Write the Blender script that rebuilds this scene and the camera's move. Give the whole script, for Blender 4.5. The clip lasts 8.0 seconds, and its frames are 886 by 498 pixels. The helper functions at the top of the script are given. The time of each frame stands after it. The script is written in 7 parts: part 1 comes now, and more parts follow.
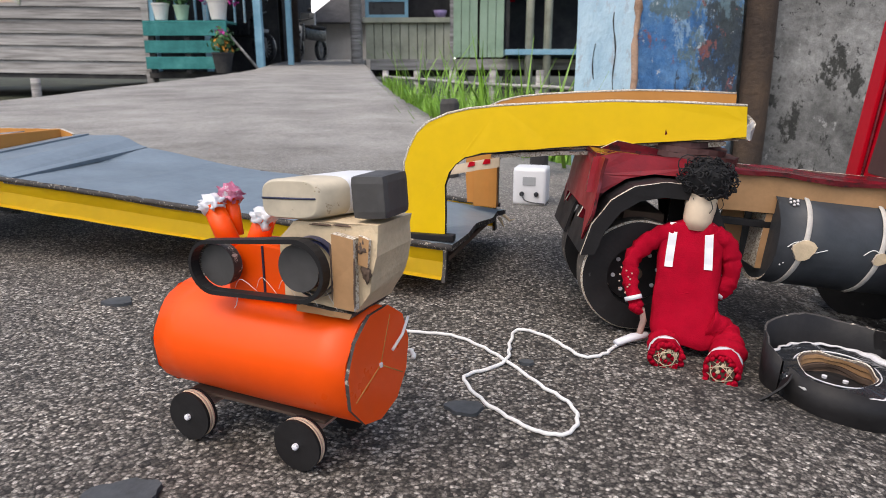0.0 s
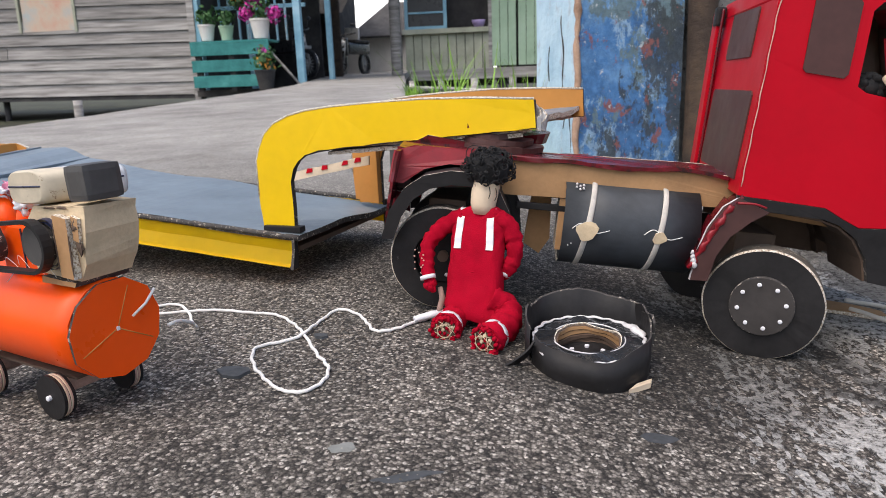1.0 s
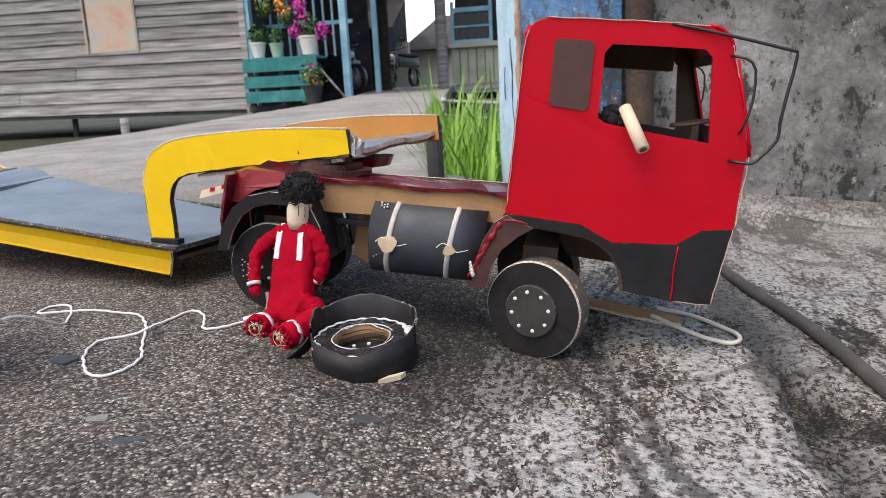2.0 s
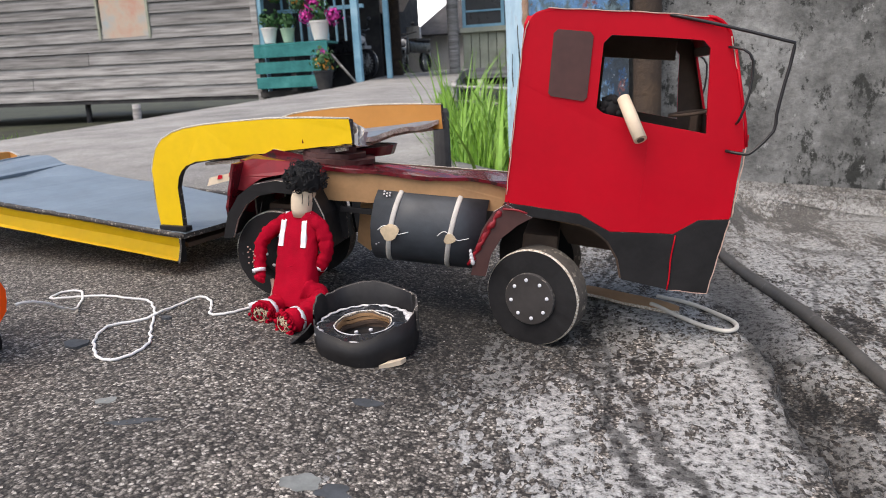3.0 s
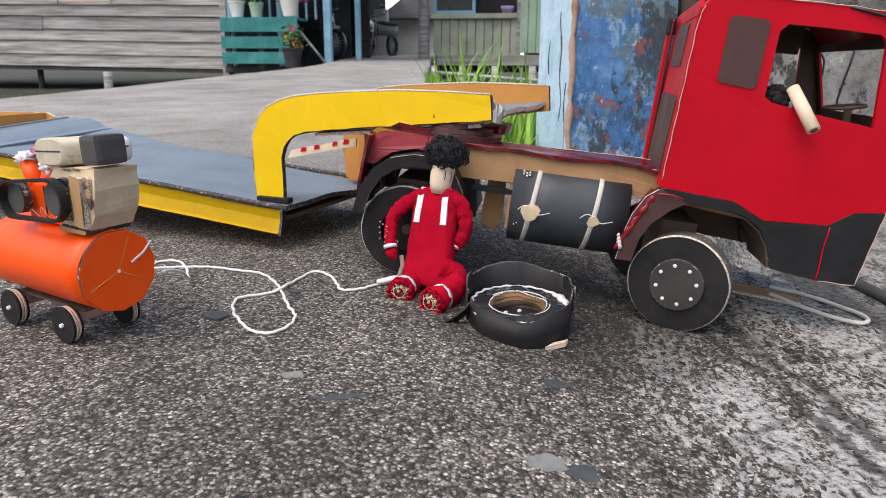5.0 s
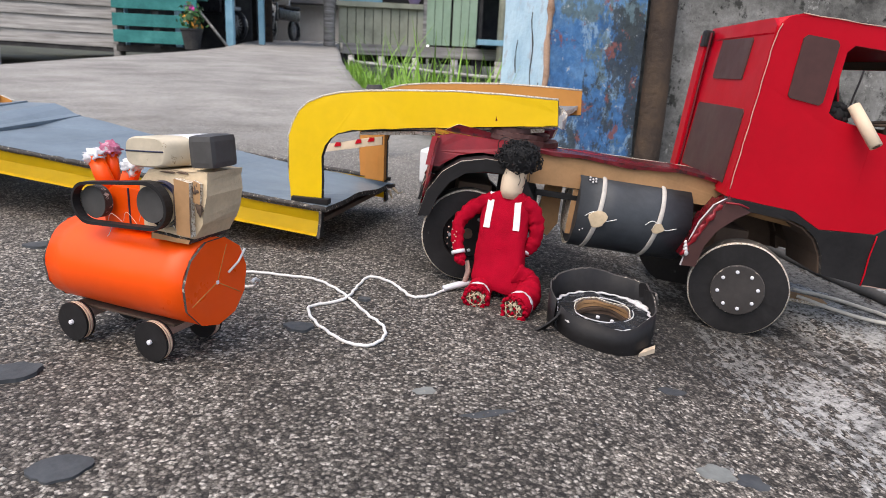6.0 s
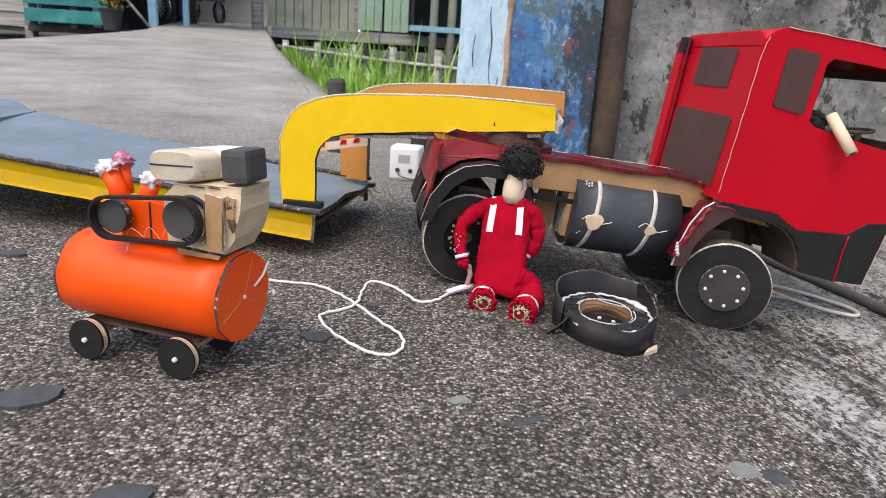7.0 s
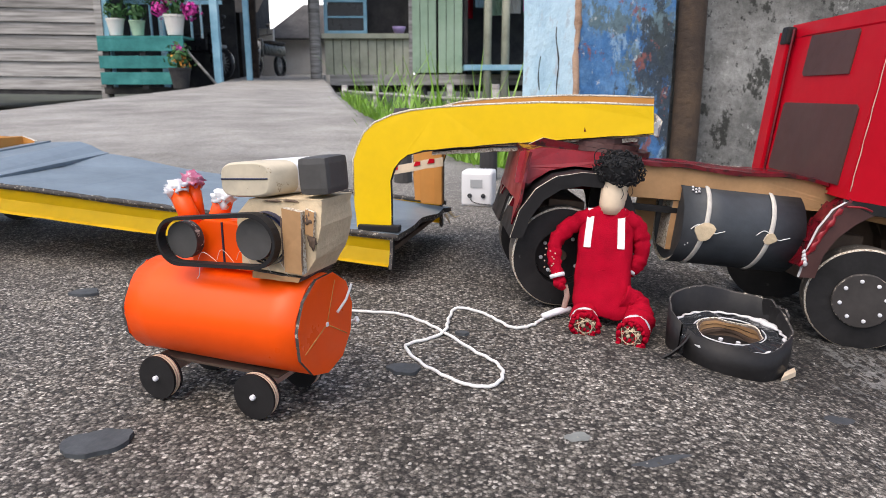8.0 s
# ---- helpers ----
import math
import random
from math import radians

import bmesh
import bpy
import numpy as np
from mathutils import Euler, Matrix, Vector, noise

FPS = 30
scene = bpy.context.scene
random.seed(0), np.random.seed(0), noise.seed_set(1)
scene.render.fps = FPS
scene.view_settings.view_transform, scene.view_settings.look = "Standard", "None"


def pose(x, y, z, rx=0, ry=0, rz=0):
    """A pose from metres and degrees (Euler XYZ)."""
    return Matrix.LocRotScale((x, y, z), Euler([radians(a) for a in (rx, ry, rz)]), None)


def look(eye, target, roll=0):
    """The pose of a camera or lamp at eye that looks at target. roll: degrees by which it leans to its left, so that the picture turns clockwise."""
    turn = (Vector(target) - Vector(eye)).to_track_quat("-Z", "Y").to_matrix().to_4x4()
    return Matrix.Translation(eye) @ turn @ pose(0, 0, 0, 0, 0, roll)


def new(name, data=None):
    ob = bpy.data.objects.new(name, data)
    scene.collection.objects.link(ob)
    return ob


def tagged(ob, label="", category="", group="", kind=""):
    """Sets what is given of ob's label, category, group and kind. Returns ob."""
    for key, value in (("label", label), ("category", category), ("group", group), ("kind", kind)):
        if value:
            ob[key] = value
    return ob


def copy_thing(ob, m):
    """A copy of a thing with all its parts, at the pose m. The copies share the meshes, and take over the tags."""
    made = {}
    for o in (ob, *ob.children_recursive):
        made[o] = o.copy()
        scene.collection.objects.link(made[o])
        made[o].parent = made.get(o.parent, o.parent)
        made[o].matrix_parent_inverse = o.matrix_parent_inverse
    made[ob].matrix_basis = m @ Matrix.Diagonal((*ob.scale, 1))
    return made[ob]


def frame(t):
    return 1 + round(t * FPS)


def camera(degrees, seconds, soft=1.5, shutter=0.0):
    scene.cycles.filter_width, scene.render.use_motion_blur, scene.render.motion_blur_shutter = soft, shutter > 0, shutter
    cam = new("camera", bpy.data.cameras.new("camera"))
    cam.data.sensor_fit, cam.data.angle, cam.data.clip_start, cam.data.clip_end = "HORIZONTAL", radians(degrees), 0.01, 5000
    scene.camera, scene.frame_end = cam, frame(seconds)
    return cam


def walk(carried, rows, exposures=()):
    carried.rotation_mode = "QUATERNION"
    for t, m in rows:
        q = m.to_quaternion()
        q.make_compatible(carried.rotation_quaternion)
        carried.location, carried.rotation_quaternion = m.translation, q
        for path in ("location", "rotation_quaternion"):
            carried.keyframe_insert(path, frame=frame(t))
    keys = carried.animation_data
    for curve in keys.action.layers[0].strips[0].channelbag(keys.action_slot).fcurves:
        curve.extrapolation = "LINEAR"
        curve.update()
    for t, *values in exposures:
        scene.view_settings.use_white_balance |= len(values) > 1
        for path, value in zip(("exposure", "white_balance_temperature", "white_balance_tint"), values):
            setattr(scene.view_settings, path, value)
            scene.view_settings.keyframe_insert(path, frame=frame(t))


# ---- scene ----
cam = camera(65.80, 8.0, soft=0.8)
cam.data.dof.use_dof, cam.data.dof.focus_distance, cam.data.dof.aperture_fstop = True, 0.55, 20.0
PATH = [
    (0, (0.0740, 0.0410, 0.2600), (0.0080, 1.9760, -0.2420), 0.00),
    (0.5, (0.1810, 0.0210, 0.2560), (0.0270, 1.9640, -0.1910), -1.80),
    (1, (0.3207, -0.0109, 0.2485), (0.0996, 1.9197, -0.2248), -2.12),
    (1.5, (0.4748, -0.0417, 0.2561), (0.0401, 1.8638, -0.1685), -3.00),
    (2, (0.6008, -0.0695, 0.2608), (0.2162, 1.8441, -0.1753), -2.96),
    (3.3, (0.6149, -0.0844, 0.2661), (0.1860, 1.8095, -0.2129), -2.80),
    (3.5, (0.5918, -0.0906, 0.2595), (0.1560, 1.8049, -0.2066), -2.51),
    (4, (0.5429, -0.0993, 0.2672), (0.1048, 1.7919, -0.2138), -1.71),
    (4.5, (0.4909, -0.1124, 0.2650), (0.1036, 1.7840, -0.2385), -0.87),
    (5, (0.4008, -0.1056, 0.2596), (0.1214, 1.8069, -0.2545), 0.22),
    (5.2, (0.3648, -0.1026, 0.2599), (0.1055, 1.8122, -0.2563), 0.64),
    (6.3, (0.1590, -0.1051, 0.2758), (0.2813, 1.8142, -0.2731), 3.28),
    (6.5, (0.1410, -0.1090, 0.2821), (0.3042, 1.8041, -0.2780), 3.42),
    (7, (0.1201, -0.1018, 0.2861), (0.3412, 1.8050, -0.2753), 3.68),
    (7.5, (0.1040, -0.0890, 0.2788), (0.2751, 1.8224, -0.2842), 2.23),
    (8, (0.0957, -0.0359, 0.2483), (0.1378, 1.9100, -0.2116), -0.09),
]
walk(cam, [(t, look(e, g, roll)) for t, e, g, roll in PATH], [(0.0, 0.10), (0.5, 0.17), (1.5, 0.26), (5.2, 0.28), (8.0, 0.32)])

# ---- light ----
world = bpy.data.worlds.new("sky")
scene.world = world
world.use_nodes = True
wn = world.node_tree
sky = wn.nodes.new("ShaderNodeTexSky")
sky.sky_type, sky.sun_disc = "NISHITA", False
sky.sun_elevation, sky.sun_rotation = radians(62), radians(216)
sky.air_density, sky.dust_density, sky.ozone_density = 1.0, 4.6, 1.0
wn.links.new(sky.outputs[0], wn.nodes["Background"].inputs[0])
wn.nodes["Background"].inputs[1].default_value = 0.20
sun = new("sun", bpy.data.lights.new("sun", "SUN"))
sun.data.energy, sun.data.angle, sun.data.color = 0.9, radians(80), (1.0, 0.97, 0.93)
sun.matrix_world = look((0, 0, 0), (-math.sin(radians(216)) * math.cos(radians(62)), -math.cos(radians(216)) * math.cos(radians(62)), -math.sin(radians(62))))


# ---- materials ----
def node(nt, kind, **values):
    n = nt.nodes.new(kind)
    for k, v in values.items():
        n.inputs[k].default_value = v
    return n


def ramp(nt, src, stops):
    r = nt.nodes.new("ShaderNodeValToRGB")
    while len(r.color_ramp.elements) < len(stops):
        r.color_ramp.elements.new(0.5)
    for e, (p, c) in zip(r.color_ramp.elements, stops):
        e.position, e.color = p, (*c, 1) if len(c) == 3 else c
    nt.links.new(src, r.inputs[0])
    return r.outputs[0]


def mix(nt, f, a, b, how="MIX"):
    m = nt.nodes.new("ShaderNodeMix")
    m.data_type, m.blend_type = "RGBA", how
    for s, v in ((m.inputs[0], f), (m.inputs[6], a), (m.inputs[7], b)):
        if isinstance(v, bpy.types.NodeSocket):
            nt.links.new(v, s)
        elif isinstance(v, (int, float)):
            s.default_value = v
        else:
            s.default_value = (*v, 1)
    return m.outputs[2]


def base(name, rough=0.7, metal=0.0):
    m = bpy.data.materials.new(name)
    m.use_nodes = True
    nt = m.node_tree
    p = nt.nodes["Principled BSDF"]
    p.inputs["Roughness"].default_value, p.inputs["Metallic"].default_value = rough, metal
    co = nt.nodes.new("ShaderNodeTexCoord").outputs["Object"]
    return m, nt, p, co


def tex_noise(nt, co, scale, detail=4.0, rough=0.6):
    n = node(nt, "ShaderNodeTexNoise", Scale=scale, Detail=detail, Roughness=rough)
    nt.links.new(co, n.inputs["Vector"])
    return n.outputs["Fac"]


def bump(nt, p, h, strength, dist):
    b = node(nt, "ShaderNodeBump", Strength=strength, Distance=dist)
    nt.links.new(h, b.inputs["Height"])
    nt.links.new(b.outputs[0], p.inputs["Normal"])


def paint(name, col, rough=0.5, fine=300.0, coarse=25.0, var=0.18, relief=0.15, dist=0.0006, wear=None, wear_at=0.68, spec=0.5):
    """A coloured surface with grain at two scales and worn spots."""
    m, nt, p, co = base(name, rough)
    p.inputs["Specular IOR Level"].default_value = spec
    dark = tuple(c * (1 - var) for c in col)
    light = tuple(min(1, c * (1 + var)) for c in col)
    a = ramp(nt, tex_noise(nt, co, coarse), [(0.3, dark), (0.7, light)])
    f = tex_noise(nt, co, fine, 3)
    c = mix(nt, 0.25, a, ramp(nt, f, [(0.3, dark), (0.7, light)]))
    if wear:
        w = ramp(nt, tex_noise(nt, co, coarse * 2.7, 8, 0.7), [(wear_at, (0, 0, 0)), (wear_at + 0.06, (1, 1, 1))])
        c = mix(nt, w, c, wear)
    nt.links.new(c, p.inputs["Base Color"])
    r = ramp(nt, tex_noise(nt, co, coarse * 1.5), [(0.3, (rough - 0.08,) * 3), (0.7, (min(1, rough + 0.1),) * 3)])
    nt.links.new(r, p.inputs["Roughness"])
    bump(nt, p, f, relief, dist)
    return m


RED = paint("red_paper", (0.50, 0.001, 0.013), 0.42, 90, 9, 0.10, 0.12, spec=0.2)
DEEPRED = paint("deep_red_card", (0.24, 0.005, 0.012), 0.4, 200, 30, 0.3, 0.3, wear=(0.10, 0.01, 0.012), wear_at=0.6)
MAROON = paint("maroon_paint", (0.12, 0.006, 0.012), 0.17, 200, 30, 0.5, 0.4, wear=(0.03, 0.010, 0.010), wear_at=0.54)
YELLOW = paint("yellow_paper", (0.84, 0.55, 0.002), 0.45, 80, 10, 0.07, 0.10, spec=0.35)
ORANGE = paint("orange_paper", (0.93, 0.088, 0.001), 0.34, 80, 12, 0.06, 0.12, spec=0.35)
KRAFT = paint("kraft_cardboard", (0.42, 0.24, 0.11), 0.75, 220, 20, 0.2, 0.25)
TAN = paint("pale_cardboard", (0.62, 0.49, 0.32), 0.8, 250, 30, 0.2, 0.5, 0.0012, wear=(0.34, 0.23, 0.13), wear_at=0.66)
AMBER = paint("amber_cardboard", (0.55, 0.24, 0.05), 0.7, 120, 14, 0.1, 0.15)
BLACK = paint("black_paper", (0.016, 0.015, 0.0155), 0.5, 180, 22, 0.4, 0.3, wear=(0.07, 0.066, 0.066), wear_at=0.67, spec=0.28)
TANKPAPER = paint("slate_black_paper", (0.040, 0.046, 0.054), 0.52, 180, 22, 0.35, 0.3, wear=(0.13, 0.13, 0.135), wear_at=0.70)
GLOSSBLACK = paint("glossy_black_glue", (0.022, 0.024, 0.027), 0.14, 120, 30, 0.4, 0.6, 0.0012, wear=(0.30, 0.31, 0.33), wear_at=0.62)
CHARCOAL = paint("charcoal_paper", (0.062, 0.059, 0.057), 0.55, 180, 30, 0.3, 0.3, wear=(0.14, 0.13, 0.12), wear_at=0.68)
HUBCARD = paint("grey_brown_card", (0.036, 0.031, 0.029), 0.55, 180, 22, 0.3, 0.2)
# Black paper; the sky's bluish sheen is put into its base colour.
DECK = paint("black_paper_sky_sheen", (0.178, 0.222, 0.262), 0.42, 120, 9, 0.2, 0.12)
DARKBROWN = paint("dark_brown_paper", (0.075, 0.030, 0.026), 0.5, 120, 15, 0.2, 0.15)
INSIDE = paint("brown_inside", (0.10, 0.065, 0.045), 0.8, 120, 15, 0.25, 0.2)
WHITE = paint("white_plastic", (0.75, 0.75, 0.76), 0.4, 60, 12, 0.05, 0.05)
GREY = paint("grey_label", (0.38, 0.39, 0.40), 0.5, 60, 12, 0.08, 0.05)
CREAM = paint("cream_paper", (0.72, 0.58, 0.42), 0.75, 160, 25, 0.12, 0.25)
BONE = paint("bone_plastic", (0.56, 0.49, 0.37), 0.5, 120, 40, 0.2, 0.15, wear=(0.22, 0.15, 0.09), wear_at=0.61)
CLOTH = paint("red_cloth", (0.36, 0.002, 0.018), 0.9, 900, 45, 0.25, 0.7, 0.0008, spec=0.1)
HAIR = paint("black_yarn", (0.010, 0.010, 0.011), 0.9, 700, 60, 0.4, 0.8)
TAPE = paint("white_tape", (0.74, 0.74, 0.77), 0.5, 200, 40, 0.08, 0.2)
THREAD = paint("white_cord", (0.80, 0.79, 0.76), 0.85, 1200, 60, 0.10, 0.6)
TWINE = paint("cream_cord", (0.62, 0.52, 0.36), 0.85, 900, 60, 0.2, 0.6)
CORDGREY = paint("grey_white_paper", (0.56, 0.53, 0.48), 0.8, 500, 60, 0.2, 0.4)
PINKFOIL = paint("pink_foil", (0.55, 0.16, 0.26), 0.3, 300, 60, 0.3, 0.4, wear=(0.7, 0.66, 0.68), wear_at=0.55)
GREYCARD = paint("grey_card", (0.42, 0.42, 0.42), 0.6, 300, 60, 0.35, 0.5, wear=(0.75, 0.74, 0.72), wear_at=0.55)
CREAMCORD = paint("pale_cream_cord", (0.74, 0.69, 0.60), 0.85, 900, 60, 0.12, 0.5)
PIPEGREY = paint("dirty_grey_pipe", (0.075, 0.070, 0.064), 0.6, 200, 14, 0.4, 0.3, wear=(0.16, 0.15, 0.14), wear_at=0.6)
PINK = paint("pink_laminate", (0.55, 0.36, 0.29), 0.8, 500, 60, 0.3, 0.4)
WIRE = paint("black_wire", (0.02, 0.018, 0.018), 0.35, 300, 60, 0.4, 0.2, wear=(0.5, 0.5, 0.48))
GLUE = paint("dried_glue", (0.66, 0.64, 0.64), 0.25, 300, 50, 0.15, 0.5)
NAVY = paint("navy_tape", (0.018, 0.022, 0.06), 0.35, 200, 40, 0.3, 0.3)
SLATE = paint("slate_flake", (0.056, 0.062, 0.068), 0.75, 260, 50, 0.35, 0.5)
PALE = paint("pale_flake", (0.19, 0.20, 0.19), 0.8, 300, 60, 0.3, 0.5)
TREAD = paint("worn_cardboard_tread", (0.10, 0.085, 0.07), 0.85, 260, 40, 0.4, 0.6, wear=(0.42, 0.36, 0.28), wear_at=0.58)


def edge_material():
    """Raw edge of corrugated board: pale liners with dark flutes between."""
    m, nt, p, co = base("corrugated_edge", 0.85)
    f = tex_noise(nt, co, 620, 3)
    c = ramp(nt, f, [(0.30, (0.09, 0.065, 0.045)), (0.42, (0.42, 0.33, 0.23)), (0.58, (0.76, 0.71, 0.62))])
    nt.links.new(c, p.inputs["Base Color"])
    bump(nt, p, f, 0.8, 0.001)
    return m


EDGE = edge_material()
BLACKEDGE = paint("dark_edge", (0.05, 0.045, 0.042), 0.8, 300, 80, 0.5, 0.6, wear=(0.52, 0.46, 0.38), wear_at=0.57)


def concrete():
    """Weathered concrete with exposed fine aggregate, damp dark streaks and pale mortar scabs."""
    m, nt, p, co = base("exposed_concrete", 0.85)
    v = node(nt, "ShaderNodeTexVoronoi", Scale=330.0)
    nt.links.new(co, v.inputs["Vector"])
    sep = nt.nodes.new("ShaderNodeSeparateColor")
    nt.links.new(v.outputs["Color"], sep.inputs[0])
    grains = ramp(nt, sep.outputs[0], [(0.0, (0.035, 0.031, 0.027)), (0.30, (0.10, 0.089, 0.077)), (0.58, (0.21, 0.19, 0.165)), (0.84, (0.38, 0.35, 0.31)), (1.0, (0.66, 0.62, 0.56))])
    shade = ramp(nt, v.outputs["Distance"], [(0.40, (1, 1, 1)), (0.66, (0.22, 0.21, 0.20))])
    c = mix(nt, 0.8, grains, shade, "MULTIPLY")
    pits = tex_noise(nt, co, 520, 4, 0.75)
    c = mix(nt, 0.85, c, ramp(nt, pits, [(0.42, (0.24, 0.23, 0.22)), (0.50, (0.95, 0.95, 0.95)), (0.64, (1.32, 1.31, 1.29))]), "MULTIPLY")
    big = tex_noise(nt, co, 5.0, 6, 0.6)
    c = mix(nt, 0.75, c, ramp(nt, big, [(0.32, (0.48, 0.47, 0.46)), (0.52, (0.86, 0.86, 0.86)), (0.72, (1.3, 1.28, 1.25))]), "MULTIPLY")
    # pale mortar left on the outer ramp, broken up by noise
    xyz = nt.nodes.new("ShaderNodeSeparateXYZ")
    nt.links.new(co, xyz.inputs[0])
    side = node(nt, "ShaderNodeMapRange")
    nt.links.new(xyz.outputs[0], side.inputs[0])
    side.inputs[1].default_value, side.inputs[2].default_value, side.inputs[3].default_value, side.inputs[4].default_value = 0.30, 0.66, -0.29, -0.03
    stretch = node(nt, "ShaderNodeMapping")
    stretch.inputs["Rotation"].default_value = (0, 0, radians(-20))
    stretch.inputs["Scale"].default_value = (1.0, 0.45, 1.0)
    nt.links.new(co, stretch.inputs["Vector"])
    pn = tex_noise(nt, stretch.outputs[0], 9.0, 13, 0.74)
    add = nt.nodes.new("ShaderNodeMath")
    flake = node(nt, "ShaderNodeTexVoronoi", Scale=230.0, Randomness=1.0)
    nt.links.new(stretch.outputs[0], flake.inputs["Vector"])
    chip = nt.nodes.new("ShaderNodeSeparateColor")
    nt.links.new(flake.outputs["Color"], chip.inputs[0])
    broken = nt.nodes.new("ShaderNodeMath")
    broken.operation = "MULTIPLY_ADD"
    nt.links.new(chip.outputs[0], broken.inputs[0])
    broken.inputs[1].default_value = 0.19
    nt.links.new(pn, broken.inputs[2])
    nt.links.new(broken.outputs[0], add.inputs[0])
    nt.links.new(side.outputs[0], add.inputs[1])
    mask = ramp(nt, add.outputs[0], [(0.525, (0, 0, 0)), (0.548, (1, 1, 1))])
    patch = ramp(nt, tex_noise(nt, co, 150, 7, 0.78), [(0.43, (0.045, 0.042, 0.038)), (0.455, (0.25, 0.246, 0.233)), (0.55, (0.37, 0.366, 0.348)), (0.70, (0.56, 0.55, 0.53))])
    c = mix(nt, mask, c, patch)
    # dark damp cracks running down the ramp
    crack = tex_noise(nt, stretch.outputs[0], 9.0, 7, 0.66)
    dk = ramp(nt, crack, [(0.395, (0.22, 0.21, 0.20)), (0.42, (1, 1, 1))])
    fade = node(nt, "ShaderNodeMapRange")
    nt.links.new(xyz.outputs[0], fade.inputs[0])
    fade.inputs[1].default_value, fade.inputs[2].default_value, fade.inputs[3].default_value, fade.inputs[4].default_value = 0.30, 0.60, 0.15, 0.95
    c = mix(nt, fade.outputs[0], c, mix(nt, 1.0, c, dk, "MULTIPLY"))
    # crooked crevices between the crusts
    warp = mix(nt, 0.30, stretch.outputs[0], node(nt, "ShaderNodeTexNoise", Scale=6.0, Detail=5.0).outputs["Color"], "LINEAR_LIGHT")
    cell = node(nt, "ShaderNodeTexVoronoi", Scale=7.0)
    cell.feature = "DISTANCE_TO_EDGE"
    nt.links.new(warp, cell.inputs["Vector"])
    line = ramp(nt, cell.outputs["Distance"], [(0.0, (0.12, 0.115, 0.11)), (0.016, (0.3, 0.3, 0.3)), (0.022, (1, 1, 1))])
    late = node(nt, "ShaderNodeMapRange")
    nt.links.new(xyz.outputs[0], late.inputs[0])
    late.inputs[1].default_value, late.inputs[2].default_value, late.inputs[3].default_value, late.inputs[4].default_value = 0.42, 0.60, 0.0, 0.55
    c = mix(nt, late.outputs[0], c, mix(nt, 1.0, c, line, "MULTIPLY"))
    # black dirt lying in the gutter below the broken edge
    wave = nt.nodes.new("ShaderNodeMath")
    wave.operation = "MULTIPLY_ADD"
    nt.links.new(tex_noise(nt, co, 12.0, 6, 0.65), wave.inputs[0])
    wave.inputs[1].default_value = 0.09
    nt.links.new(xyz.outputs[0], wave.inputs[2])
    dirt = ramp(nt, wave.outputs[0], [(0.815, (0, 0, 0)), (0.83, (0.85, 0.85, 0.85)), (0.875, (0.85, 0.85, 0.85)), (0.93, (0, 0, 0))])
    c = mix(nt, dirt, c, mix(nt, 1.0, c, (0.22, 0.21, 0.20), "MULTIPLY"))
    # two crooked black runnels down the ramp
    slant = nt.nodes.new("ShaderNodeMath")
    slant.operation = "MULTIPLY_ADD"
    nt.links.new(xyz.outputs[1], slant.inputs[0])
    slant.inputs[1].default_value = 0.27
    nt.links.new(xyz.outputs[0], slant.inputs[2])
    run = nt.nodes.new("ShaderNodeMath")
    run.operation = "MULTIPLY_ADD"
    nt.links.new(tex_noise(nt, co, 22.0, 9, 0.72), run.inputs[0])
    run.inputs[1].default_value = 0.10
    nt.links.new(slant.outputs[0], run.inputs[2])
    black = (0.30, 0.295, 0.29)
    c = mix(nt, 1.0, c, ramp(nt, run.outputs[0], [(0.796, (1, 1, 1)), (0.803, black), (0.812, black), (0.816, (1, 1, 1)), (0.828, (1, 1, 1)), (0.832, black), (0.845, black), (0.851, (1, 1, 1))]), "MULTIPLY")
    # dark damp stain round the loose wheel, with the truck's shade painted in
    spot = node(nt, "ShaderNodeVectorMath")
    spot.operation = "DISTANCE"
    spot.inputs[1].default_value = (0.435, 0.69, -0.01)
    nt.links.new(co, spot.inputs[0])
    damp_shade = nt.nodes.new("ShaderNodeMath")
    damp_shade.operation = "MULTIPLY_ADD"
    nt.links.new(tex_noise(nt, co, 16.0, 9, 0.7), damp_shade.inputs[0])
    damp_shade.inputs[1].default_value = 0.34
    nt.links.new(spot.outputs["Value"], damp_shade.inputs[2])
    wet_shade = ramp(nt, damp_shade.outputs[0], [(0.26, (0.36, 0.355, 0.35)), (0.36, (0.56, 0.55, 0.545)), (0.40, (1, 1, 1))])
    c = mix(nt, 1.0, c, wet_shade, "MULTIPLY")
    # smooth cement skin further along the lane
    far = node(nt, "ShaderNodeMapRange")
    nt.links.new(xyz.outputs[1], far.inputs[0])
    far.inputs[1].default_value, far.inputs[2].default_value, far.inputs[3].default_value, far.inputs[4].default_value = 1.0, 2.2, 0.0, 0.85
    skin = ramp(nt, tex_noise(nt, co, 2.2, 12, 0.72), [(0.33, (0.20, 0.187, 0.170)), (0.50, (0.33, 0.313, 0.287)), (0.68, (0.45, 0.43, 0.398))])
    skin = mix(nt, 0.5, skin, ramp(nt, tex_noise(nt, co, 70.0, 5, 0.7), [(0.35, (0.55, 0.54, 0.53)), (0.55, (1.05, 1.05, 1.04))]), "MULTIPLY")
    c = mix(nt, far.outputs[0], c, skin)
    nt.links.new(c, p.inputs["Base Color"])
    h = mix(nt, 0.45, ramp(nt, v.outputs["Distance"], [(0.0, (1, 1, 1)), (0.8, (0, 0, 0))]), tex_noise(nt, co, 60, 6))
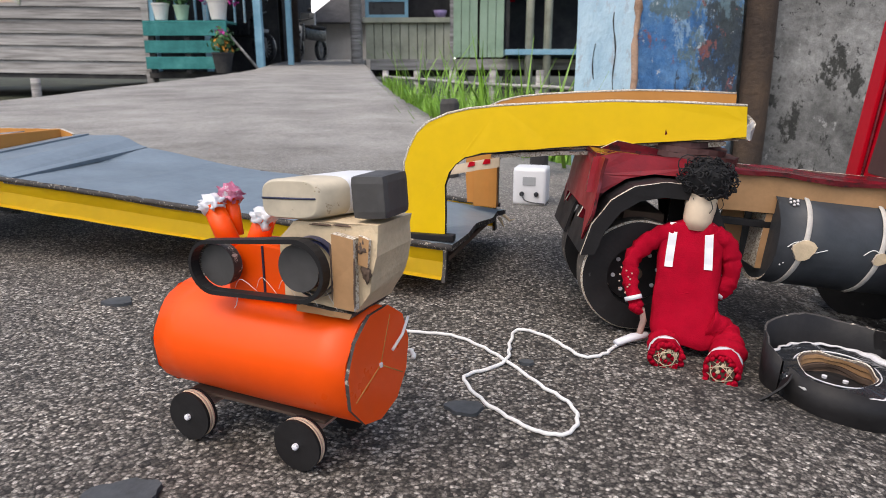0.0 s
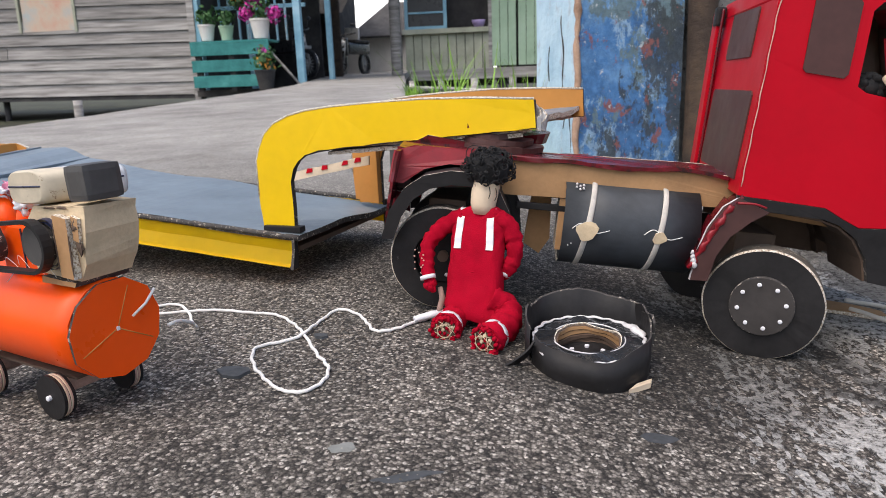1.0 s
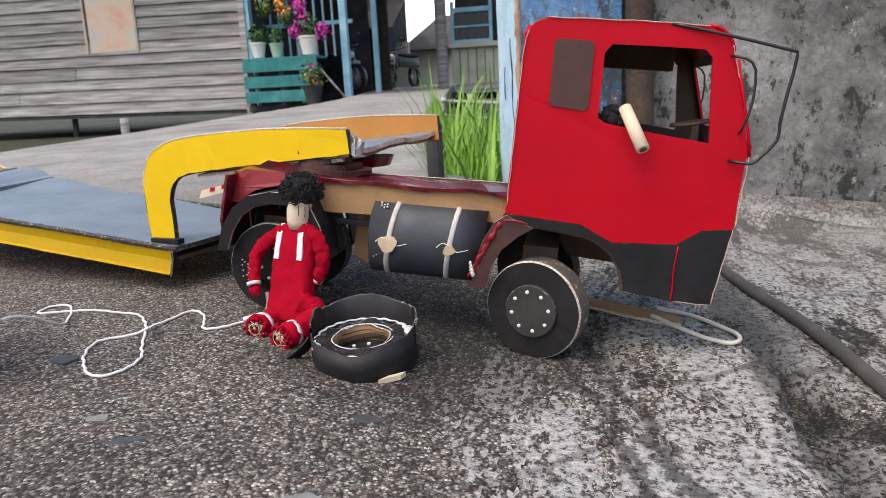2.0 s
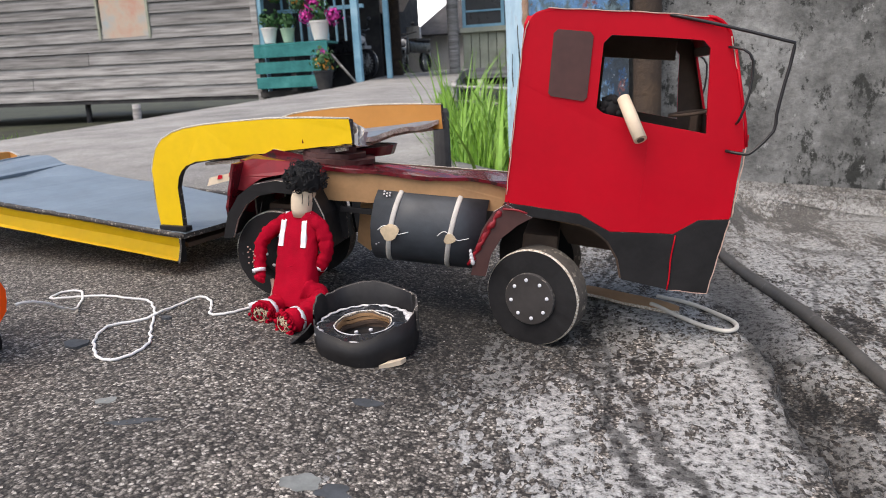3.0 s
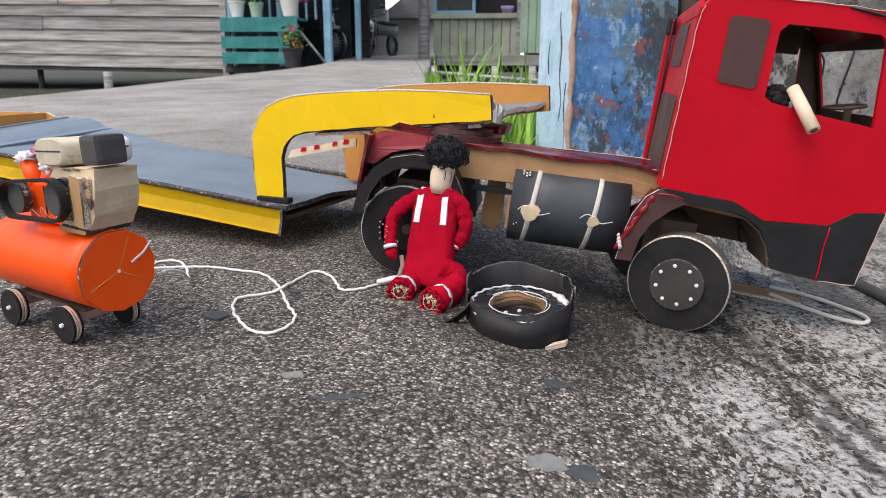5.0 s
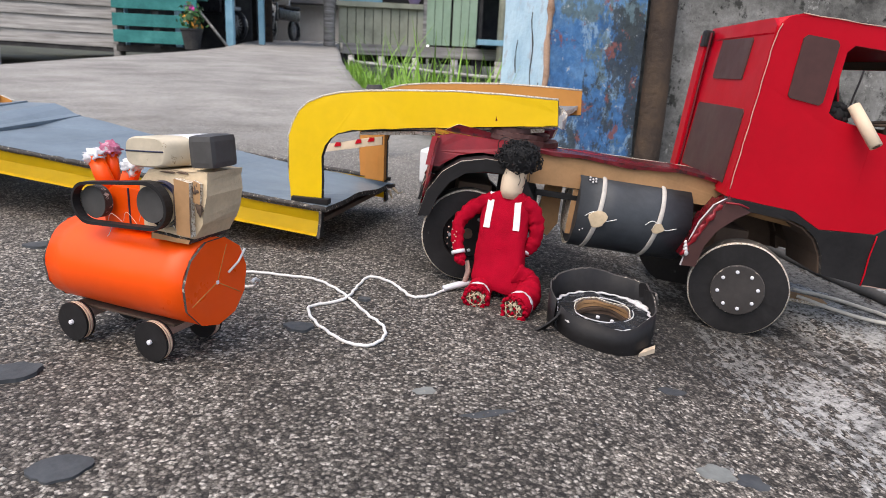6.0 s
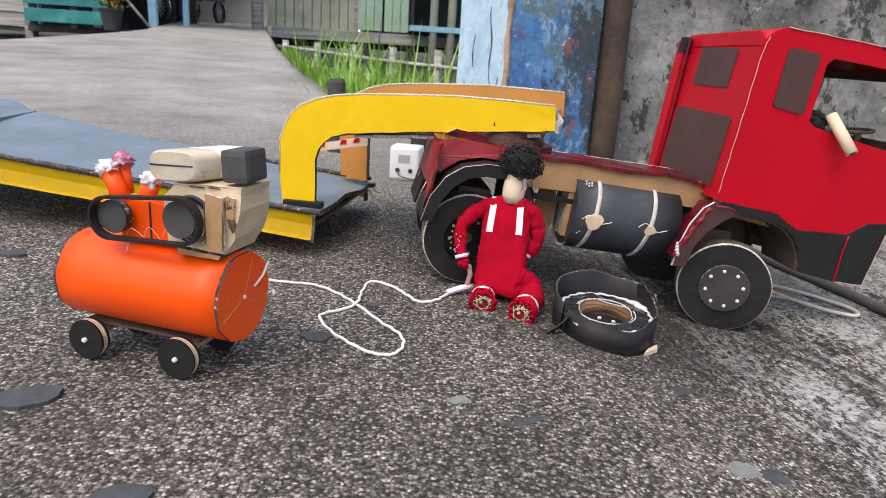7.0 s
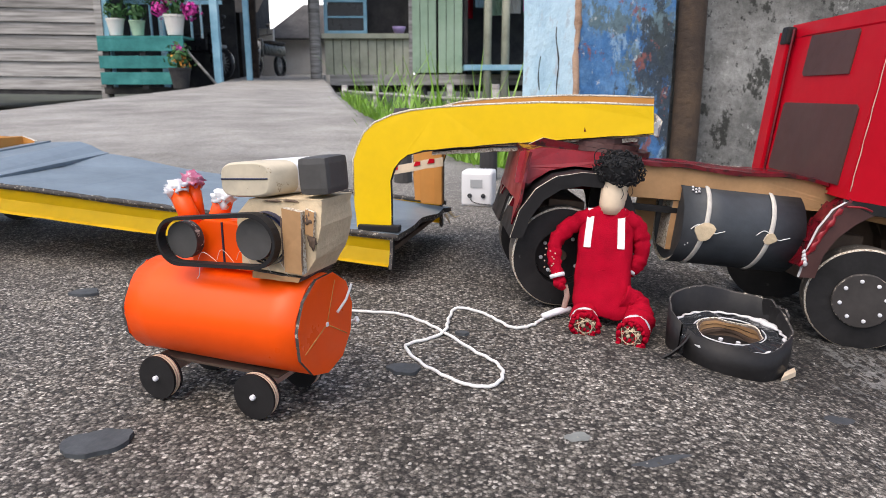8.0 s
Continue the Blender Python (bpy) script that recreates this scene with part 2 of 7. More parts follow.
    h = mix(nt, 0.4, h, mask)
    bump(nt, p, h, 0.85, 0.0034)
    return m


CONCRETE = concrete()


def wall_material(name, a, b, c2, scale, mossy=None):
    m, nt, p, co = base(name, 0.88)
    n = tex_noise(nt, co, scale, 9, 0.68)
    c = ramp(nt, n, [(0.30, a), (0.50, b), (0.70, c2)])
    if mossy:
        c = mix(nt, ramp(nt, tex_noise(nt, co, scale * 3.1, 8, 0.7), [(0.56, (0, 0, 0)), (0.66, (1, 1, 1))]), c, mossy)
    nt.links.new(c, p.inputs["Base Color"])
    bump(nt, p, tex_noise(nt, co, scale * 8, 6), 0.5, 0.01)
    return m


def blotched(name, stops, scale, layers):
    """Old wall: a blotchy coat and, over it, layers of (colour, noise scale, threshold, stretch along z)."""
    m, nt, p, co = base(name, 0.9)
    c = ramp(nt, tex_noise(nt, co, scale, 10, 0.72), stops)
    h = tex_noise(nt, co, 60.0, 8, 0.7)
    for col, sc, at, tall in layers:
        mp = node(nt, "ShaderNodeMapping")
        mp.inputs["Scale"].default_value = (1.0, 1.0, tall)
        mp.inputs["Location"].default_value = (sc, at * 7, 0)
        nt.links.new(co, mp.inputs["Vector"])
        c = mix(nt, ramp(nt, tex_noise(nt, mp.outputs[0], sc, 10, 0.74), [(at, (0, 0, 0)), (at + 0.035, (0.9, 0.9, 0.9))]), c, col)
    c = mix(nt, 0.6, c, ramp(nt, h, [(0.35, (0.55, 0.55, 0.55)), (0.6, (1.1, 1.1, 1.1))]), "MULTIPLY")
    nt.links.new(c, p.inputs["Base Color"])
    bump(nt, p, h, 0.6, 0.008)
    return m


PLASTER = blotched("mildewed_plaster", [(0.30, (0.045, 0.045, 0.042)), (0.47, (0.19, 0.188, 0.176)), (0.68, (0.40, 0.395, 0.375))], 5.0, [((0.030, 0.031, 0.026), 11.0, 0.55, 0.6), ((0.46, 0.455, 0.43), 24.0, 0.61, 0.8), ((0.018, 0.019, 0.016), 40.0, 0.60, 1.0)])
BLUEWALL = blotched("flaking_blue_paint", [(0.32, (0.035, 0.075, 0.16)), (0.47, (0.065, 0.19, 0.42)), (0.66, (0.19, 0.37, 0.60))], 5.0, [((0.27, 0.42, 0.58), 14.0, 0.54, 0.5), ((0.13, 0.19, 0.20), 10.0, 0.545, 0.6), ((0.045, 0.055, 0.06), 9.0, 0.525, 0.5), ((0.26, 0.10, 0.09), 20.0, 0.57, 0.7), ((0.50, 0.54, 0.56), 45.0, 0.61, 1.0)])
PALEBLUE = wall_material("pale_blue_paint", (0.34, 0.53, 0.66), (0.52, 0.71, 0.82), (0.62, 0.79, 0.88), 6.0, (0.44, 0.52, 0.58))
PEACH = wall_material("bare_peach_plaster", (0.28, 0.17, 0.11), (0.50, 0.33, 0.23), (0.60, 0.44, 0.34), 14.0)
RUST = wall_material("rusty_brown_post", (0.030, 0.020, 0.015), (0.055, 0.038, 0.028), (0.10, 0.065, 0.04), 9.0)
def timber():
    """Bare boards weathered grey, streaked along the grain."""
    m, nt, p, co = base("weathered_grey_timber", 0.88)
    mp = node(nt, "ShaderNodeMapping")
    mp.inputs["Scale"].default_value = (0.5, 2.0, 9.0)
    nt.links.new(co, mp.inputs["Vector"])
    n = tex_noise(nt, mp.outputs[0], 3.0, 8, 0.65)
    c = ramp(nt, n, [(0.30, (0.12, 0.11, 0.102)), (0.46, (0.29, 0.277, 0.264)), (0.68, (0.52, 0.50, 0.48))])
    info = nt.nodes.new("ShaderNodeObjectInfo")
    c = mix(nt, 1.0, c, ramp(nt, info.outputs["Random"], [(0.0, (0.70, 0.69, 0.68)), (1.0, (1.12, 1.11, 1.10))]), "MULTIPLY")
    nt.links.new(c, p.inputs["Base Color"])
    bump(nt, p, n, 0.5, 0.01)
    return m


TIMBER = timber()
PORCHBLUE = wall_material("light_blue_timber", (0.16, 0.34, 0.46), (0.25, 0.46, 0.58), (0.36, 0.56, 0.66), 4.0)
PALLET = wall_material("teal_timber", (0.02, 0.13, 0.13), (0.04, 0.22, 0.21), (0.08, 0.32, 0.30), 4.0)
SAGE = wall_material("sage_green_timber", (0.28, 0.40, 0.28), (0.38, 0.52, 0.37), (0.46, 0.60, 0.45), 3.0)
BUFF = wall_material("buff_timber", (0.24, 0.25, 0.19), (0.38, 0.39, 0.30), (0.48, 0.48, 0.38), 3.0)
# Dark timber; also holds the shade of interiors, porch and stilts in its colour.
SHADOW = wall_material("dark_shaded_timber", (0.018, 0.018, 0.020), (0.045, 0.042, 0.042), (0.085, 0.08, 0.072), 3.0)
MUD = wall_material("wet_mud", (0.012, 0.013, 0.008), (0.03, 0.032, 0.015), (0.05, 0.06, 0.025), 1.5)
GRASS = paint("grass_blade", (0.19, 0.36, 0.035), 0.5, 40, 6, 0.55, 0.1)
LEAF = paint("plant_leaf", (0.04, 0.12, 0.03), 0.55, 40, 8, 0.4, 0.1)
PETAL = paint("magenta_petal", (0.55, 0.03, 0.30), 0.6, 40, 10, 0.2, 0.1)
YPETAL = paint("yellow_petal", (0.70, 0.30, 0.04), 0.6, 40, 10, 0.2, 0.1)
DOORART = wall_material("faded_painted_door", (0.62, 0.30, 0.22), (0.60, 0.47, 0.36), (0.40, 0.48, 0.50), 2.4)
TIN = wall_material("grey_tin_roof", (0.05, 0.047, 0.046), (0.09, 0.085, 0.082), (0.14, 0.13, 0.125), 2.0)
LIMEWASH = wall_material("limewashed_wall", (0.64, 0.60, 0.55), (0.76, 0.73, 0.68), (0.84, 0.82, 0.78), 1.5)
LILAC = paint("lilac_plastic", (0.42, 0.32, 0.58), 0.4, 60, 12, 0.08, 0.05)
DARKMETAL = paint("dark_metal", (0.025, 0.026, 0.03), 0.3, 60, 8, 0.3, 0.1)


# ---- mesh helpers ----
def part(name, bm, material, parent=None, label="", smooth=False):
    """Links a bmesh as one mesh object, under a thing or a part."""
    bmesh.ops.recalc_face_normals(bm, faces=bm.faces)
    me = bpy.data.meshes.new(name)
    if smooth:
        for f in bm.faces:
            f.smooth = True
    bm.to_mesh(me)
    bm.free()
    for mt in material if isinstance(material, (list, tuple)) else [material]:
        me.materials.append(mt)
    ob = new(name, me)
    ob.parent = parent
    if label:
        ob["label"] = label
    return ob


def thing(name, m, label, category, group="", kind=""):
    ob = new(name)
    ob.matrix_world = m
    ob.empty_display_size = 0.02
    return tagged(ob, label, category, group, kind)


def box(bm, x0, x1, y0, y1, z0, z1, mi=0, bevel=0.0, m=None):
    r = bmesh.ops.create_cube(bm, size=1.0)
    vs = r["verts"]
    for v in vs:
        v.co = Vector(((x0 + x1) / 2 + v.co.x * (x1 - x0), (y0 + y1) / 2 + v.co.y * (y1 - y0), (z0 + z1) / 2 + v.co.z * (z1 - z0)))
    fs = list({f for v in vs for f in v.link_faces})
    if bevel:
        es = list({e for v in vs for e in v.link_edges})
        res = bmesh.ops.bevel(bm, geom=es, offset=bevel, segments=2, affect="EDGES", profile=0.7)
        fs = list({f for f in bm.faces if f in set(res["faces"])} | {f for f in fs if f.is_valid})
        vs = list({v for f in fs for v in f.verts})
    for f in fs:
        f.material_index = mi
    if m:
        for v in vs:
            v.co = m @ v.co
    return bm


def wob(p, amp, k=70.0):
    return p + amp * noise.noise_vector(p * k) if amp else p


def sheet(bm, polys, depth, place, amp=0.0005, step=0.012, mats=(0, 1, 2)):
    """Cut board: polygons (u, v) extruded by depth; place(u, v, w) gives the point. Slots: front, edge, back."""
    for poly in polys:
        pts = []
        for (a, b) in zip(poly, poly[1:] + poly[:1]):
            n = max(1, int(math.hypot(b[0] - a[0], b[1] - a[1]) / step))
            pts += [(a[0] + (b[0] - a[0]) * i / n, a[1] + (b[1] - a[1]) * i / n) for i in range(n)]
        lo = [bm.verts.new(wob(Vector(place(u, v, 0)), amp)) for u, v in pts]
        hi = [bm.verts.new(wob(Vector(place(u, v, depth)), amp)) for u, v in pts]
        bm.faces.new(lo).material_index = mats[0]
        bm.faces.new(hi[::-1]).material_index = mats[2]
        n = len(pts)
        for i in range(n):
            bm.faces.new((lo[i], hi[i], hi[(i + 1) % n], lo[(i + 1) % n])).material_index = mats[1]
    return bm


def side(y, sign=1):
    return lambda u, v, w: (u, y + sign * w, v)


def tube(bm, pts, radii, seg=10, mi=0, squash=1.0, caps=True, closed=False):
    """Swept tube through points; radii one or many."""
    pts = [Vector(p) for p in pts]
    n = len(pts)
    if not isinstance(radii, (list, tuple)):
        radii = [radii] * n
    up = Vector((0, 0, 1))
    rings = []
    last = None
    for i, p in enumerate(pts):
        a, b = pts[i - 1 if i or closed else 0], pts[(i + 1) % n if i < n - 1 or closed else n - 1]
        d = (b - a).normalized()
        if last is None:
            ref = up if abs(d.z) < 0.9 else Vector((0, 1, 0))
            s = d.cross(ref).normalized()
        else:
            s = (last - d * last.dot(d)).normalized()
        last = s
        t = d.cross(s)
        rings.append([bm.verts.new(p + radii[i] * (math.cos(2 * math.pi * k / seg) * s + squash * math.sin(2 * math.pi * k / seg) * t)) for k in range(seg)])
    for i in range(n if closed else n - 1):
        r0, r1 = rings[i], rings[(i + 1) % n]
        for k in range(seg):
            f = bm.faces.new((r0[k], r0[(k + 1) % seg], r1[(k + 1) % seg], r1[k]))
            f.material_index, f.smooth = mi, True
    if caps and not closed:
        for r in (rings[0][::-1], rings[-1]):
            bm.faces.new(r).material_index = mi
    return bm


def spline(pts, n=6, closed=False):
    """Smooth points through control points."""
    P = [Vector(p) for p in pts]
    out = []
    m = len(P)
    for i in range(m if closed else m - 1):
        p0, p1, p2, p3 = (P[(i + k) % m] if closed else P[max(0, min(m - 1, i + k))] for k in (-1, 0, 1, 2))
        for j in range(n):
            t = j / n
            out.append(0.5 * (2 * p1 + (p2 - p0) * t + (2 * p0 - 5 * p1 + 4 * p2 - p3) * t * t + (3 * p1 - p0 - 3 * p2 + p3) * t ** 3))
    if not closed:
        out.append(P[-1])
    return out


def lathe(bm, prof, axis, centre, seg=40, mis=None, wobble=0.0):
    """Turned shape: (radius, offset along axis) pairs."""
    c = Vector(centre)
    ax = Vector(axis).normalized()
    s = ax.cross(Vector((0, 0, 1)) if abs(ax.z) < 0.9 else Vector((1, 0, 0))).normalized()
    t = ax.cross(s)
    rings = []
    for r, h in prof:
        if r < 1e-6:
            rings.append([bm.verts.new(c + ax * h)])
        else:
            rings.append([bm.verts.new(wob(c + ax * h + r * (math.cos(2 * math.pi * k / seg) * s + math.sin(2 * math.pi * k / seg) * t), wobble, 60)) for k in range(seg)])
    for i in range(len(rings) - 1):
        a, b = rings[i], rings[i + 1]
        for k in range(seg):
            k2 = (k + 1) % seg
            if len(a) == 1 and len(b) == 1:
                continue
            vs = (a[0], b[k2], b[k]) if len(a) == 1 else (a[k], a[k2], b[0]) if len(b) == 1 else (a[k], a[k2], b[k2], b[k])
            f = bm.faces.new(vs)
            f.material_index = mis[i] if mis else 0
    return bm


def quads(bm, corners, mi=0):
    f = bm.faces.new([bm.verts.new(Vector(c)) for c in corners])
    f.material_index = mi
    return f


def lump(bm, c, r, mi=0, rough=0.25, sub=2, k=60.0, sq=(1, 1, 1)):
    res = bmesh.ops.create_icosphere(bm, subdivisions=sub, radius=1.0)
    for v in res["verts"]:
        d = v.co.normalized()
        rr = r * (1 + rough * noise.noise(Vector(c) * 31 + d * r * k))
        v.co = Vector(c) + Vector((d.x * sq[0], d.y * sq[1], d.z * sq[2])) * rr
    for f in {f for v in res["verts"] for f in v.link_faces}:
        f.material_index, f.smooth = mi, True


# ---- ground ----
def smooth01(a, b, x):
    t = max(0.0, min(1.0, (x - a) / (b - a)))
    return t * t * (3 - 2 * t)


def road_z(x, y):
    """Height of the concrete lane; it falls away to the ramp and the gutter beside the wall."""
    z = 0.008 + 0.012 * max(0.0, min(y - 0.4, 1.0)) + 0.0286 * max(0.0, y - 1.4)
    near = 1 - smooth01(1.0, 1.7, y)
    z -= 0.034 * smooth01(0.24, 0.58, x) * (0.35 + 0.65 * near)
    edge = 0.785 - 0.55 * max(0.0, y - 0.74)
    if y > 0.95:
        edge = 0.67 + 0.22 * smooth01(0.95, 1.5, y)
    edge += 0.012 * noise.noise(Vector((0, y * 9, 0))) + 0.006 * noise.noise(Vector((3, y * 34, 0)))
    z -= 0.036 * smooth01(edge, edge + 0.010 + 0.1 * smooth01(0.8, 1.5, y), x) + 0.016 * smooth01(edge + 0.005, edge + 0.02, x) * (1 - smooth01(edge + 0.03, edge + 0.10, x)) * near
    z -= 0.030 * smooth01(0.86, 1.0, x) * smooth01(0.9, 1.6, y)
    return z + 0.0016 * noise.noise(Vector((x * 14, y * 14, 0))) + 0.004 * noise.noise(Vector((x * 2.3, y * 2.3, 3)))


def axis_steps(stops):
    out = []
    for a, b, s in stops:
        n = max(1, round((b - a) / s))
        out += [a + (b - a) * i / n for i in range(n)]
    return out + [stops[-1][1]]


def grid_mesh(xs, ys, f):
    vs = [(x, y, f(x, y)) for y in ys for x in xs]
    n = len(xs)
    fs = [(j * n + i, j * n + i + 1, (j + 1) * n + i + 1, (j + 1) * n + i) for j in range(len(ys) - 1) for i in range(n - 1)]
    return vs, fs


def along(line, y):
    """x of a broken line of (y, x) at y."""
    for (y0, x0), (y1, x1) in zip(line, line[1:]):
        if y <= y1:
            return x0 + (x1 - x0) * (y - y0) / (y1 - y0)
    return line[-1][1]


def right_edge(y):
    """The lane's right side: along the wall up close, then beside the grass."""
    return along(RIGHT, y)


RIGHT = [(-3.0, 4.0), (1.50, 4.0), (1.70, 0.42), (1.95, 0.20), (2.4, 0.08), (3.3, -0.12), (4.3, -0.33), (5.1, -0.47), (7.3, -0.86), (10.8, -1.40), (17.4, -2.47), (30.0, -4.2)]
LEFT = [(-3.0, -2.25), (1.6, -2.25), (3.1, -2.60), (6.0, -2.72), (8.75, -2.90), (10.9, -3.20), (17.5, -4.6), (30.0, -6.2)]


def left_edge(y):
    return along(LEFT, y) + 0.04 * noise.noise(Vector((y, 5, 0)))


def build_road():
    ys = axis_steps([(-3.0, -0.3, 0.15), (-0.3, 1.25, 0.012), (1.25, 2.4, 0.04), (2.4, 12, 0.2), (12, 30, 1.0)])
    us = axis_steps([(0.0, 0.36, 0.036), (0.36, 0.462, 0.0026), (0.462, 0.512, 0.0009), (0.512, 0.62, 0.0026), (0.62, 1.0, 0.03)])
    bm = bmesh.new()
    rows = []
    for y in ys:
        a, b = left_edge(y), right_edge(y)
        row = []
        for i, u in enumerate(us):
            if y < 1.45:
                x = -2.25 + u * 6.25
                x = a if i == 0 else x
            else:
                x = a + (b - a) * u
            row.append(bm.verts.new((x, y, road_z(x, y))))
        rows.append(row)
    for r0, r1 in zip(rows, rows[1:]):
        for i in range(len(us) - 1):
            bm.faces.new((r0[i], r0[i + 1], r1[i + 1], r1[i])).smooth = True
    # sides of the slab
    for k in (0, len(us) - 1):
        lows = [bm.verts.new((r[k].co.x + (-0.01 if k == 0 else 0.01), r[k].co.y, r[k].co.z - 0.16)) for r in rows]
        for j in range(len(rows) - 1):
            bm.faces.new((rows[j][k], rows[j + 1][k], lows[j + 1], lows[j]))
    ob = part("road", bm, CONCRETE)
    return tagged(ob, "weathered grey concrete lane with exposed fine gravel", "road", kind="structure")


build_road()

bm = bmesh.new()
vs, fs = grid_mesh(axis_steps([(-400, -20, 40), (-20, 20, 1.0), (20, 400, 40)]), axis_steps([(-100, -10, 15), (-10, 30, 1.0), (30, 600, 40)]), lambda x, y: -0.32 + 0.05 * noise.noise(Vector((x * 0.7, y * 0.7, 0))) + 0.008 * max(0.0, min(y, 60.0)))
vv = [bm.verts.new(v) for v in vs]
for f in fs:
    bm.faces.new([vv[i] for i in f])
tagged(part("ground", bm, MUD), "dark wet muddy ground under the stilt houses", "ground", kind="structure")


# ---- walls beside the lane ----
def wall_plane_y(x):
    return 1.80 - 0.10 * (x - 0.70)


bm = bmesh.new()
n = 60
cols = []
for i in range(n + 1):
    x = 0.70 + 3.2 * i / n
    y = wall_plane_y(x)
    cols.append([bm.verts.new((x, y + 0.006 * noise.noise(Vector((x * 4, z * 4, 1))), z)) for z in axis_steps([(-0.15, 1.6, 0.06)])])
for a, b in zip(cols, cols[1:]):
    for j in range(len(a) - 1):
        bm.faces.new((a[j], b[j], b[j + 1], a[j + 1])).smooth = True
back = [[bm.verts.new((c[0].co.x, c[0].co.y + 0.16, z)) for z in (-0.15, 1.6)] for c in (cols[0], cols[-1])]
bm.faces.new((back[0][0], back[1][0], back[1][1], back[0][1]))
bm.faces.new((cols[0][-1], cols[-1][-1], back[1][1], back[0][1]))
bm.faces.new((cols[0][0], cols[0][-1], back[0][1], back[0][0]))
tagged(part("wall_east", bm, PLASTER), "grey plaster wall blotched with black mildew", "wall", kind="structure")

pillar = thing("gate_pillar", pose(0, 0, 0), "square plastered pillar with flaking blue paint", "pillar", kind="structure")
bm = bmesh.new()
foot = [(0.462, 1.705), (0.712, 1.735), (0.712, 1.79), (0.712, 2.05), (0.375, 2.03)]
mids = [0, 0, 0, 0, 1]
zs = axis_steps([(-0.2, 1.5, 0.05)])
rings = [[bm.verts.new((x + 0.004 * noise.noise(Vector((x * 9, z * 9, 0))), y + 0.004 * noise.noise(Vector((x * 9, z * 9, 7))), z)) for x, y in foot] for z in zs]
for a, b in zip(rings, rings[1:]):
    for k in range(5):
        bm.faces.new((a[k], a[(k + 1) % 5], b[(k + 1) % 5], b[k])).material_index = mids[k]
bm.faces.new(rings[-1])
part("shaft", bm, [BLUEWALL, PALEBLUE], pillar)
bm = bmesh.new()
pp = [(0.462 + 0.006 * noise.noise(Vector((z * 14, 0, 0))), 1.7035, z) for z in axis_steps([(-0.02, 1.5, 0.02)])]
tube(bm, pp, [0.0075 + 0.008 * noise.noise(Vector((p[2] * 31, 3, 0))) for p in pp], 8)
part("chipped_corner", bm, PEACH, pillar, "chipped corner of bare peach plaster")

for k, (u0, z0, z1) in enumerate(((0.30, 0.12, 0.40), (0.62, 0.24, 0.33), (0.12, 0.05, 0.22))):
    bm = bmesh.new()
    q = [(0.462 - 0.087 * (u0 + 0.10 * noise.noise(Vector((z * 9, k, 0)))) - 0.001, 1.705 + 0.325 * (u0 + 0.10 * noise.noise(Vector((z * 9, k, 0)))), z) for z in axis_steps([(z0, z1, 0.02)])]
    tube(bm, q, [0.0008 + 0.0022 * abs(noise.noise(Vector((p[2] * 17, k, 4)))) for p in q], 6)
    part("crack", bm, SHADOW, pillar, "dark crack in the pale blue paint")

bm = bmesh.new()
tube(bm, [(0.755 + 0.004 * noise.noise(Vector((z * 3, 0, 0))), 1.735, z) for z in axis_steps([(-0.06, 1.6, 0.1)])], 0.034, 14)
tagged(part("iron_post", bm, RUST, smooth=True), "rusty dark brown post against the wall", "post")

bm = bmesh.new()
pp = spline([(0.80, 1.45, -0.03), (0.843, 1.083, -0.038), (0.883, 0.861, -0.036), (0.905, 0.681, -0.036), (0.93, 0.30, -0.036), (0.95, -0.3, -0.036)], 8)
tube(bm, [(p.x, p.y, road_z(p.x, p.y) + 0.007) for p in pp], 0.0085, 12)
tagged(part("water_pipe", bm, PIPEGREY, smooth=True), "dirty dark grey pipe lying along the gutter", "pipe")

for k, (x, y, r, h) in enumerate([(0.035, 1.62, 0.022, 0.20), (0.245, 1.66, 0.022, 0.20)]):
    bm = bmesh.new()
    lathe(bm, [(0, -0.3), (r, -0.3), (r, h - 0.01), (r * 0.8, h), (0, h)], (0, 0, 1), (x, y, 0), 12, wobble=0.002)
    tagged(part("timber_stump", bm, SHADOW), "short charred timber stump at the lane's edge", "stump", group="stumps by the grass")


# ---- model tractor truck ----
truck = thing("model_truck", pose(0.55, 0.652, 0.032, 0, 6.3, 0), "handmade red cardboard tractor truck on black wheels", "toy truck")
W = 0.193


def cab_side(name, y, sign):
    bm = bmesh.new()
    left = [(-0.036, 0.100), (0.045, 0.095), (0.062, 0.086), (0.078, 0.079), (0.105, 0.081), (0.105, 0.1945), (0.058, 0.201), (0.050, 0.206), (0.050, 0.270), (0.057, 0.278), (0.105, 0.278), (0.105, 0.300), (-0.008, 0.3005), (-0.021, 0.295), (-0.028, 0.284), (-0.031, 0.265)]
    right = [(0.105, 0.081), (0.142, 0.083), (0.165, 0.100), (0.195, 0.104), (0.197, 0.185), (0.180, 0.250), (0.168, 0.283), (0.160, 0.293), (0.146, 0.298), (0.105, 0.300), (0.105, 0.278), (0.145, 0.277), (0.152, 0.270), (0.160, 0.188), (0.105, 0.1945)]
    sheet(bm, [left, right], 0.004, side(y, sign), 0.0004)
    return part(name, bm, [RED, RED, INSIDE], truck)


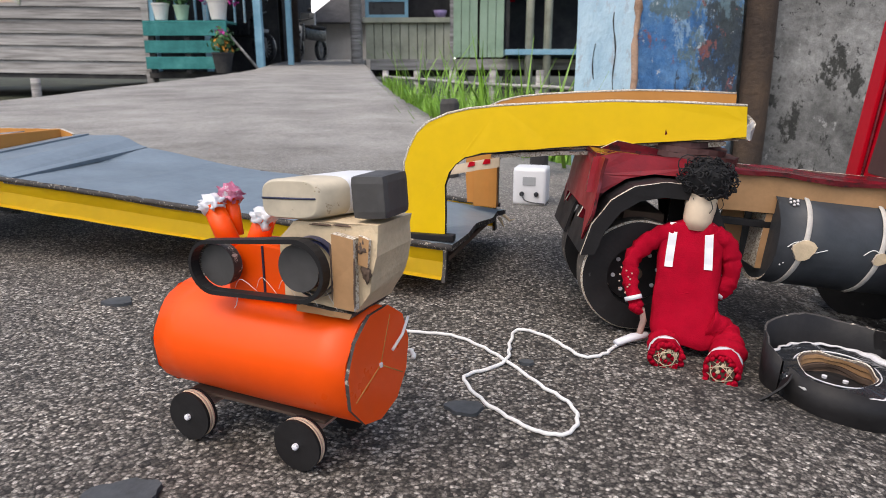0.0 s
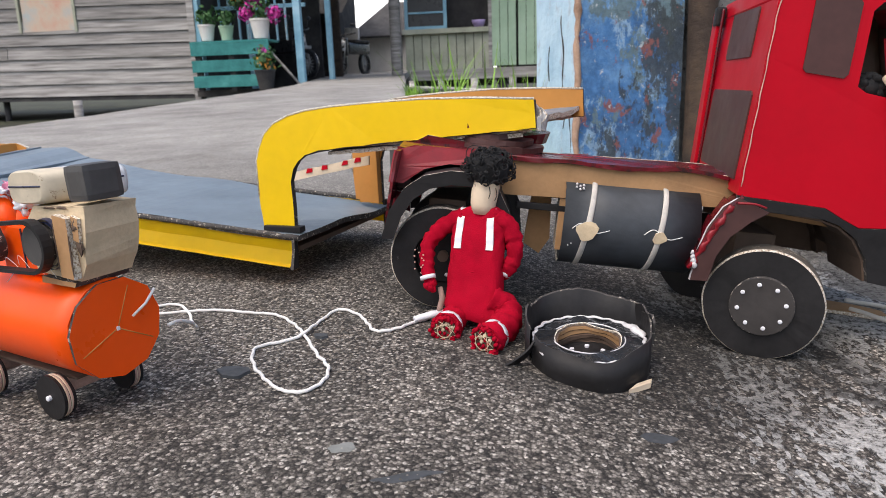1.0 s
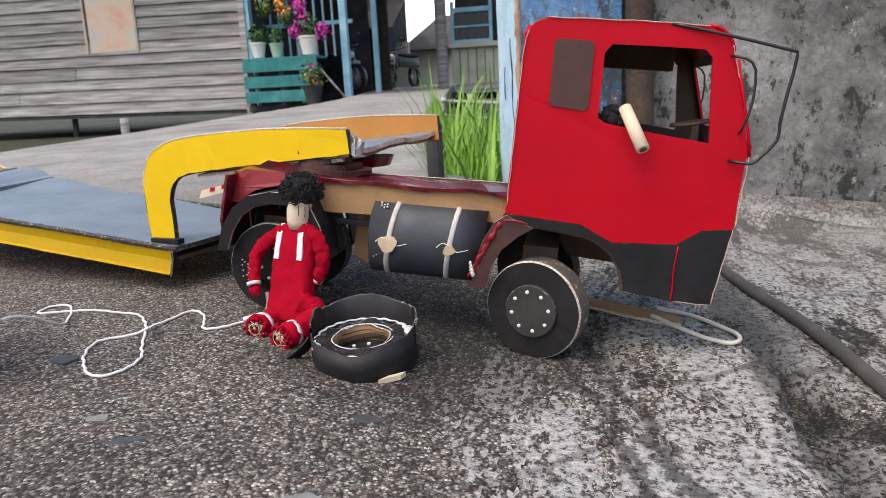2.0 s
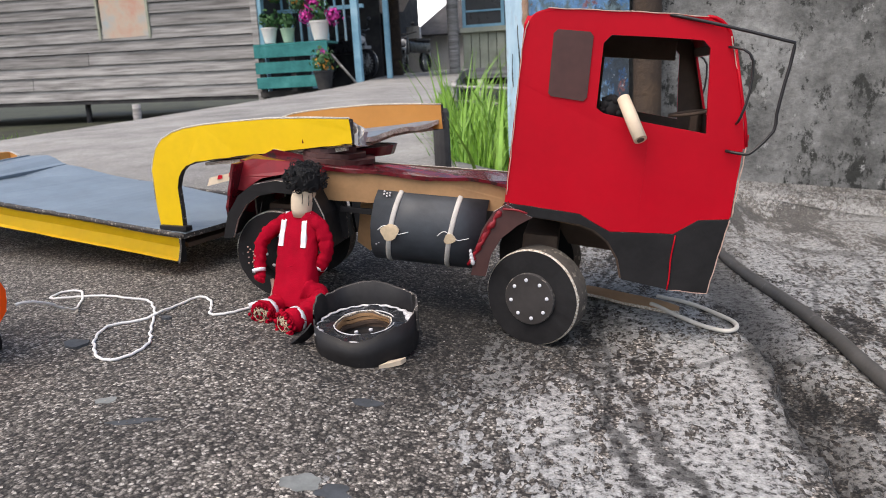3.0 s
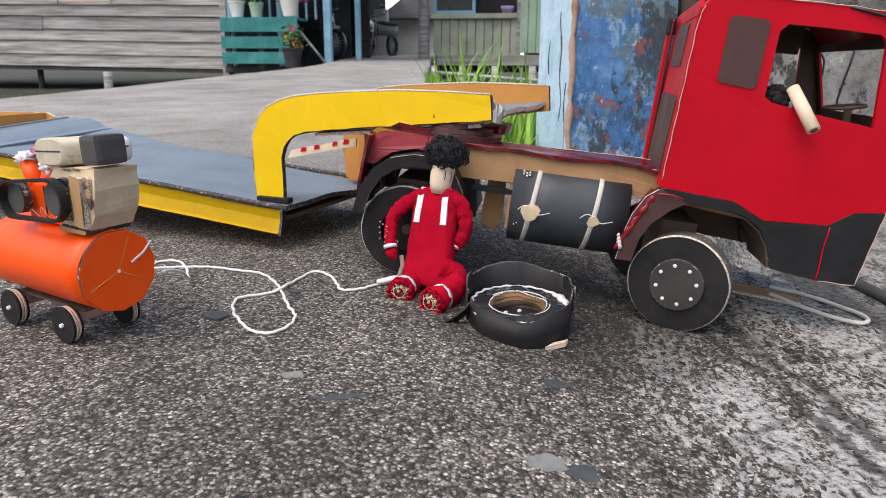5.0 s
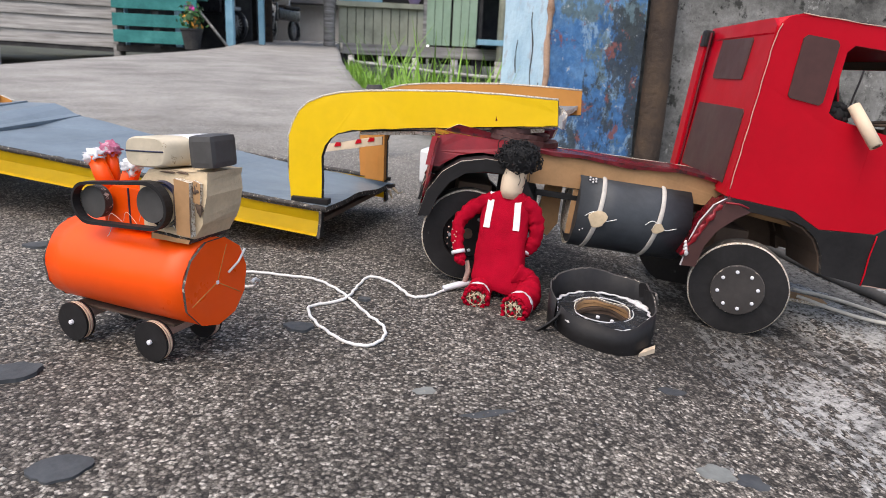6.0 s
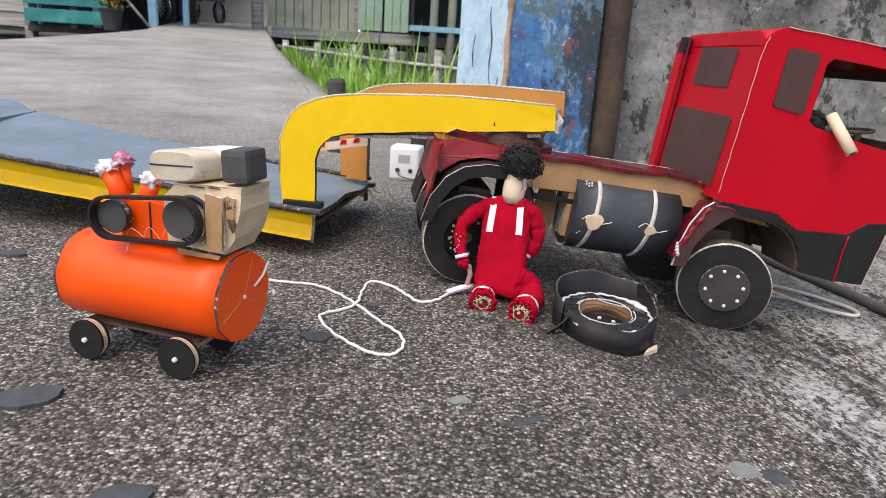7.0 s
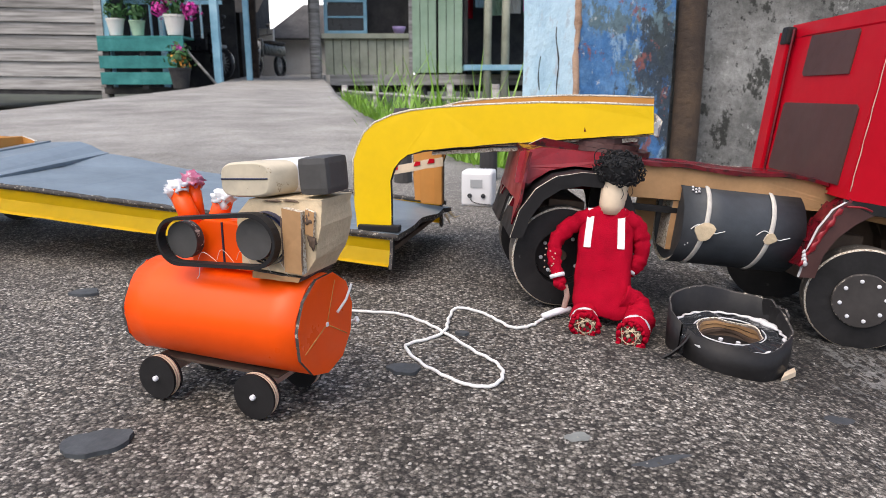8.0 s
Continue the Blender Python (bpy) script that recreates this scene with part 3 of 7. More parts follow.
near = cab_side("cab_side", 0.0, 1)
far = cab_side("cab_side", W, -1)
for par, y, sg in ((near, -0.0012, 1), (far, W + 0.0012, -1)):
    bm = bmesh.new()
    q = [(0.003, 0.215), (0.036, 0.212), (0.0395, 0.216), (0.0395, 0.276), (0.036, 0.280), (0.004, 0.281), (0.000, 0.277), (0.000, 0.218)]
    sheet(bm, [q], 0.002, side(y, sg), 0.0002)
    part("quarter_window", bm, [DARKBROWN, DARKBROWN, DARKBROWN], par, "dark brown paper quarter window")
    bm = bmesh.new()
    s = [(-0.036, 0.0995), (0.045, 0.0945), (0.062, 0.0855), (0.078, 0.0785), (0.142, 0.0825), (0.165, 0.0995), (0.195, 0.1035), (0.184, 0.022), (0.147, 0.022), (0.096, 0.028), (0.090, 0.050), (0.078, 0.068), (0.062, 0.079), (0.045, 0.084), (-0.034, 0.0885)]
    sheet(bm, [s], 0.005, side(y * 0.6, sg), 0.0004)
    part("side_skirt", bm, [BLACK, BLACKEDGE, INSIDE], truck, "black paper skirt with a wheel arch")
    bm = bmesh.new()
    tube(bm, [(0.144 + 0.0006 * math.sin(i), y * 1.3, 0.022 + 0.06 * i / 8) for i in range(9)], 0.0008, 6)
    part("seam", bm, RED, truck, "red seam line on the skirt")

# back wall of the cab: slopes slightly forward
def back_place(u, v, w):
    return (-0.0362 + 0.006 * (v - 0.1) / 0.2 + w, u, v)


bm = bmesh.new()
sheet(bm, [[(0.001, 0.100), (W - 0.001, 0.100), (W - 0.001, 0.285), (W - 0.012, 0.294), (0.012, 0.294), (0.001, 0.285)]], 0.004, back_place, 0.0004)
bw = part("cab_back", bm, [RED, RED, INSIDE], truck)
for poly, nm in (([(0.017, 0.112), (0.155, 0.112), (0.158, 0.116), (0.157, 0.193), (0.153, 0.196), (0.020, 0.196), (0.016, 0.192)], "dark brown paper panel"), ([(0.046, 0.228), (0.130, 0.228), (0.133, 0.232), (0.132, 0.276), (0.047, 0.275), (0.045, 0.272)], "dark brown paper rear window")):
    bm = bmesh.new()
    sheet(bm, [poly], 0.002, lambda u, v, w: (back_place(u, v, w)[0] - 0.0015, u, v), 0.0002)
    part("rear_window", bm, [DARKBROWN] * 3, bw, nm)
# raw corrugated edge of the back wall and the strip behind it
bm = bmesh.new()
tube(bm, [(-0.0372 + 0.0010 * (i % 2), W * 0.86, 0.104 + 0.0021 * i) for i in range(88)], 0.0018, 5, 0, caps=True)
part("corrugated_edge", bm, MAROON, bw, "raw corrugated edge of the back wall")
bm = bmesh.new()
box(bm, -0.0415, -0.0362, W * 0.86 + 0.004, W - 0.002, 0.104, 0.284, 0, 0.001)
part("back_strip", bm, RED, truck)
bm = bmesh.new()
box(bm, -0.0435, -0.032, W * 0.87, W * 0.87 + 0.015, 0.268, 0.290, 0, 0.003)
part("intake_cap", bm, BLACK, truck, "dark taped cap on the back strip")
bm = bmesh.new()
sheet(bm, [[(-0.008, 0.001), (0.146, 0.001), (0.146, W - 0.001), (-0.008, W - 0.001)]], 0.004, lambda u, v, w: (u, v, 0.2995 - w - 0.02 * max(0, u - 0.12)), 0.0005)
part("roof", bm, [RED, RED, INSIDE], truck)
for cx, cz, rx, rz in ((-0.008, 0.2765, -0.023, 0.023), (0.146, 0.272, 0.024, 0.026)):
    bm = bmesh.new()
    for i in range(6):
        P = [(cx + rx * math.sin(q), cz + rz * math.cos(q)) for q in (math.pi / 2 * i / 6, math.pi / 2 * (i + 1) / 6)]
        quads(bm, [(P[0][0], 0.001, P[0][1]), (P[0][0], W - 0.001, P[0][1]), (P[1][0], W - 0.001, P[1][1]), (P[1][0], 0.001, P[1][1])])
    bmesh.ops.remove_doubles(bm, verts=bm.verts, dist=0.0002)
    bmesh.ops.solidify(bm, geom=bm.faces, thickness=0.003)
    part("roof_edge", bm, RED, truck, smooth=True)


def front_place(u, v, w):
    x = 0.197 if v <= 0.185 else 0.197 - (v - 0.185) * 0.285
    return (x - w, u, v)


bm = bmesh.new()
h = W / 2
for sgn in (0, 1):
    g = lambda u: u if sgn == 0 else W - u
    poly = [(g(0.004), 0.105), (g(h), 0.105), (g(h), 0.198), (g(0.014), 0.198), (g(0.014), 0.268), (g(h), 0.268), (g(h), 0.278), (g(0.004), 0.278)]
    sheet(bm, [poly], 0.003, front_place, 0.0003, 0.01)
part("cab_front", bm, [RED, RED, INSIDE], truck)
bm = bmesh.new()
sheet(bm, [[(0.002, 0.022), (W - 0.002, 0.022), (W - 0.002, 0.1035), (0.002, 0.1035)]], 0.004, lambda u, v, w: (0.184 + 0.012 * (v - 0.022) / 0.082 - w, u, v), 0.0004)
part("bumper", bm, [BLACK, BLACKEDGE, INSIDE], truck, "black paper front bumper")
bm = bmesh.new()
box(bm, 0.150, 0.186, 0.03, W - 0.03, 0.092, 0.12, 0, 0.004)
box(bm, 0.15, 0.157, 0.05, 0.055, 0.10, 0.205, 0)
tube(bm, [(0.1485 + 0.02 * math.sin(a * 0.523), 0.052 + 0.02 * math.cos(a * 0.523), 0.205 + 0.004 * math.sin(a * 0.523)) for a in range(12)], 0.002, 6, closed=True)
part("dashboard", bm, INSIDE, truck, "brown card dashboard with a steering wheel")
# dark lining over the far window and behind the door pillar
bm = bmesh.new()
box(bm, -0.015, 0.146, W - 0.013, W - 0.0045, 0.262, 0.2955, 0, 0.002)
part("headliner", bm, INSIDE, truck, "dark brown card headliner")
# the cab is glued out of square: its back leans forward on the far side
for ob in [o for o in truck.children_recursive if o.name.split(".")[0] in ("cab_side", "quarter_window", "cab_back", "rear_window", "corrugated_edge", "back_strip", "intake_cap", "roof", "roof_edge", "headliner", "cab_front", "bumper", "side_skirt", "seam")]:
    for v in ob.data.vertices:
        v.co.y *= 1.27
        v.co.x += 0.078 * v.co.y * (1 - smooth01(-0.02, 0.10, v.co.x))
# Kraft floor blocks light from above; a dark box is added to fill below.
bm = bmesh.new()
box(bm, -0.033, 0.182, 0.006, W - 0.006, 0.1005, 0.1035)
part("cab_floor", bm, KRAFT, truck)
bm = bmesh.new()
box(bm, 0.090, 0.172, 0.050, W - 0.050, 0.045, 0.1000, 0, 0.003)
part("engine_box", bm, INSIDE, truck)
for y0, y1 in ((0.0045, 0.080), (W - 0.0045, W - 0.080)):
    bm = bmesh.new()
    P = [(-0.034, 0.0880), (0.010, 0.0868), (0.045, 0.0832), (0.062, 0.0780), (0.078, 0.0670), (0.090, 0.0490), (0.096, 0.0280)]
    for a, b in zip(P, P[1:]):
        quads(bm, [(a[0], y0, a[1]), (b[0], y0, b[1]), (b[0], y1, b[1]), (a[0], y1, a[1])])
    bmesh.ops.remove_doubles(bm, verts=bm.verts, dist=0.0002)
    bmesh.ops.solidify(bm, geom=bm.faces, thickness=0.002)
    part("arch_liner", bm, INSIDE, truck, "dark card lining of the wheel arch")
# red flap behind the front wheel
for y0, y1, sg in ((-0.002, 0.026, 1), (W - 0.026, W + 0.002, -1)):
    bm = bmesh.new()
    P = [(-0.030, 0.098), (-0.042, 0.092), (-0.054, 0.074), (-0.062, 0.052), (-0.068, 0.026)]
    for (a, b) in zip(P, P[1:]):
        quads(bm, [(a[0], y0, a[1]), (b[0], y0, b[1]), (b[0] + 0.006, y1, b[1] - 0.004), (a[0] + 0.006, y1, a[1])])
    bmesh.ops.remove_doubles(bm, verts=bm.verts, dist=0.0002)
    bmesh.ops.solidify(bm, geom=bm.faces, thickness=0.004)
    ys = y0 if sg > 0 else y1
    O = [(-0.034, 0.098), (-0.047, 0.088), (-0.058, 0.068), (-0.064, 0.044), (-0.067, 0.014)]
    I = [(-0.050, 0.014), (-0.046, 0.040), (-0.036, 0.060), (-0.020, 0.076), (-0.004, 0.086)]
    sheet(bm, [O + I], 0.004, side(ys, sg), 0.0008, 0.008, (3, 2, 0))
    pp = [(-0.040 - 0.030 * i / 16 + 0.0014 * math.sin(i * 2.3), ys - sg * 0.001 + 0.001 * math.sin(i * 1.1), 0.090 - 0.064 * i / 16) for i in range(17)]
    tube(bm, pp, [0.0026 + 0.0012 * math.sin(i * 1.9) for i in range(17)], 7, 1, 0.6)
    for i in range(4):
        lump(bm, (-0.066 - 0.001 * i, ys - sg * 0.002, 0.030 + 0.004 * i), 0.0034 - 0.0004 * i, 2, 0.6, 2, 300, (0.8, 0.6, 1.2))
    tube(bm, spline([(-0.036, ys - sg * 0.003, 0.093), (-0.022, ys - sg * 0.006, 0.094), (-0.010, ys - sg * 0.005, 0.091)], 4), 0.0012, 6, 1)
    part("mud_flap", bm, [MAROON, DEEPRED, GLUE, DARKBROWN], truck, "maroon mud flap smeared with glue")

# chassis
for y, sg in ((0.044, 1), (0.150, -1)):
    bm = bmesh.new()
    sheet(bm, [[(-0.275, 0.074), (-0.24, 0.074), (-0.03, 0.080), (0.17, 0.060), (0.17, 0.090), (-0.035, 0.1125), (-0.275, 0.109)]], 0.005, side(y, sg), 0.0005)
    part("chassis_beam", bm, [KRAFT, EDGE, INSIDE], truck, "kraft cardboard chassis beam")
bm = bmesh.new()
sheet(bm, [[(-0.368, 0.041), (-0.034, 0.038), (-0.030, 0.115), (-0.20, 0.100), (-0.368, 0.154)]], 0.004, lambda u, v, w: (u, v, 0.1145 - w + 0.0016 * math.sin(u * 60) + 0.001 * math.sin(v * 130 + u * 40)), 0.0012, 0.008)
part("chassis_plate", bm, [MAROON, MAROON, INSIDE], truck, "wrinkled maroon card plate")
for k in range(3):
    bm = bmesh.new()
    lathe(bm, [(0, 0), (0.046 - 0.006 * k, 0.0), (0.046 - 0.006 * k, 0.006), (0, 0.006)], (0, 0, 1), (-0.262 - 0.006 * k, 0.100, 0.1150 + 0.0063 * k), 24, wobble=0.002)
    part("coupling_plate", bm, DARKBROWN, truck)
bm = bmesh.new()
box(bm, -0.30, -0.255, 0.07, 0.13, 0.134, 0.150, 0, 0.003)
part("coupling_block", bm, MAROON, truck)
# maroon tail box over the rear wheels
bm = bmesh.new()
sheet(bm, [[(-0.362, 0.066), (-0.27, 0.074), (-0.25, 0.100), (-0.285, 0.120), (-0.342, 0.125), (-0.357, 0.116)]], 0.004, side(0.078), 0.0008)
sheet(bm, [[(-0.362, 0.066), (-0.27, 0.074), (-0.25, 0.100), (-0.285, 0.120), (-0.342, 0.125), (-0.357, 0.116)]], 0.004, side(0.132, -1), 0.0008)
box(bm, -0.364, -0.358, 0.082, 0.128, 0.070, 0.114)
part("tail_box", bm, [MAROON, EDGE, INSIDE], truck, "maroon painted card tail box")
bm = bmesh.new()
sheet(bm, [[(0.014, 0.112), (0.168, 0.112), (0.172, 0.060), (0.160, 0.036), (0.150, 0.060), (0.034, 0.060), (0.022, 0.034), (0.008, 0.060)]], 0.003, lambda u, v, w: (-0.3655 - 0.10 * (0.112 - v) + w, u, v), 0.0012, 0.01)
part("tail_plate", bm, [DEEPRED, MAROON, MAROON], truck, "deep red card tail plate with torn corners")
for y in (0.046, 0.132):
    bm = bmesh.new()
    box(bm, -0.368, -0.352, y, y + 0.016, 0.070, 0.092, 0, 0.004)
    part("tail_lamp", bm, DARKBROWN, truck, "dark rounded tail lamp")
    bm = bmesh.new()
    sheet(bm, [[(-0.368, 0.066), (-0.354, 0.064), (-0.352, 0.045), (-0.374, 0.050)]], 0.004, side(y + 0.004), 0.0006)
    part("tail_flap", bm, [MAROON, EDGE, RED], truck, "torn red card corner")
bm = bmesh.new()
sheet(bm, [[(-0.374, 0.078), (-0.371, 0.110), (-0.350, 0.117), (-0.285, 0.118), (-0.255, 0.110), (-0.262, 0.100), (-0.285, 0.101), (-0.312, 0.101), (-0.338, 0.094), (-0.358, 0.078)]], 0.004, lambda u, v, w: (u, 0.036 + w + 0.22 * (v - 0.10), v), 0.0010, 0.008)
part("tail_side", bm, [DEEPRED, MAROON, INSIDE], truck, "deep red painted card panel over the wheel")
for z in (0.060, 0.074):
    bm = bmesh.new()
    box(bm, -0.240, -0.188, 0.046, 0.052, z, z + 0.007, 0, 0.001)
    part("frame_bar", bm, BLACK, truck, "black card bar beside the tank")
# rear fenders
for y0, y1, sg in ((0.008, 0.092, 1), (W - 0.008, W - 0.092, -1)):
    O = [(-0.374, 0.022), (-0.368, 0.052), (-0.354, 0.076), (-0.335, 0.091), (-0.308, 0.098), (-0.284, 0.098), (-0.262, 0.088), (-0.247, 0.062), (-0.238, 0.022)]
    I = [(-0.361, 0.024), (-0.355, 0.047), (-0.344, 0.066), (-0.328, 0.078), (-0.307, 0.084), (-0.286, 0.084), (-0.271, 0.074), (-0.260, 0.054), (-0.252, 0.024)]
    bm = bmesh.new()
    sheet(bm, [O + I[::-1]], 0.004, side(y0, sg), 0.0004)
    fd = part("fender", bm, [BLACK, EDGE, BLACK], truck, "black card fender arch with raw edges")
    bm = bmesh.new()
    for a, b in zip(O, O[1:]):
        quads(bm, [(a[0], y0 + sg * 0.0035, a[1]), (b[0], y0 + sg * 0.0035, b[1]), (b[0], y1, b[1]), (a[0], y1, a[1])])
    bmesh.ops.remove_doubles(bm, verts=bm.verts, dist=0.0002)
    bmesh.ops.solidify(bm, geom=bm.faces, thickness=0.003)
    part("fender_top", bm, BLACK, fd)


bm = bmesh.new()
sheet(bm, [[(-0.285, 0.020), (-0.232, 0.026), (-0.236, 0.064), (-0.252, 0.094), (-0.285, 0.098)]], 0.004, side(0.056), 0.0008)
part("inner_guard", bm, [BLACK, BLACKEDGE, BLACK], truck, "black card guard behind the wheel")
bm = bmesh.new()
q = spline([(-0.266, 0.0545, 0.092), (-0.262, 0.0545, 0.078), (-0.257, 0.0545, 0.070), (-0.252, 0.0545, 0.056), (-0.249, 0.0545, 0.040)], 5)
tube(bm, q, [0.0030 + 0.0012 * math.sin(i * 1.7) for i in range(len(q))], 8, squash=0.4)
part("glue_smear", bm, GLUE, truck, "white glue smear on the guard")
# Added dark sheet hides the bright ground seen through the arch.
bm = bmesh.new()
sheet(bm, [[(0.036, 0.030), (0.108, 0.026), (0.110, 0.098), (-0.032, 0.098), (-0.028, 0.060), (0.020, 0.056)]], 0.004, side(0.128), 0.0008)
part("well_panel", bm, [INSIDE, BLACKEDGE, INSIDE], truck, "dark card panel added to close the wheel arch")


def truck_wheel(x, z, y, sg, dished, steer=0.0):
    """Tyre of layered card with a proud or sunken hub and white bolt heads."""
    R, ax = 0.0548, (sg * math.sin(radians(steer)), -sg * math.cos(radians(steer)), 0)
    bm = bmesh.new()
    hole = 0.030 if dished else 0.0
    prof = [(hole, -0.020), (hole, 0.0), (R - 0.0016, 0.0), (R, -0.0026), (R, -0.029), (hole, -0.029)]
    lathe(bm, prof, ax, (x, y, z), 56, [0, 0, 1, 2, 0], 0.0007)
    t = part("wheel", bm, [BLACK, EDGE, TREAD], truck, "black layered cardboard wheel")
    hr = 0.029
    off = -0.014 if dished else 0.0045
    bm = bmesh.new()
    lathe(bm, [(0, off - 0.006), (hr, off - 0.006), (hr, off - 0.0008), (hr - 0.0008, off), (0, off)], ax, (x, y, z), 40, [0, 1, 1, 0], 0.0004)
    hub = part("hub", bm, [HUBCARD if not dished else BLACK, BLACKEDGE], t, "dark card hub disc")
    for k in range(8):
        a = 2 * math.pi * (k + 0.3) / 8
        bm = bmesh.new()
        lathe(bm, [(0.0021, off - 0.0005), (0.0021, off + 0.0008), (0.0012, off + 0.0014), (0, off + 0.0014)], ax, (x + 0.0215 * math.cos(a) * math.cos(radians(steer)), y + 0.0215 * math.cos(a) * math.sin(radians(steer)), z + 0.0215 * math.sin(a)), 10)
        part("bolt", bm, TAPE, t, "white bolt head" if k == 0 else "")
    return t


truck_wheel(0.002, -0.003, -0.008, 1, False, -20)
truck_wheel(0.004, -0.003, W + 0.006, -1, False, -20)
truck_wheel(-0.312, 0.003, 0.026, 1, True)
truck_wheel(-0.312, 0.003, W - 0.026, -1, True)
for x, z in ((0.004, -0.003), (-0.312, 0.003)):
    bm = bmesh.new()
    tube(bm, [(x, 0.034, z), (x, W - 0.034, z)], 0.006, 10)
    box(bm, x - 0.02, x + 0.02, 0.045, W - 0.045, z - 0.004, z + 0.060, 0, 0.003)
    part("axle", bm, INSIDE, truck)
bm = bmesh.new()
sheet(bm, [[(-0.224, 0.074), (-0.203, 0.074), (-0.200, 0.024), (-0.210, 0.006), (-0.228, 0.016)]], 0.004, side(0.080), 0.001)
sheet(bm, [[(-0.196, 0.078), (-0.190, 0.078), (-0.188, 0.020), (-0.196, 0.020)]], 0.03, side(0.046), 0.0006)
part("spring_bracket", bm, [KRAFT, EDGE, INSIDE], truck, "torn kraft card bracket")

# fuel tank
tc = (0.065, 0.0505)
tank = bmesh.new()
tr = 0.0475
arc = [(tc[0] + tr * math.cos(a) * 1.0, tc[1] + tr * math.sin(a) * 0.98) for a in [2 * math.pi * i / 40 for i in range(40)]]
for xa, xb in ((-0.192, -0.058),):
    rr = [[tank.verts.new(wob(Vector((x, y, z)), 0.0006)) for y, z in arc] for x in (xa, xa + 0.045, xa + 0.09, xb)]
    for a, b in zip(rr, rr[1:]):
        for k in range(40):
            tank.faces.new((a[k], a[(k + 1) % 40], b[(k + 1) % 40], b[k])).smooth = True
    for r in (rr[0], rr[-1]):
        cc = [tank.verts.new(v.co + Vector((0.002 if r is rr[0] else -0.002, 0, 0)) + (Vector((v.co.x, tc[0], tc[1])) - v.co) * 0.06) for v in r]
        for k in range(40):
            tank.faces.new((r[k], r[(k + 1) % 40], cc[(k + 1) % 40], cc[k])).material_index = 1
        tank.faces.new(cc)
tank = part("fuel_tank", tank, [TANKPAPER, EDGE], truck, "black paper fuel tank with raw card rims")
for x in (-0.166, -0.095):
    bm = bmesh.new()
    pp = [(x - 0.002 + 0.006 * math.sin(a), tc[0] - (tr + 0.0008) * math.cos(a), tc[1] + (tr + 0.0008) * 0.98 * math.sin(a)) for a in [radians(-70 + 150 * i / 24) for i in range(25)]]
    tube(bm, pp, 0.0030, 8, squash=0.35)
    part("strap", bm, CORDGREY, tank, "cream paper strap")
    bm = bmesh.new()
    rad = 0.0105 if x < -0.13 else 0.0065
    pl = [(rad * (1 + 0.2 * math.sin(3 * a + x * 40)) * math.cos(a), rad * (0.95 + 0.12 * math.sin(2 * a)) * math.sin(a)) for a in [2 * math.pi * i / 14 for i in range(14)]]
    sheet(bm, [pl], 0.0025, lambda u, v, w: (x - 0.002 + u, tc[0] - math.sqrt(max(1e-6, (tr + 0.003 - w) ** 2 - (v - 0.002) ** 2)), tc[1] - 0.002 + v), 0.0006, 0.02)
    part("patch", bm, [TAN, EDGE, TAN], tank, "torn cardboard patch")
    bm = bmesh.new()
    tube(bm, spline([(x - 0.017, 0.0172, 0.050), (x - 0.008, 0.0168, 0.056), (x + 0.006, 0.0155, 0.048), (x + 0.014, 0.0166, 0.049), (x + 0.020, 0.0170, 0.051)]), 0.0005, 5)
    part("tie_wire", bm, THREAD, tank, "thin loose tie wire")
bm = bmesh.new()
for i in range(6):
    lump(bm, (-0.178 + 0.004 * math.sin(i * 2.1), 0.0335 + 0.003 * i / 6, 0.0875 + 0.001 * i), 0.0014, 0, 0.6, 1, 900)
part("glue_blob", bm, GLUE, tank, "dried white glue")
bm = bmesh.new()
for i in range(7):
    lump(bm, (-0.185 + 0.003 * math.sin(i * 1.7), 0.020 + 0.0005 * i, 0.032 + 0.002 * i), 0.0009, 0, 0.6, 1, 900)
part("glue_blob", bm, GLUE, tank, "dried white glue")
# wire mirror frames on the front corner
for y, sg in ((-0.012, 1), (1.27 * W + 0.012, -1)):
    bm = bmesh.new()
    tube(bm, spline([(0.110, y + sg * 0.012, 0.2995), (0.150, y + sg * 0.008, 0.293), (0.215, y, 0.280), (0.224, y, 0.274), (0.221, y, 0.240), (0.219, y, 0.212), (0.219, y, 0.196), (0.204, y, 0.176), (0.196, y, 0.172), (0.180, y + sg * 0.009, 0.173)], 2), 0.0016, 8)
    tube(bm, spline([(0.168, y + sg * 0.010, 0.272), (0.180, y, 0.270), (0.190, y, 0.260), (0.1915, y, 0.231), (0.187, y, 0.207), (0.186, y + sg * 0.010, 0.200)], 2), 0.0013, 8)
    part("mirror_frame", bm, WIRE, truck, "bent black wire mirror frame")
for pts_, r_ in (([(0.1965, 0.106), (0.198, 0.145), (0.1985, 0.184), (0.189, 0.222), (0.178, 0.256), (0.169, 0.282)], 0.0006), ([(0.195, 0.103), (0.190, 0.065), (0.1845, 0.023)], 0.0005), ([(0.1845, 0.0225), (0.147, 0.0222)], 0.0004), ([(-0.0345, 0.108), (-0.033, 0.160), (-0.0315, 0.215), (-0.030, 0.268), (-0.026, 0.288)], 0.0005), ([(-0.008, 0.3008), (0.05, 0.3006), (0.105, 0.3004), (0.146, 0.2985)], 0.0005)):
    bm = bmesh.new()
    q = spline([(u, -0.0012, v) for u, v in pts_], 5)
    tube(bm, [p + Vector((0.0004 * math.sin(i * 2.1), 0, 0.0004 * math.cos(i * 1.7))) for i, p in enumerate(q)], [r_ * (0.8 + 0.5 * abs(math.sin(i * 1.3))) for i in range(len(q))], 5)
    part("raw_edge", bm, PINK, truck, "pale raw paper edge")
bm = bmesh.new()
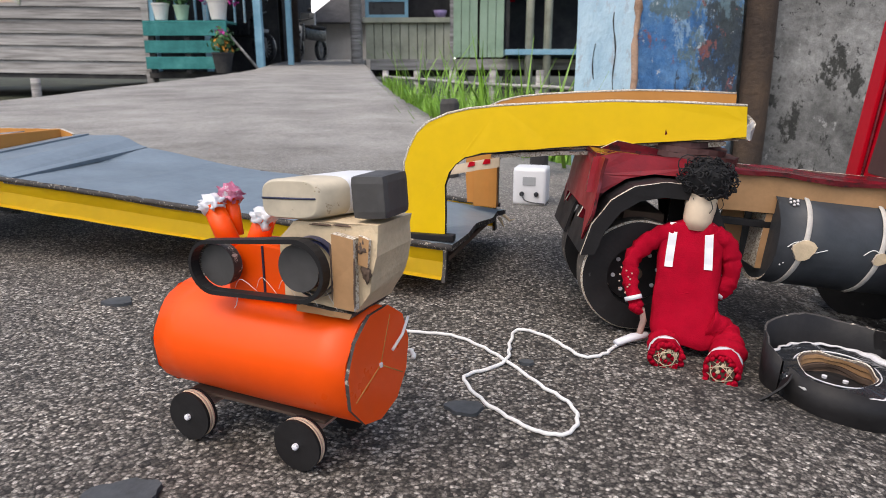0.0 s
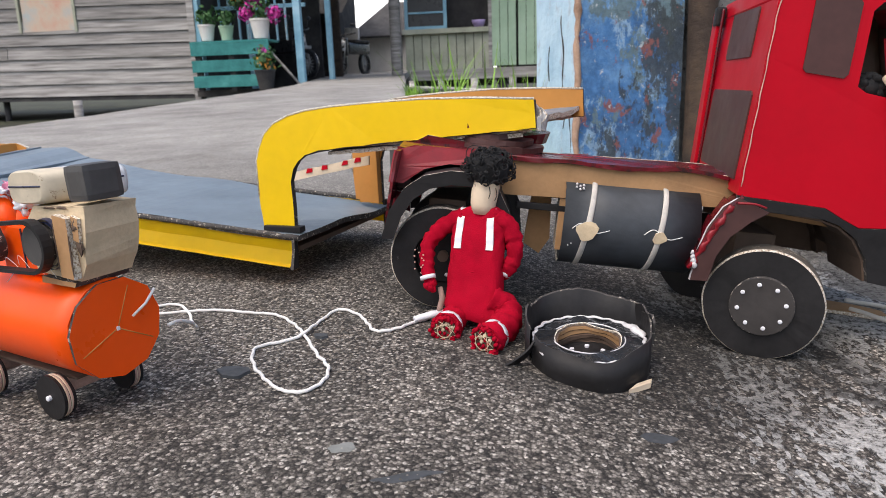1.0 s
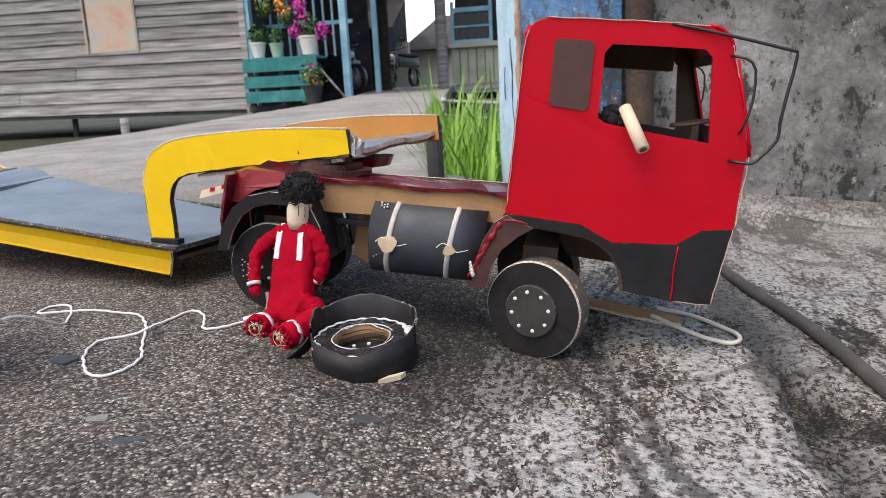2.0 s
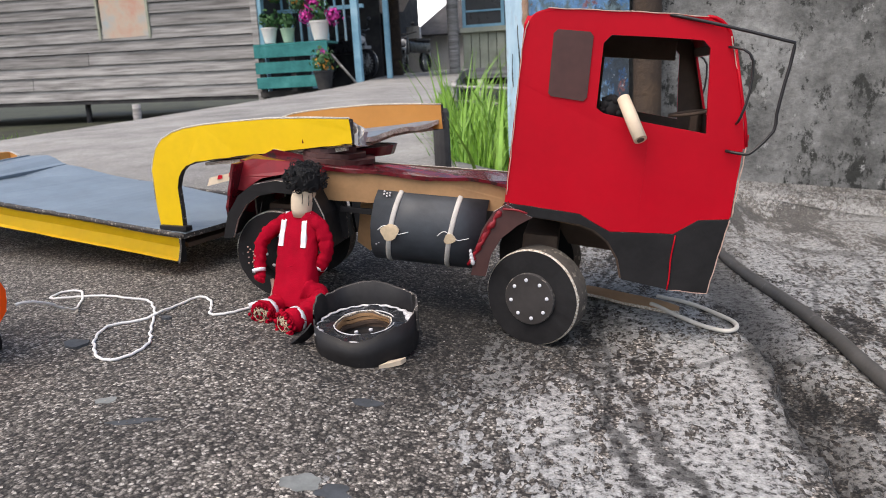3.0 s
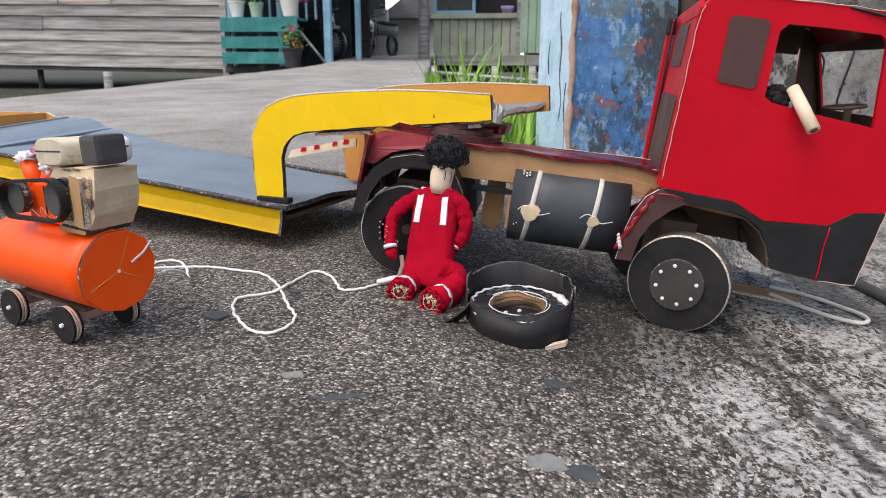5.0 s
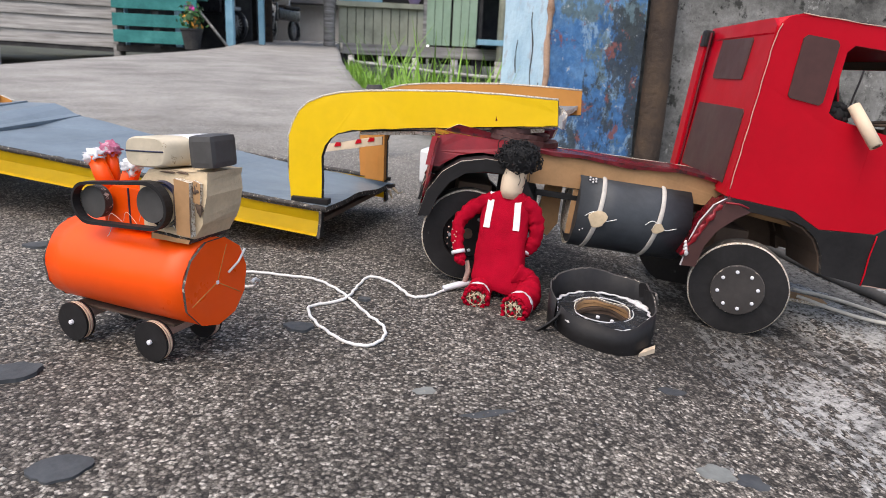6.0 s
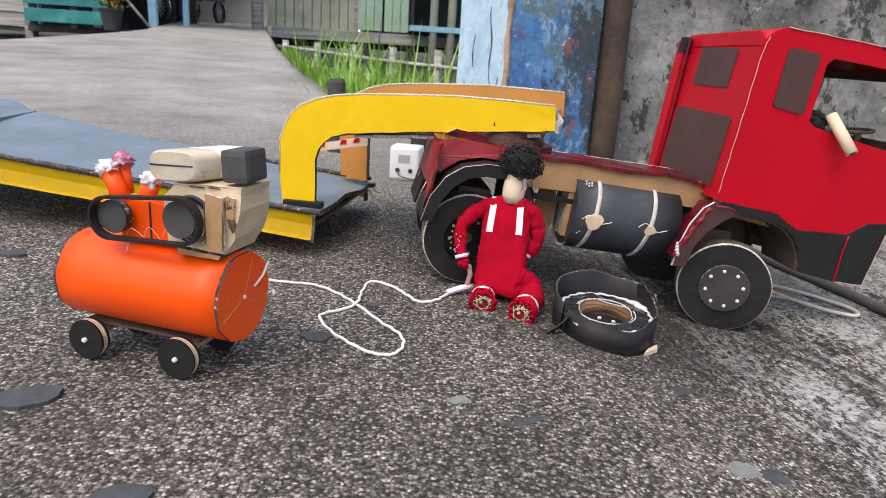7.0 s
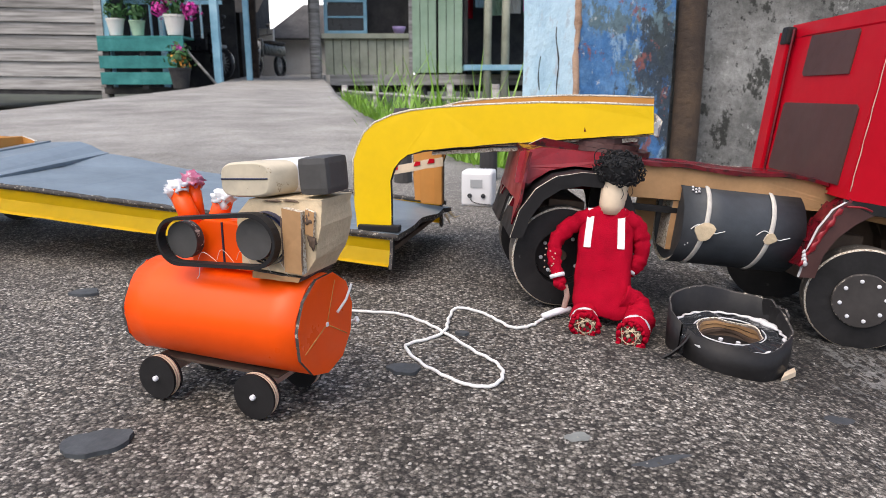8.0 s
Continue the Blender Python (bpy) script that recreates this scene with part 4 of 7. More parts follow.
box(bm, 0.190, 0.2005, 0.0, 0.010, 0.176, 0.190, 0, 0.001)
tube(bm, [(0.1985 - 0.285 * max(0, z - 0.185) + 0.0008, -0.0008, z) for z in (0.178, 0.2, 0.23, 0.27)], 0.0016, 6)
part("corner_trim", bm, RED, truck)

bm = bmesh.new()
sheet(bm, [[(0.606, 0.806), (0.655, 0.780), (0.706, 0.750), (0.722, 0.748), (0.724, 0.766), (0.700, 0.790), (0.66, 0.812), (0.612, 0.838)]], 0.004, lambda u, v, w: (u, v, road_z(u, v) + 0.0005 + w + 0.004 * smooth01(0.66, 0.62, u)), 0.0012)
tagged(part("card_strip", bm, [KRAFT, EDGE, KRAFT]), "curled kraft cardboard strip lying under the bumper", "cardboard")
bm = bmesh.new()
cp = spline([(x, y, 0) for x, y in ((0.700, 0.800), (0.724, 0.792), (0.752, 0.764), (0.776, 0.722), (0.777, 0.696), (0.764, 0.686), (0.744, 0.702), (0.722, 0.730), (0.704, 0.752), (0.690, 0.766))], 6)
cp = [(v.x, v.y) for v in cp]
tube(bm, [(x, y, road_z(x, y) + 0.0032 + 0.004 * smooth01(0.72, 0.69, x)) for x, y in cp], 0.0026, 8)
tagged(part("tow_cord", bm, CREAMCORD, smooth=True), "loop of cream cord lying on the concrete", "cord")

# driver doll seen at the cab window
bm = bmesh.new()
for i in range(26):
    d = Vector((math.sin(i * 2.4) * math.cos(i * 0.9), math.cos(i * 2.4) * math.cos(i * 0.9), math.sin(i * 0.9)))
    lump(bm, Vector((0.6385, 0.668, 0.230)) + d * 0.010, 0.0052, 0, 0.5, 1, 700)
lump(bm, (0.6385, 0.668, 0.230), 0.0115, 0, 0.2, 2)
tube(bm, [(0.6490, 0.6545, 0.2400), (0.6565, 0.6405, 0.2205), (0.6645, 0.6255, 0.2000)], [0.0064, 0.0068, 0.0066], 12, 1)
tube(bm, [(0.6640, 0.6262, 0.2012), (0.6648, 0.6250, 0.1992)], [0.0040, 0.0036], 10, 2)
tube(bm, [(0.640, 0.680, 0.14), (0.640, 0.676, 0.19), (0.639, 0.670, 0.225)], [0.020, 0.019, 0.008], 12, 3)
tagged(part("driver_doll", bm, [HAIR, CREAM, INSIDE, CLOTH]), "small doll with rolled paper arm hanging out of the cab window", "doll")


# ---- model low-loader trailer ----
TZ = math.degrees(math.atan2(-0.247, 0.969))
trailer = thing("model_trailer", pose(0.05, 0.778, 0, 0, 0, TZ), "handmade yellow cardboard low-loader trailer with black deck", "toy trailer")


def bed_z(x):
    return 0.0775 - 0.081 * x


NECK = [(0.298, 0.199), (0.296, 0.228), (0.235, 0.2305), (0.175, 0.2315), (0.105, 0.2285), (0.060, 0.2262), (0.026, 0.2215), (0.004, 0.2165), (-0.018, 0.208), (-0.031, 0.196), (-0.040, 0.179), (-0.0455, 0.163), (-0.046, 0.120), (-0.043, 0.0815), (0.001, 0.0795), (0.001, 0.140), (0.006, 0.155), (0.013, 0.164), (0.023, 0.171), (0.042, 0.1765), (0.069, 0.179), (0.18, 0.190)]
for y, sx, mats in ((0.0, 0.0, [YELLOW, BLACKEDGE, AMBER]), (0.2185, 0.014, [AMBER, BLACKEDGE, YELLOW])):
    bm = bmesh.new()
    sheet(bm, [[(u + sx, v + (0.005 if sx and v > 0.2 else 0)) for u, v in NECK]], 0.008, side(y), 0.0007, 0.010)
    part("gooseneck", bm, mats, trailer, "yellow card gooseneck side" if y == 0 else "amber card gooseneck side")
    bm = bmesh.new()
    tube(bm, [(u + sx, y + 0.001, v + (0.005 if sx and v > 0.2 else 0) + 0.0004 + 0.0006 * math.sin(u * 90)) for u, v in NECK[1:13]], 0.0015, 5)
    part("raw_edge", bm, EDGE, trailer)
    bm = bmesh.new()
    tube(bm, [(u + sx, y + 0.001, v - 0.0004 + 0.0006 * math.sin(u * 110)) for u, v in NECK[15:] + NECK[:1]], 0.0011, 5)
    part("dark_edge", bm, BLACK, trailer)
bm = bmesh.new()
front = [(0.292, 0.008), (0.276, 0.03), (0.285, 0.06), (0.279, 0.10), (0.296, 0.14), (0.292, 0.17), (0.306, 0.2185)]
sheet(bm, [[(0.02, 0.008)] + front + [(0.03, 0.2185)]], 0.006, lambda u, v, w: (u, v, 0.2005 + 0.075 * (u - 0.296) + 0.045 * v - w + 0.002 * math.sin(v * 60) * smooth01(0.2, 0.3, u)), 0.0012, 0.008)
sheet(bm, [[(0.05, 0.008), (0.282, 0.010), (0.262, 0.05), (0.270, 0.12), (0.285, 0.18), (0.296, 0.2185), (0.05, 0.2185)]], 0.004, lambda u, v, w: (u, v, 0.1925 + 0.075 * (u - 0.296) + 0.045 * v - w + 0.002 * math.sin(v * 45 + 1) * smooth01(0.2, 0.3, u)), 0.0014, 0.008)
part("neck_deck", bm, [DECK, EDGE, INSIDE], trailer, "black deck, sky sheen in its colour, with torn corrugated edge")
for k, (y0, dx) in enumerate(((0.006, 0.004), (0.012, 0.009), (0.020, 0.003))):
    bm = bmesh.new()
    sheet(bm, [[(y0, 0.196), (y0 + 0.010, 0.194), (y0 + 0.012, 0.208), (y0 + 0.008, 0.222 - 0.006 * k), (y0 + 0.002, 0.226 - 0.006 * k)]], 0.0016, lambda u, v, w: (0.293 + dx + w + 0.004 * math.sin(v * 300 + k), u + 0.002 * math.sin(v * 210), v), 0.0018, 0.004)
    part("torn_end", bm, [GREYCARD, EDGE, GREYCARD], trailer, "torn grey card at the neck's end")
bm = bmesh.new()
lathe(bm, [(0, 0), (0.045, 0), (0.04, -0.012), (0, -0.012)], (0, 0, 1), (0.245, 0.110, 0.186), 20)
part("king_pin", bm, MAROON, trailer)
bm = bmesh.new()
fr = [(0.012, -0.012), (0.016, 0.05), (0.010, 0.11), (0.018, 0.17), (0.012, 0.23), (0.020, 0.250)]
sheet(bm, [fr + [(-0.600, 0.250), (-0.600, -0.012)]], 0.007, lambda u, v, w: (u, v, bed_z(u) - w - 0.010 * smooth01(0.05, 0.25, v) * smooth01(-0.3, 0.02, u) + 0.012 * smooth01(0.1, 0.25, v) * smooth01(-0.35, -0.6, u) + 0.0012 * math.sin(u * 23 + v * 9)), 0.0006, 0.02)
bmesh.ops.triangulate(bm, faces=[f for f in bm.faces if len(f.verts) > 4])
part("deck", bm, [DECK, BLACKEDGE, INSIDE], trailer, "black paper deck with sky sheen in its colour")
bm = bmesh.new()
P = [(-0.585, 0.002), (-0.598, 0.004), (-0.618, 0.012), (-0.640, 0.016), (-0.70, 0.012), (-0.82, 0.006), (-0.95, 0.004)]
for (a, da), (b, db) in zip(P, P[1:]):
    quads(bm, [(a, -0.012, bed_z(a) + da * 0.5), (a, 0.250, bed_z(a) + 0.012 + da), (b, 0.250, bed_z(b) + 0.012 + db - 0.02 * smooth01(-0.64, -0.9, b)), (b, -0.012, bed_z(b) + db * 0.5 - 0.02 * smooth01(-0.64, -0.9, b))])
bmesh.ops.remove_doubles(bm, verts=bm.verts, dist=0.0003)
bmesh.ops.solidify(bm, geom=bm.faces, thickness=0.006)
part("rear_hump", bm, DECK, trailer)
bm = bmesh.new()
box(bm, -0.602, 0.006, 0.0, 0.24, -0.006, 0.0, 0)
for v in bm.verts:
    v.co.z += bed_z(v.co.x) - 0.016
part("underside", bm, INSIDE, trailer)
# side rails: upright band over a flared lip
for y, sg in ((-0.010, -1), (0.248, 1)):
    bm = bmesh.new()
    N = 26
    prof = [(0.0, -0.006), (0.0, -0.021), (0.006, -0.036), (0.0105, -0.0385)]
    rr = []
    for i in range(N + 1):
        x = 0.002 - 0.70 * i / N
        rr.append([bm.verts.new((x + 0.002 * noise.noise(Vector((x * 30, k, 0))), y + sg * (o + 0.0008 * noise.noise(Vector((x * 25, k, 2)))), bed_z(x) + h + 0.0012 * noise.noise(Vector((x * 18, k * 3, 5))))) for k, (o, h) in enumerate(prof)])
    for a, b in zip(rr, rr[1:]):
        for k in range(3):
            bm.faces.new((a[k], a[k + 1], b[k + 1], b[k]))
    bmesh.ops.solidify(bm, geom=bm.faces, thickness=0.004)
    part("side_rail", bm, YELLOW, trailer, "folded yellow card side rail")
    bm = bmesh.new()
    pp = [(0.012 - 0.70 * i / 60, y + sg * 0.001, bed_z(0.012 - 0.70 * i / 60) - 0.003 + 0.0012 * noise.noise(Vector((i * 0.9, y, 0)))) for i in range(61)]
    tube(bm, pp, 0.0036, 6)
    part("deck_edge", bm, BLACKEDGE, trailer, "worn black deck edge")
    bm = bmesh.new()
    sheet(bm, [[(y + sg * -0.004, 0.036), (y + sg * 0.010, 0.036), (y + sg * 0.003, 0.058), (y + sg * 0.002, 0.076), (y + sg * -0.004, 0.076)]], 0.004, lambda u, v, w: (0.0025 + w, u, v), 0.0006)
    part("rail_cap", bm, [BLACK, BLACKEDGE, BLACK], trailer)
bm = bmesh.new()
box(bm, -0.04, 0.012, -0.006, 0.006, 0.0785, 0.086, 0, 0.0015)
part("neck_foot", bm, BLACK, trailer, "black card foot of the gooseneck")
# inner leg ply of the far neck
bm = bmesh.new()
box(bm, -0.018, 0.004, 0.2085, 0.216, 0.078, 0.19, 0, 0.0008)
box(bm, 0.0045, 0.016, 0.203, 0.214, 0.078, 0.185, 0, 0.0008)
part("neck_leg", bm, AMBER, trailer)
bm = bmesh.new()
tube(bm, [(0.018, 0.246, 0.060), (0.028, 0.244, 0.052), (0.036, 0.242, 0.056)], [0.006, 0.004, 0.001], 6, squash=0.3)
tube(bm, [(0.014, 0.236, 0.058), (0.022, 0.232, 0.045)], [0.005, 0.001], 6, squash=0.3)
part("torn_corner", bm, TAN, trailer, "torn paper at the deck corner")
bm = bmesh.new()
sheet(bm, [[(-0.096, 0.117), (0.030, 0.142), (0.030, 0.154), (-0.088, 0.131)]], 0.003, side(0.15), 0.0010, mats=(0, 0, 0))
for u in (-0.07, -0.045, -0.012, 0.008):
    sheet(bm, [[(u, 0.1245 + 0.2 * (u + 0.09)), (u + 0.010, 0.1265 + 0.2 * (u + 0.09)), (u + 0.010, 0.1320 + 0.2 * (u + 0.09)), (u + 0.003, 0.1315 + 0.2 * (u + 0.09))]], 0.002, side(0.1488), 0.0006, mats=(1, 1, 1))
part("brace", bm, [CREAM, RED], trailer, "strip of printed packaging card")
for y in (0.0, 0.235):
    bm = bmesh.new()
    sheet(bm, [[(-0.72, 0.130), (-0.95, 0.130), (-0.95, 0.164), (-0.745, 0.166), (-0.72, 0.158)]], 0.006, side(y), 0.0008)
    part("tail_board", bm, [AMBER, EDGE, AMBER], trailer, "amber card tail board")
bm = bmesh.new()
box(bm, -0.752, -0.744, 0.006, 0.235, 0.140, 0.166, 0, 0.001)
box(bm, -0.90, -0.892, 0.006, 0.235, 0.140, 0.166, 0, 0.001)
part("tail_cross", bm, AMBER, trailer)
for x in (-0.76, -0.87):
    for y, sg in ((-0.004, 1), (0.246, -1)):
        bm = bmesh.new()
        gz = 0.020
        lathe(bm, [(0, 0), (0.050, 0), (0.050, -0.03), (0, -0.03)], (0, -sg, 0), (x, y, gz + 0.050), 36, [0, 1, 0], 0.0006)
        part("wheel", bm, [BLACK, TREAD], trailer, "black layered cardboard wheel")


# ---- model air compressor ----
comp = thing("model_compressor", pose(0.022, 0.446, 0.0, 0, 0, math.degrees(math.atan2(-0.395, 0.919))), "handmade orange cardboard air compressor on four wheels", "toy compressor")
bm = bmesh.new()
CZ, CR, CL = 0.0775, 0.0380, 0.160
seg = 36
rr = []
for i, x in enumerate((-0.005, -0.03, -0.07, -0.11, -0.14, -CL)):
    rr.append([bm.verts.new((x + 0.001 * math.sin(k * 1.3), (CR * (1 + 0.010 * math.sin(k * 0.9 + i))) * math.sin(2 * math.pi * k / seg), CZ + CR * (1 + 0.008 * math.cos(k * 1.1 + i)) * math.cos(2 * math.pi * k / seg))) for k in range(seg)])
for a, b in zip(rr, rr[1:]):
    for k in range(seg):
        bm.faces.new((a[k], a[(k + 1) % seg], b[(k + 1) % seg], b[k])).smooth = True
for r in (rr[0], rr[-1]):
    bm.faces.new(r)
tank2 = part("tank", bm, ORANGE, comp, "glossy orange paper tank")
for x, dirx in ((-0.005, 1), (-CL, -1)):
    bm = bmesh.new()
    pl = [(CR * 1.015 * math.sin(2 * math.pi * (k + 0.5) / 11) * (1 + 0.02 * math.sin(k * 2)), CZ + CR * 1.015 * math.cos(2 * math.pi * (k + 0.5) / 11)) for k in range(11)]
    sheet(bm, [pl], 0.0026, lambda u, v, w: (x + dirx * (0.0028 - w), u, v), 0.0006, 0.006)
    cap = part("end_cap", bm, [ORANGE, BLACKEDGE, ORANGE], tank2, "orange card end disc with raw rim")
    if dirx > 0:
        for k, a in enumerate((0.4, 2.1, 4.3)):
            bm = bmesh.new()
            tube(bm, [(-0.0021, 0.0, CZ), (-0.0021, 0.033 * math.sin(a), CZ + 0.033 * math.cos(a))], 0.00045, 5)
            part("crease", bm, AMBER, cap)
        bm = bmesh.new()
        box(bm, -0.0024, -0.0008, -0.0015, 0.001, CZ - 0.0015, CZ + 0.0015, 0, 0.0004)
        part("staple", bm, TAPE, cap, "small white staple")
        bm = bmesh.new()
        tube(bm, [(0.0, 0.012, CZ + 0.006), (0.001, 0.024, CZ + 0.013), (0.0, 0.034, CZ + 0.022)], 0.0011, 6)
        part("cord_knot", bm, THREAD, cap, "white cord end stuck to the disc")
bm = bmesh.new()
box(bm, -0.150, -0.034, -0.019, 0.019, 0.0370, 0.0392, 0, 0.0005)
part("base_frame", bm, INSIDE, comp, "cut cardboard base strip")


def small_wheel(x, y, sg):
    bm = bmesh.new()
    R, zc = 0.0175, 0.0265
    prof, mi, h = [(0, 0.0), (R, 0.0)], [0], 0.0
    for thick, r, m_ in ((0.0022, R, 0), (0.0006, R * 0.95, 2), (0.0007, R * 0.99, 3), (0.0014, R * 0.97, 1), (0.0006, R * 0.94, 2), (0.0007, R * 0.99, 3), (0.0014, R * 0.96, 1), (0.0006, R * 0.93, 2), (0.0018, R * 0.97, 0)):
        prof += [(r, h), (r, h - thick)]
        mi += [m_, m_]
        h -= thick
    prof.append((0, h))
    mi.append(0)
    lathe(bm, prof, (0, -sg, 0), (x, y, zc), 36, mi, 0.0005)
    w = part("wheel", bm, [BLACK, PINK, BLACK, CREAM], comp, "small wheel of layered card with a black face")
    bm = bmesh.new()
    lathe(bm, [(0.0022, -0.001), (0.0022, 0.0022), (0.0012, 0.0030), (0, 0.0030)], (0, -sg, 0), (x, y, zc), 8)
    part("axle_tip", bm, TAPE, w, "pale axle tip")


for x in (-0.046, -0.138):
    for y, sg in ((-0.0345, 1), (0.0345, -1)):
        small_wheel(x, y, sg)
    bm = bmesh.new()
    tube(bm, [(x, -0.026, 0.0265), (x, 0.026, 0.0265)], 0.0018, 8)
    box(bm, x - 0.003, x + 0.003, -0.02, 0.02, 0.028, 0.0363, 0)
    part("axle", bm, PINK, comp)
# pump: engine block, canister, muffler, cylinders, pulleys, belt
bm = bmesh.new()
blk = [(-0.060, 0.121), (-0.006, 0.119), (0.003, 0.132), (0.009, 0.156), (0.010, 0.174), (-0.050, 0.172), (-0.060, 0.160)]
sheet(bm, [blk], 0.042, side(-0.020), 0.0016, 0.006)
bmesh.ops.bevel(bm, geom=[e for e in bm.edges if e.calc_face_angle(0) > 0.6], offset=0.0012, segments=1, affect="EDGES")
block = part("engine_block", bm, [TAN, TAN, TAN], comp, "crumpled pale cardboard engine block")
bm = bmesh.new()
sheet(bm, [[(-0.048, 0.1150), (-0.010, 0.1145), (-0.008, 0.1185), (-0.048, 0.1195)]], 0.044, side(-0.023), 0.0014, 0.004)
part("mount_board", bm, [KRAFT, BLACKEDGE, KRAFT], comp, "torn corrugated mounting board")
bm = bmesh.new()
sheet(bm, [[(-0.018, 0.123), (-0.004, 0.122), (-0.003, 0.166), (-0.018, 0.168)]], 0.006, side(-0.0262), 0.0008)
sheet(bm, [[(-0.002, 0.150), (0.0045, 0.149), (0.006, 0.166), (-0.001, 0.168)]], 0.0025, side(-0.0232), 0.0005)
part("card_flap", bm, [KRAFT, EDGE, KRAFT], block, "kraft card flap")
for c, r, sq in (((0.001, -0.0222, 0.160), 0.0040, (1, 0.35, 1.3)), ((0.003, -0.0222, 0.146), 0.003, (1, 0.35, 1.8)), ((-0.030, -0.0208, 0.1712), 0.0013, (6, 0.6, 0.7)), ((-0.014, -0.0208, 0.1720), 0.0012, (5, 0.6, 0.7)), ((-0.019, -0.0262, 0.146), 0.0011, (0.7, 0.6, 14)), ((-0.003, -0.0262, 0.140), 0.0012, (0.8, 0.6, 12))):
    bm = bmesh.new()
    lump(bm, c, r, 0, 0.8, 3, 600, sq)
    part("grime", bm, INSIDE, block, "dark glue and grime")
bm = bmesh.new()
sheet(bm, [[(-0.108, 0.117), (-0.046, 0.117), (-0.044, 0.150), (-0.060, 0.154), (-0.096, 0.152), (-0.108, 0.144)]], 0.022, side(-0.016), 0.0008)
pump = part("pump_body", bm, [ORANGE, ORANGE, ORANGE], comp, "orange paper pump body")
bm = bmesh.new()
box(bm, -0.0785, -0.0772, -0.0172, -0.015, 0.118, 0.152)
part("seam", bm, NAVY, pump)
for tip, b0, tipz in ((-0.133, -0.118, 0.1710), (-0.084, -0.102, 0.1680)):
    bm = bmesh.new()
    yy = 0.000 if tip < -0.1 else -0.004
    tube(bm, [(b0 if tip < -0.1 else -0.096, yy, 0.142), (tip, yy, tipz)], [0.0078, 0.0070], 14)
    cyl = part("cylinder", bm, ORANGE, pump, "orange paper cylinder")
    bm = bmesh.new()
    lump(bm, (tip, yy - 0.001, tipz + 0.0005), 0.0080, 0, 0.9, 3, 420, (1, 1, 0.75))
    part("cylinder_cap", bm, TAPE, cyl, "crumpled white paper cap")
bm = bmesh.new()
tube(bm, [(-0.124, 0.012, 0.148), (-0.130, 0.014, 0.1735)], [0.005, 0.0062], 12)
intake = part("intake", bm, ORANGE, pump, "orange paper intake pipe")
bm = bmesh.new()
lump(bm, (-0.130, 0.014, 0.1758), 0.0082, 0, 0.9, 3, 420, (1, 1, 0.85))
part("foil_cap", bm, PINKFOIL, intake, "crumpled pink foil cap")
for cx, cz, r, nm in ((-0.105, 0.139, 0.0138, "pulley"), (-0.041, 0.1445, 0.0150, "pulley")):
    bm = bmesh.new()
    lathe(bm, [(0, 0.0), (r, 0.0), (r, -0.008), (0, -0.008)], (0, -1, 0), (cx, -0.029, cz), 32, [0, 1, 0], 0.0003)
    part(nm, bm, [CHARCOAL, NAVY if r > 0.016 else BLACKEDGE], comp, "black card pulley disc")
bm = bmesh.new()
lathe(bm, [(0.0188, 0.0), (0.0194, -0.004), (0.0188, -0.012), (0.0165, -0.012), (0.0165, 0.0)], (0, -1, 0), (-0.0350, -0.024, 0.1445), 32)
part("tape_ring", bm, NAVY, comp, "navy tape ring", True)
loop = []
for i in range(15):
    a = radians(96 + 180 * i / 14)
    loop.append((-0.105 + 0.0180 * math.cos(a), 0.139 + 0.0180 * math.sin(a)))
for i in range(15):
    a = radians(276 + 180 * i / 14)
    loop.append((-0.038 + 0.0200 * math.cos(a), 0.1445 + 0.0200 * math.sin(a)))
bm = bmesh.new()
lo = [[bm.verts.new((x, y, z)) for x, z in loop] for y in (-0.036, -0.0285)]
inn = [[bm.verts.new((-0.075 + (x + 0.075) * 0.955, y, 0.1420 + (z - 0.1420) * 0.86)) for x, z in loop] for y in (-0.036, -0.0285)]
n = len(loop)
for k in range(n):
    k2 = (k + 1) % n
    for q in ((lo[0][k], lo[0][k2], lo[1][k2], lo[1][k]), (inn[0][k], inn[0][k2], inn[1][k2], inn[1][k]), (lo[0][k], lo[0][k2], inn[0][k2], inn[0][k]), (lo[1][k], lo[1][k2], inn[1][k2], inn[1][k])):
        bm.faces.new(q)
part("drive_belt", bm, BLACK, comp, "black paper drive belt")
bm = bmesh.new()
ca = [(-0.049 + 0.0225 * math.copysign(abs(math.cos(a)) ** 0.5, math.cos(a)), 0.1855 + 0.0125 * math.copysign(abs(math.sin(a)) ** 0.55, math.sin(a))) for a in [2 * math.pi * i / 32 for i in range(32)]]
ends = []
for y, s in ((-0.024, 0.88), (-0.0228, 0.95), (-0.021, 1.0), (-0.004, 1.0), (0.026, 1.0), (0.029, 0.93)):
    ends.append([bm.verts.new((-0.049 + (x + 0.049) * s + 0.42 * (y + 0.024), y, 0.1855 + (z - 0.1855) * s + 0.05 * (x + 0.049))) for x, z in ca])
for j, (a, b) in enumerate(zip(ends, ends[1:])):
    for k in range(32):
        f = bm.faces.new((a[k], a[(k + 1) % 32], b[(k + 1) % 32], b[k]))
        f.smooth, f.material_index = True, 1 if j >= 3 else 0
bm.faces.new(ends[0][::-1])
bm.faces.new(ends[-1])
can = part("air_filter", bm, [BONE, WHITE], comp, "bone-white plastic canister with rounded ends")
bm = bmesh.new()
tube(bm, [(-0.0690, -0.0240, 0.1852), (-0.049, -0.0243, 0.1862), (-0.0300, -0.0240, 0.1872), (-0.0262, -0.0205, 0.1876), (-0.0185, -0.003, 0.1880), (-0.0055, 0.026, 0.1890)], 0.0007, 5)
part("seam", bm, NAVY, can, "dark joint line")
bm = bmesh.new()
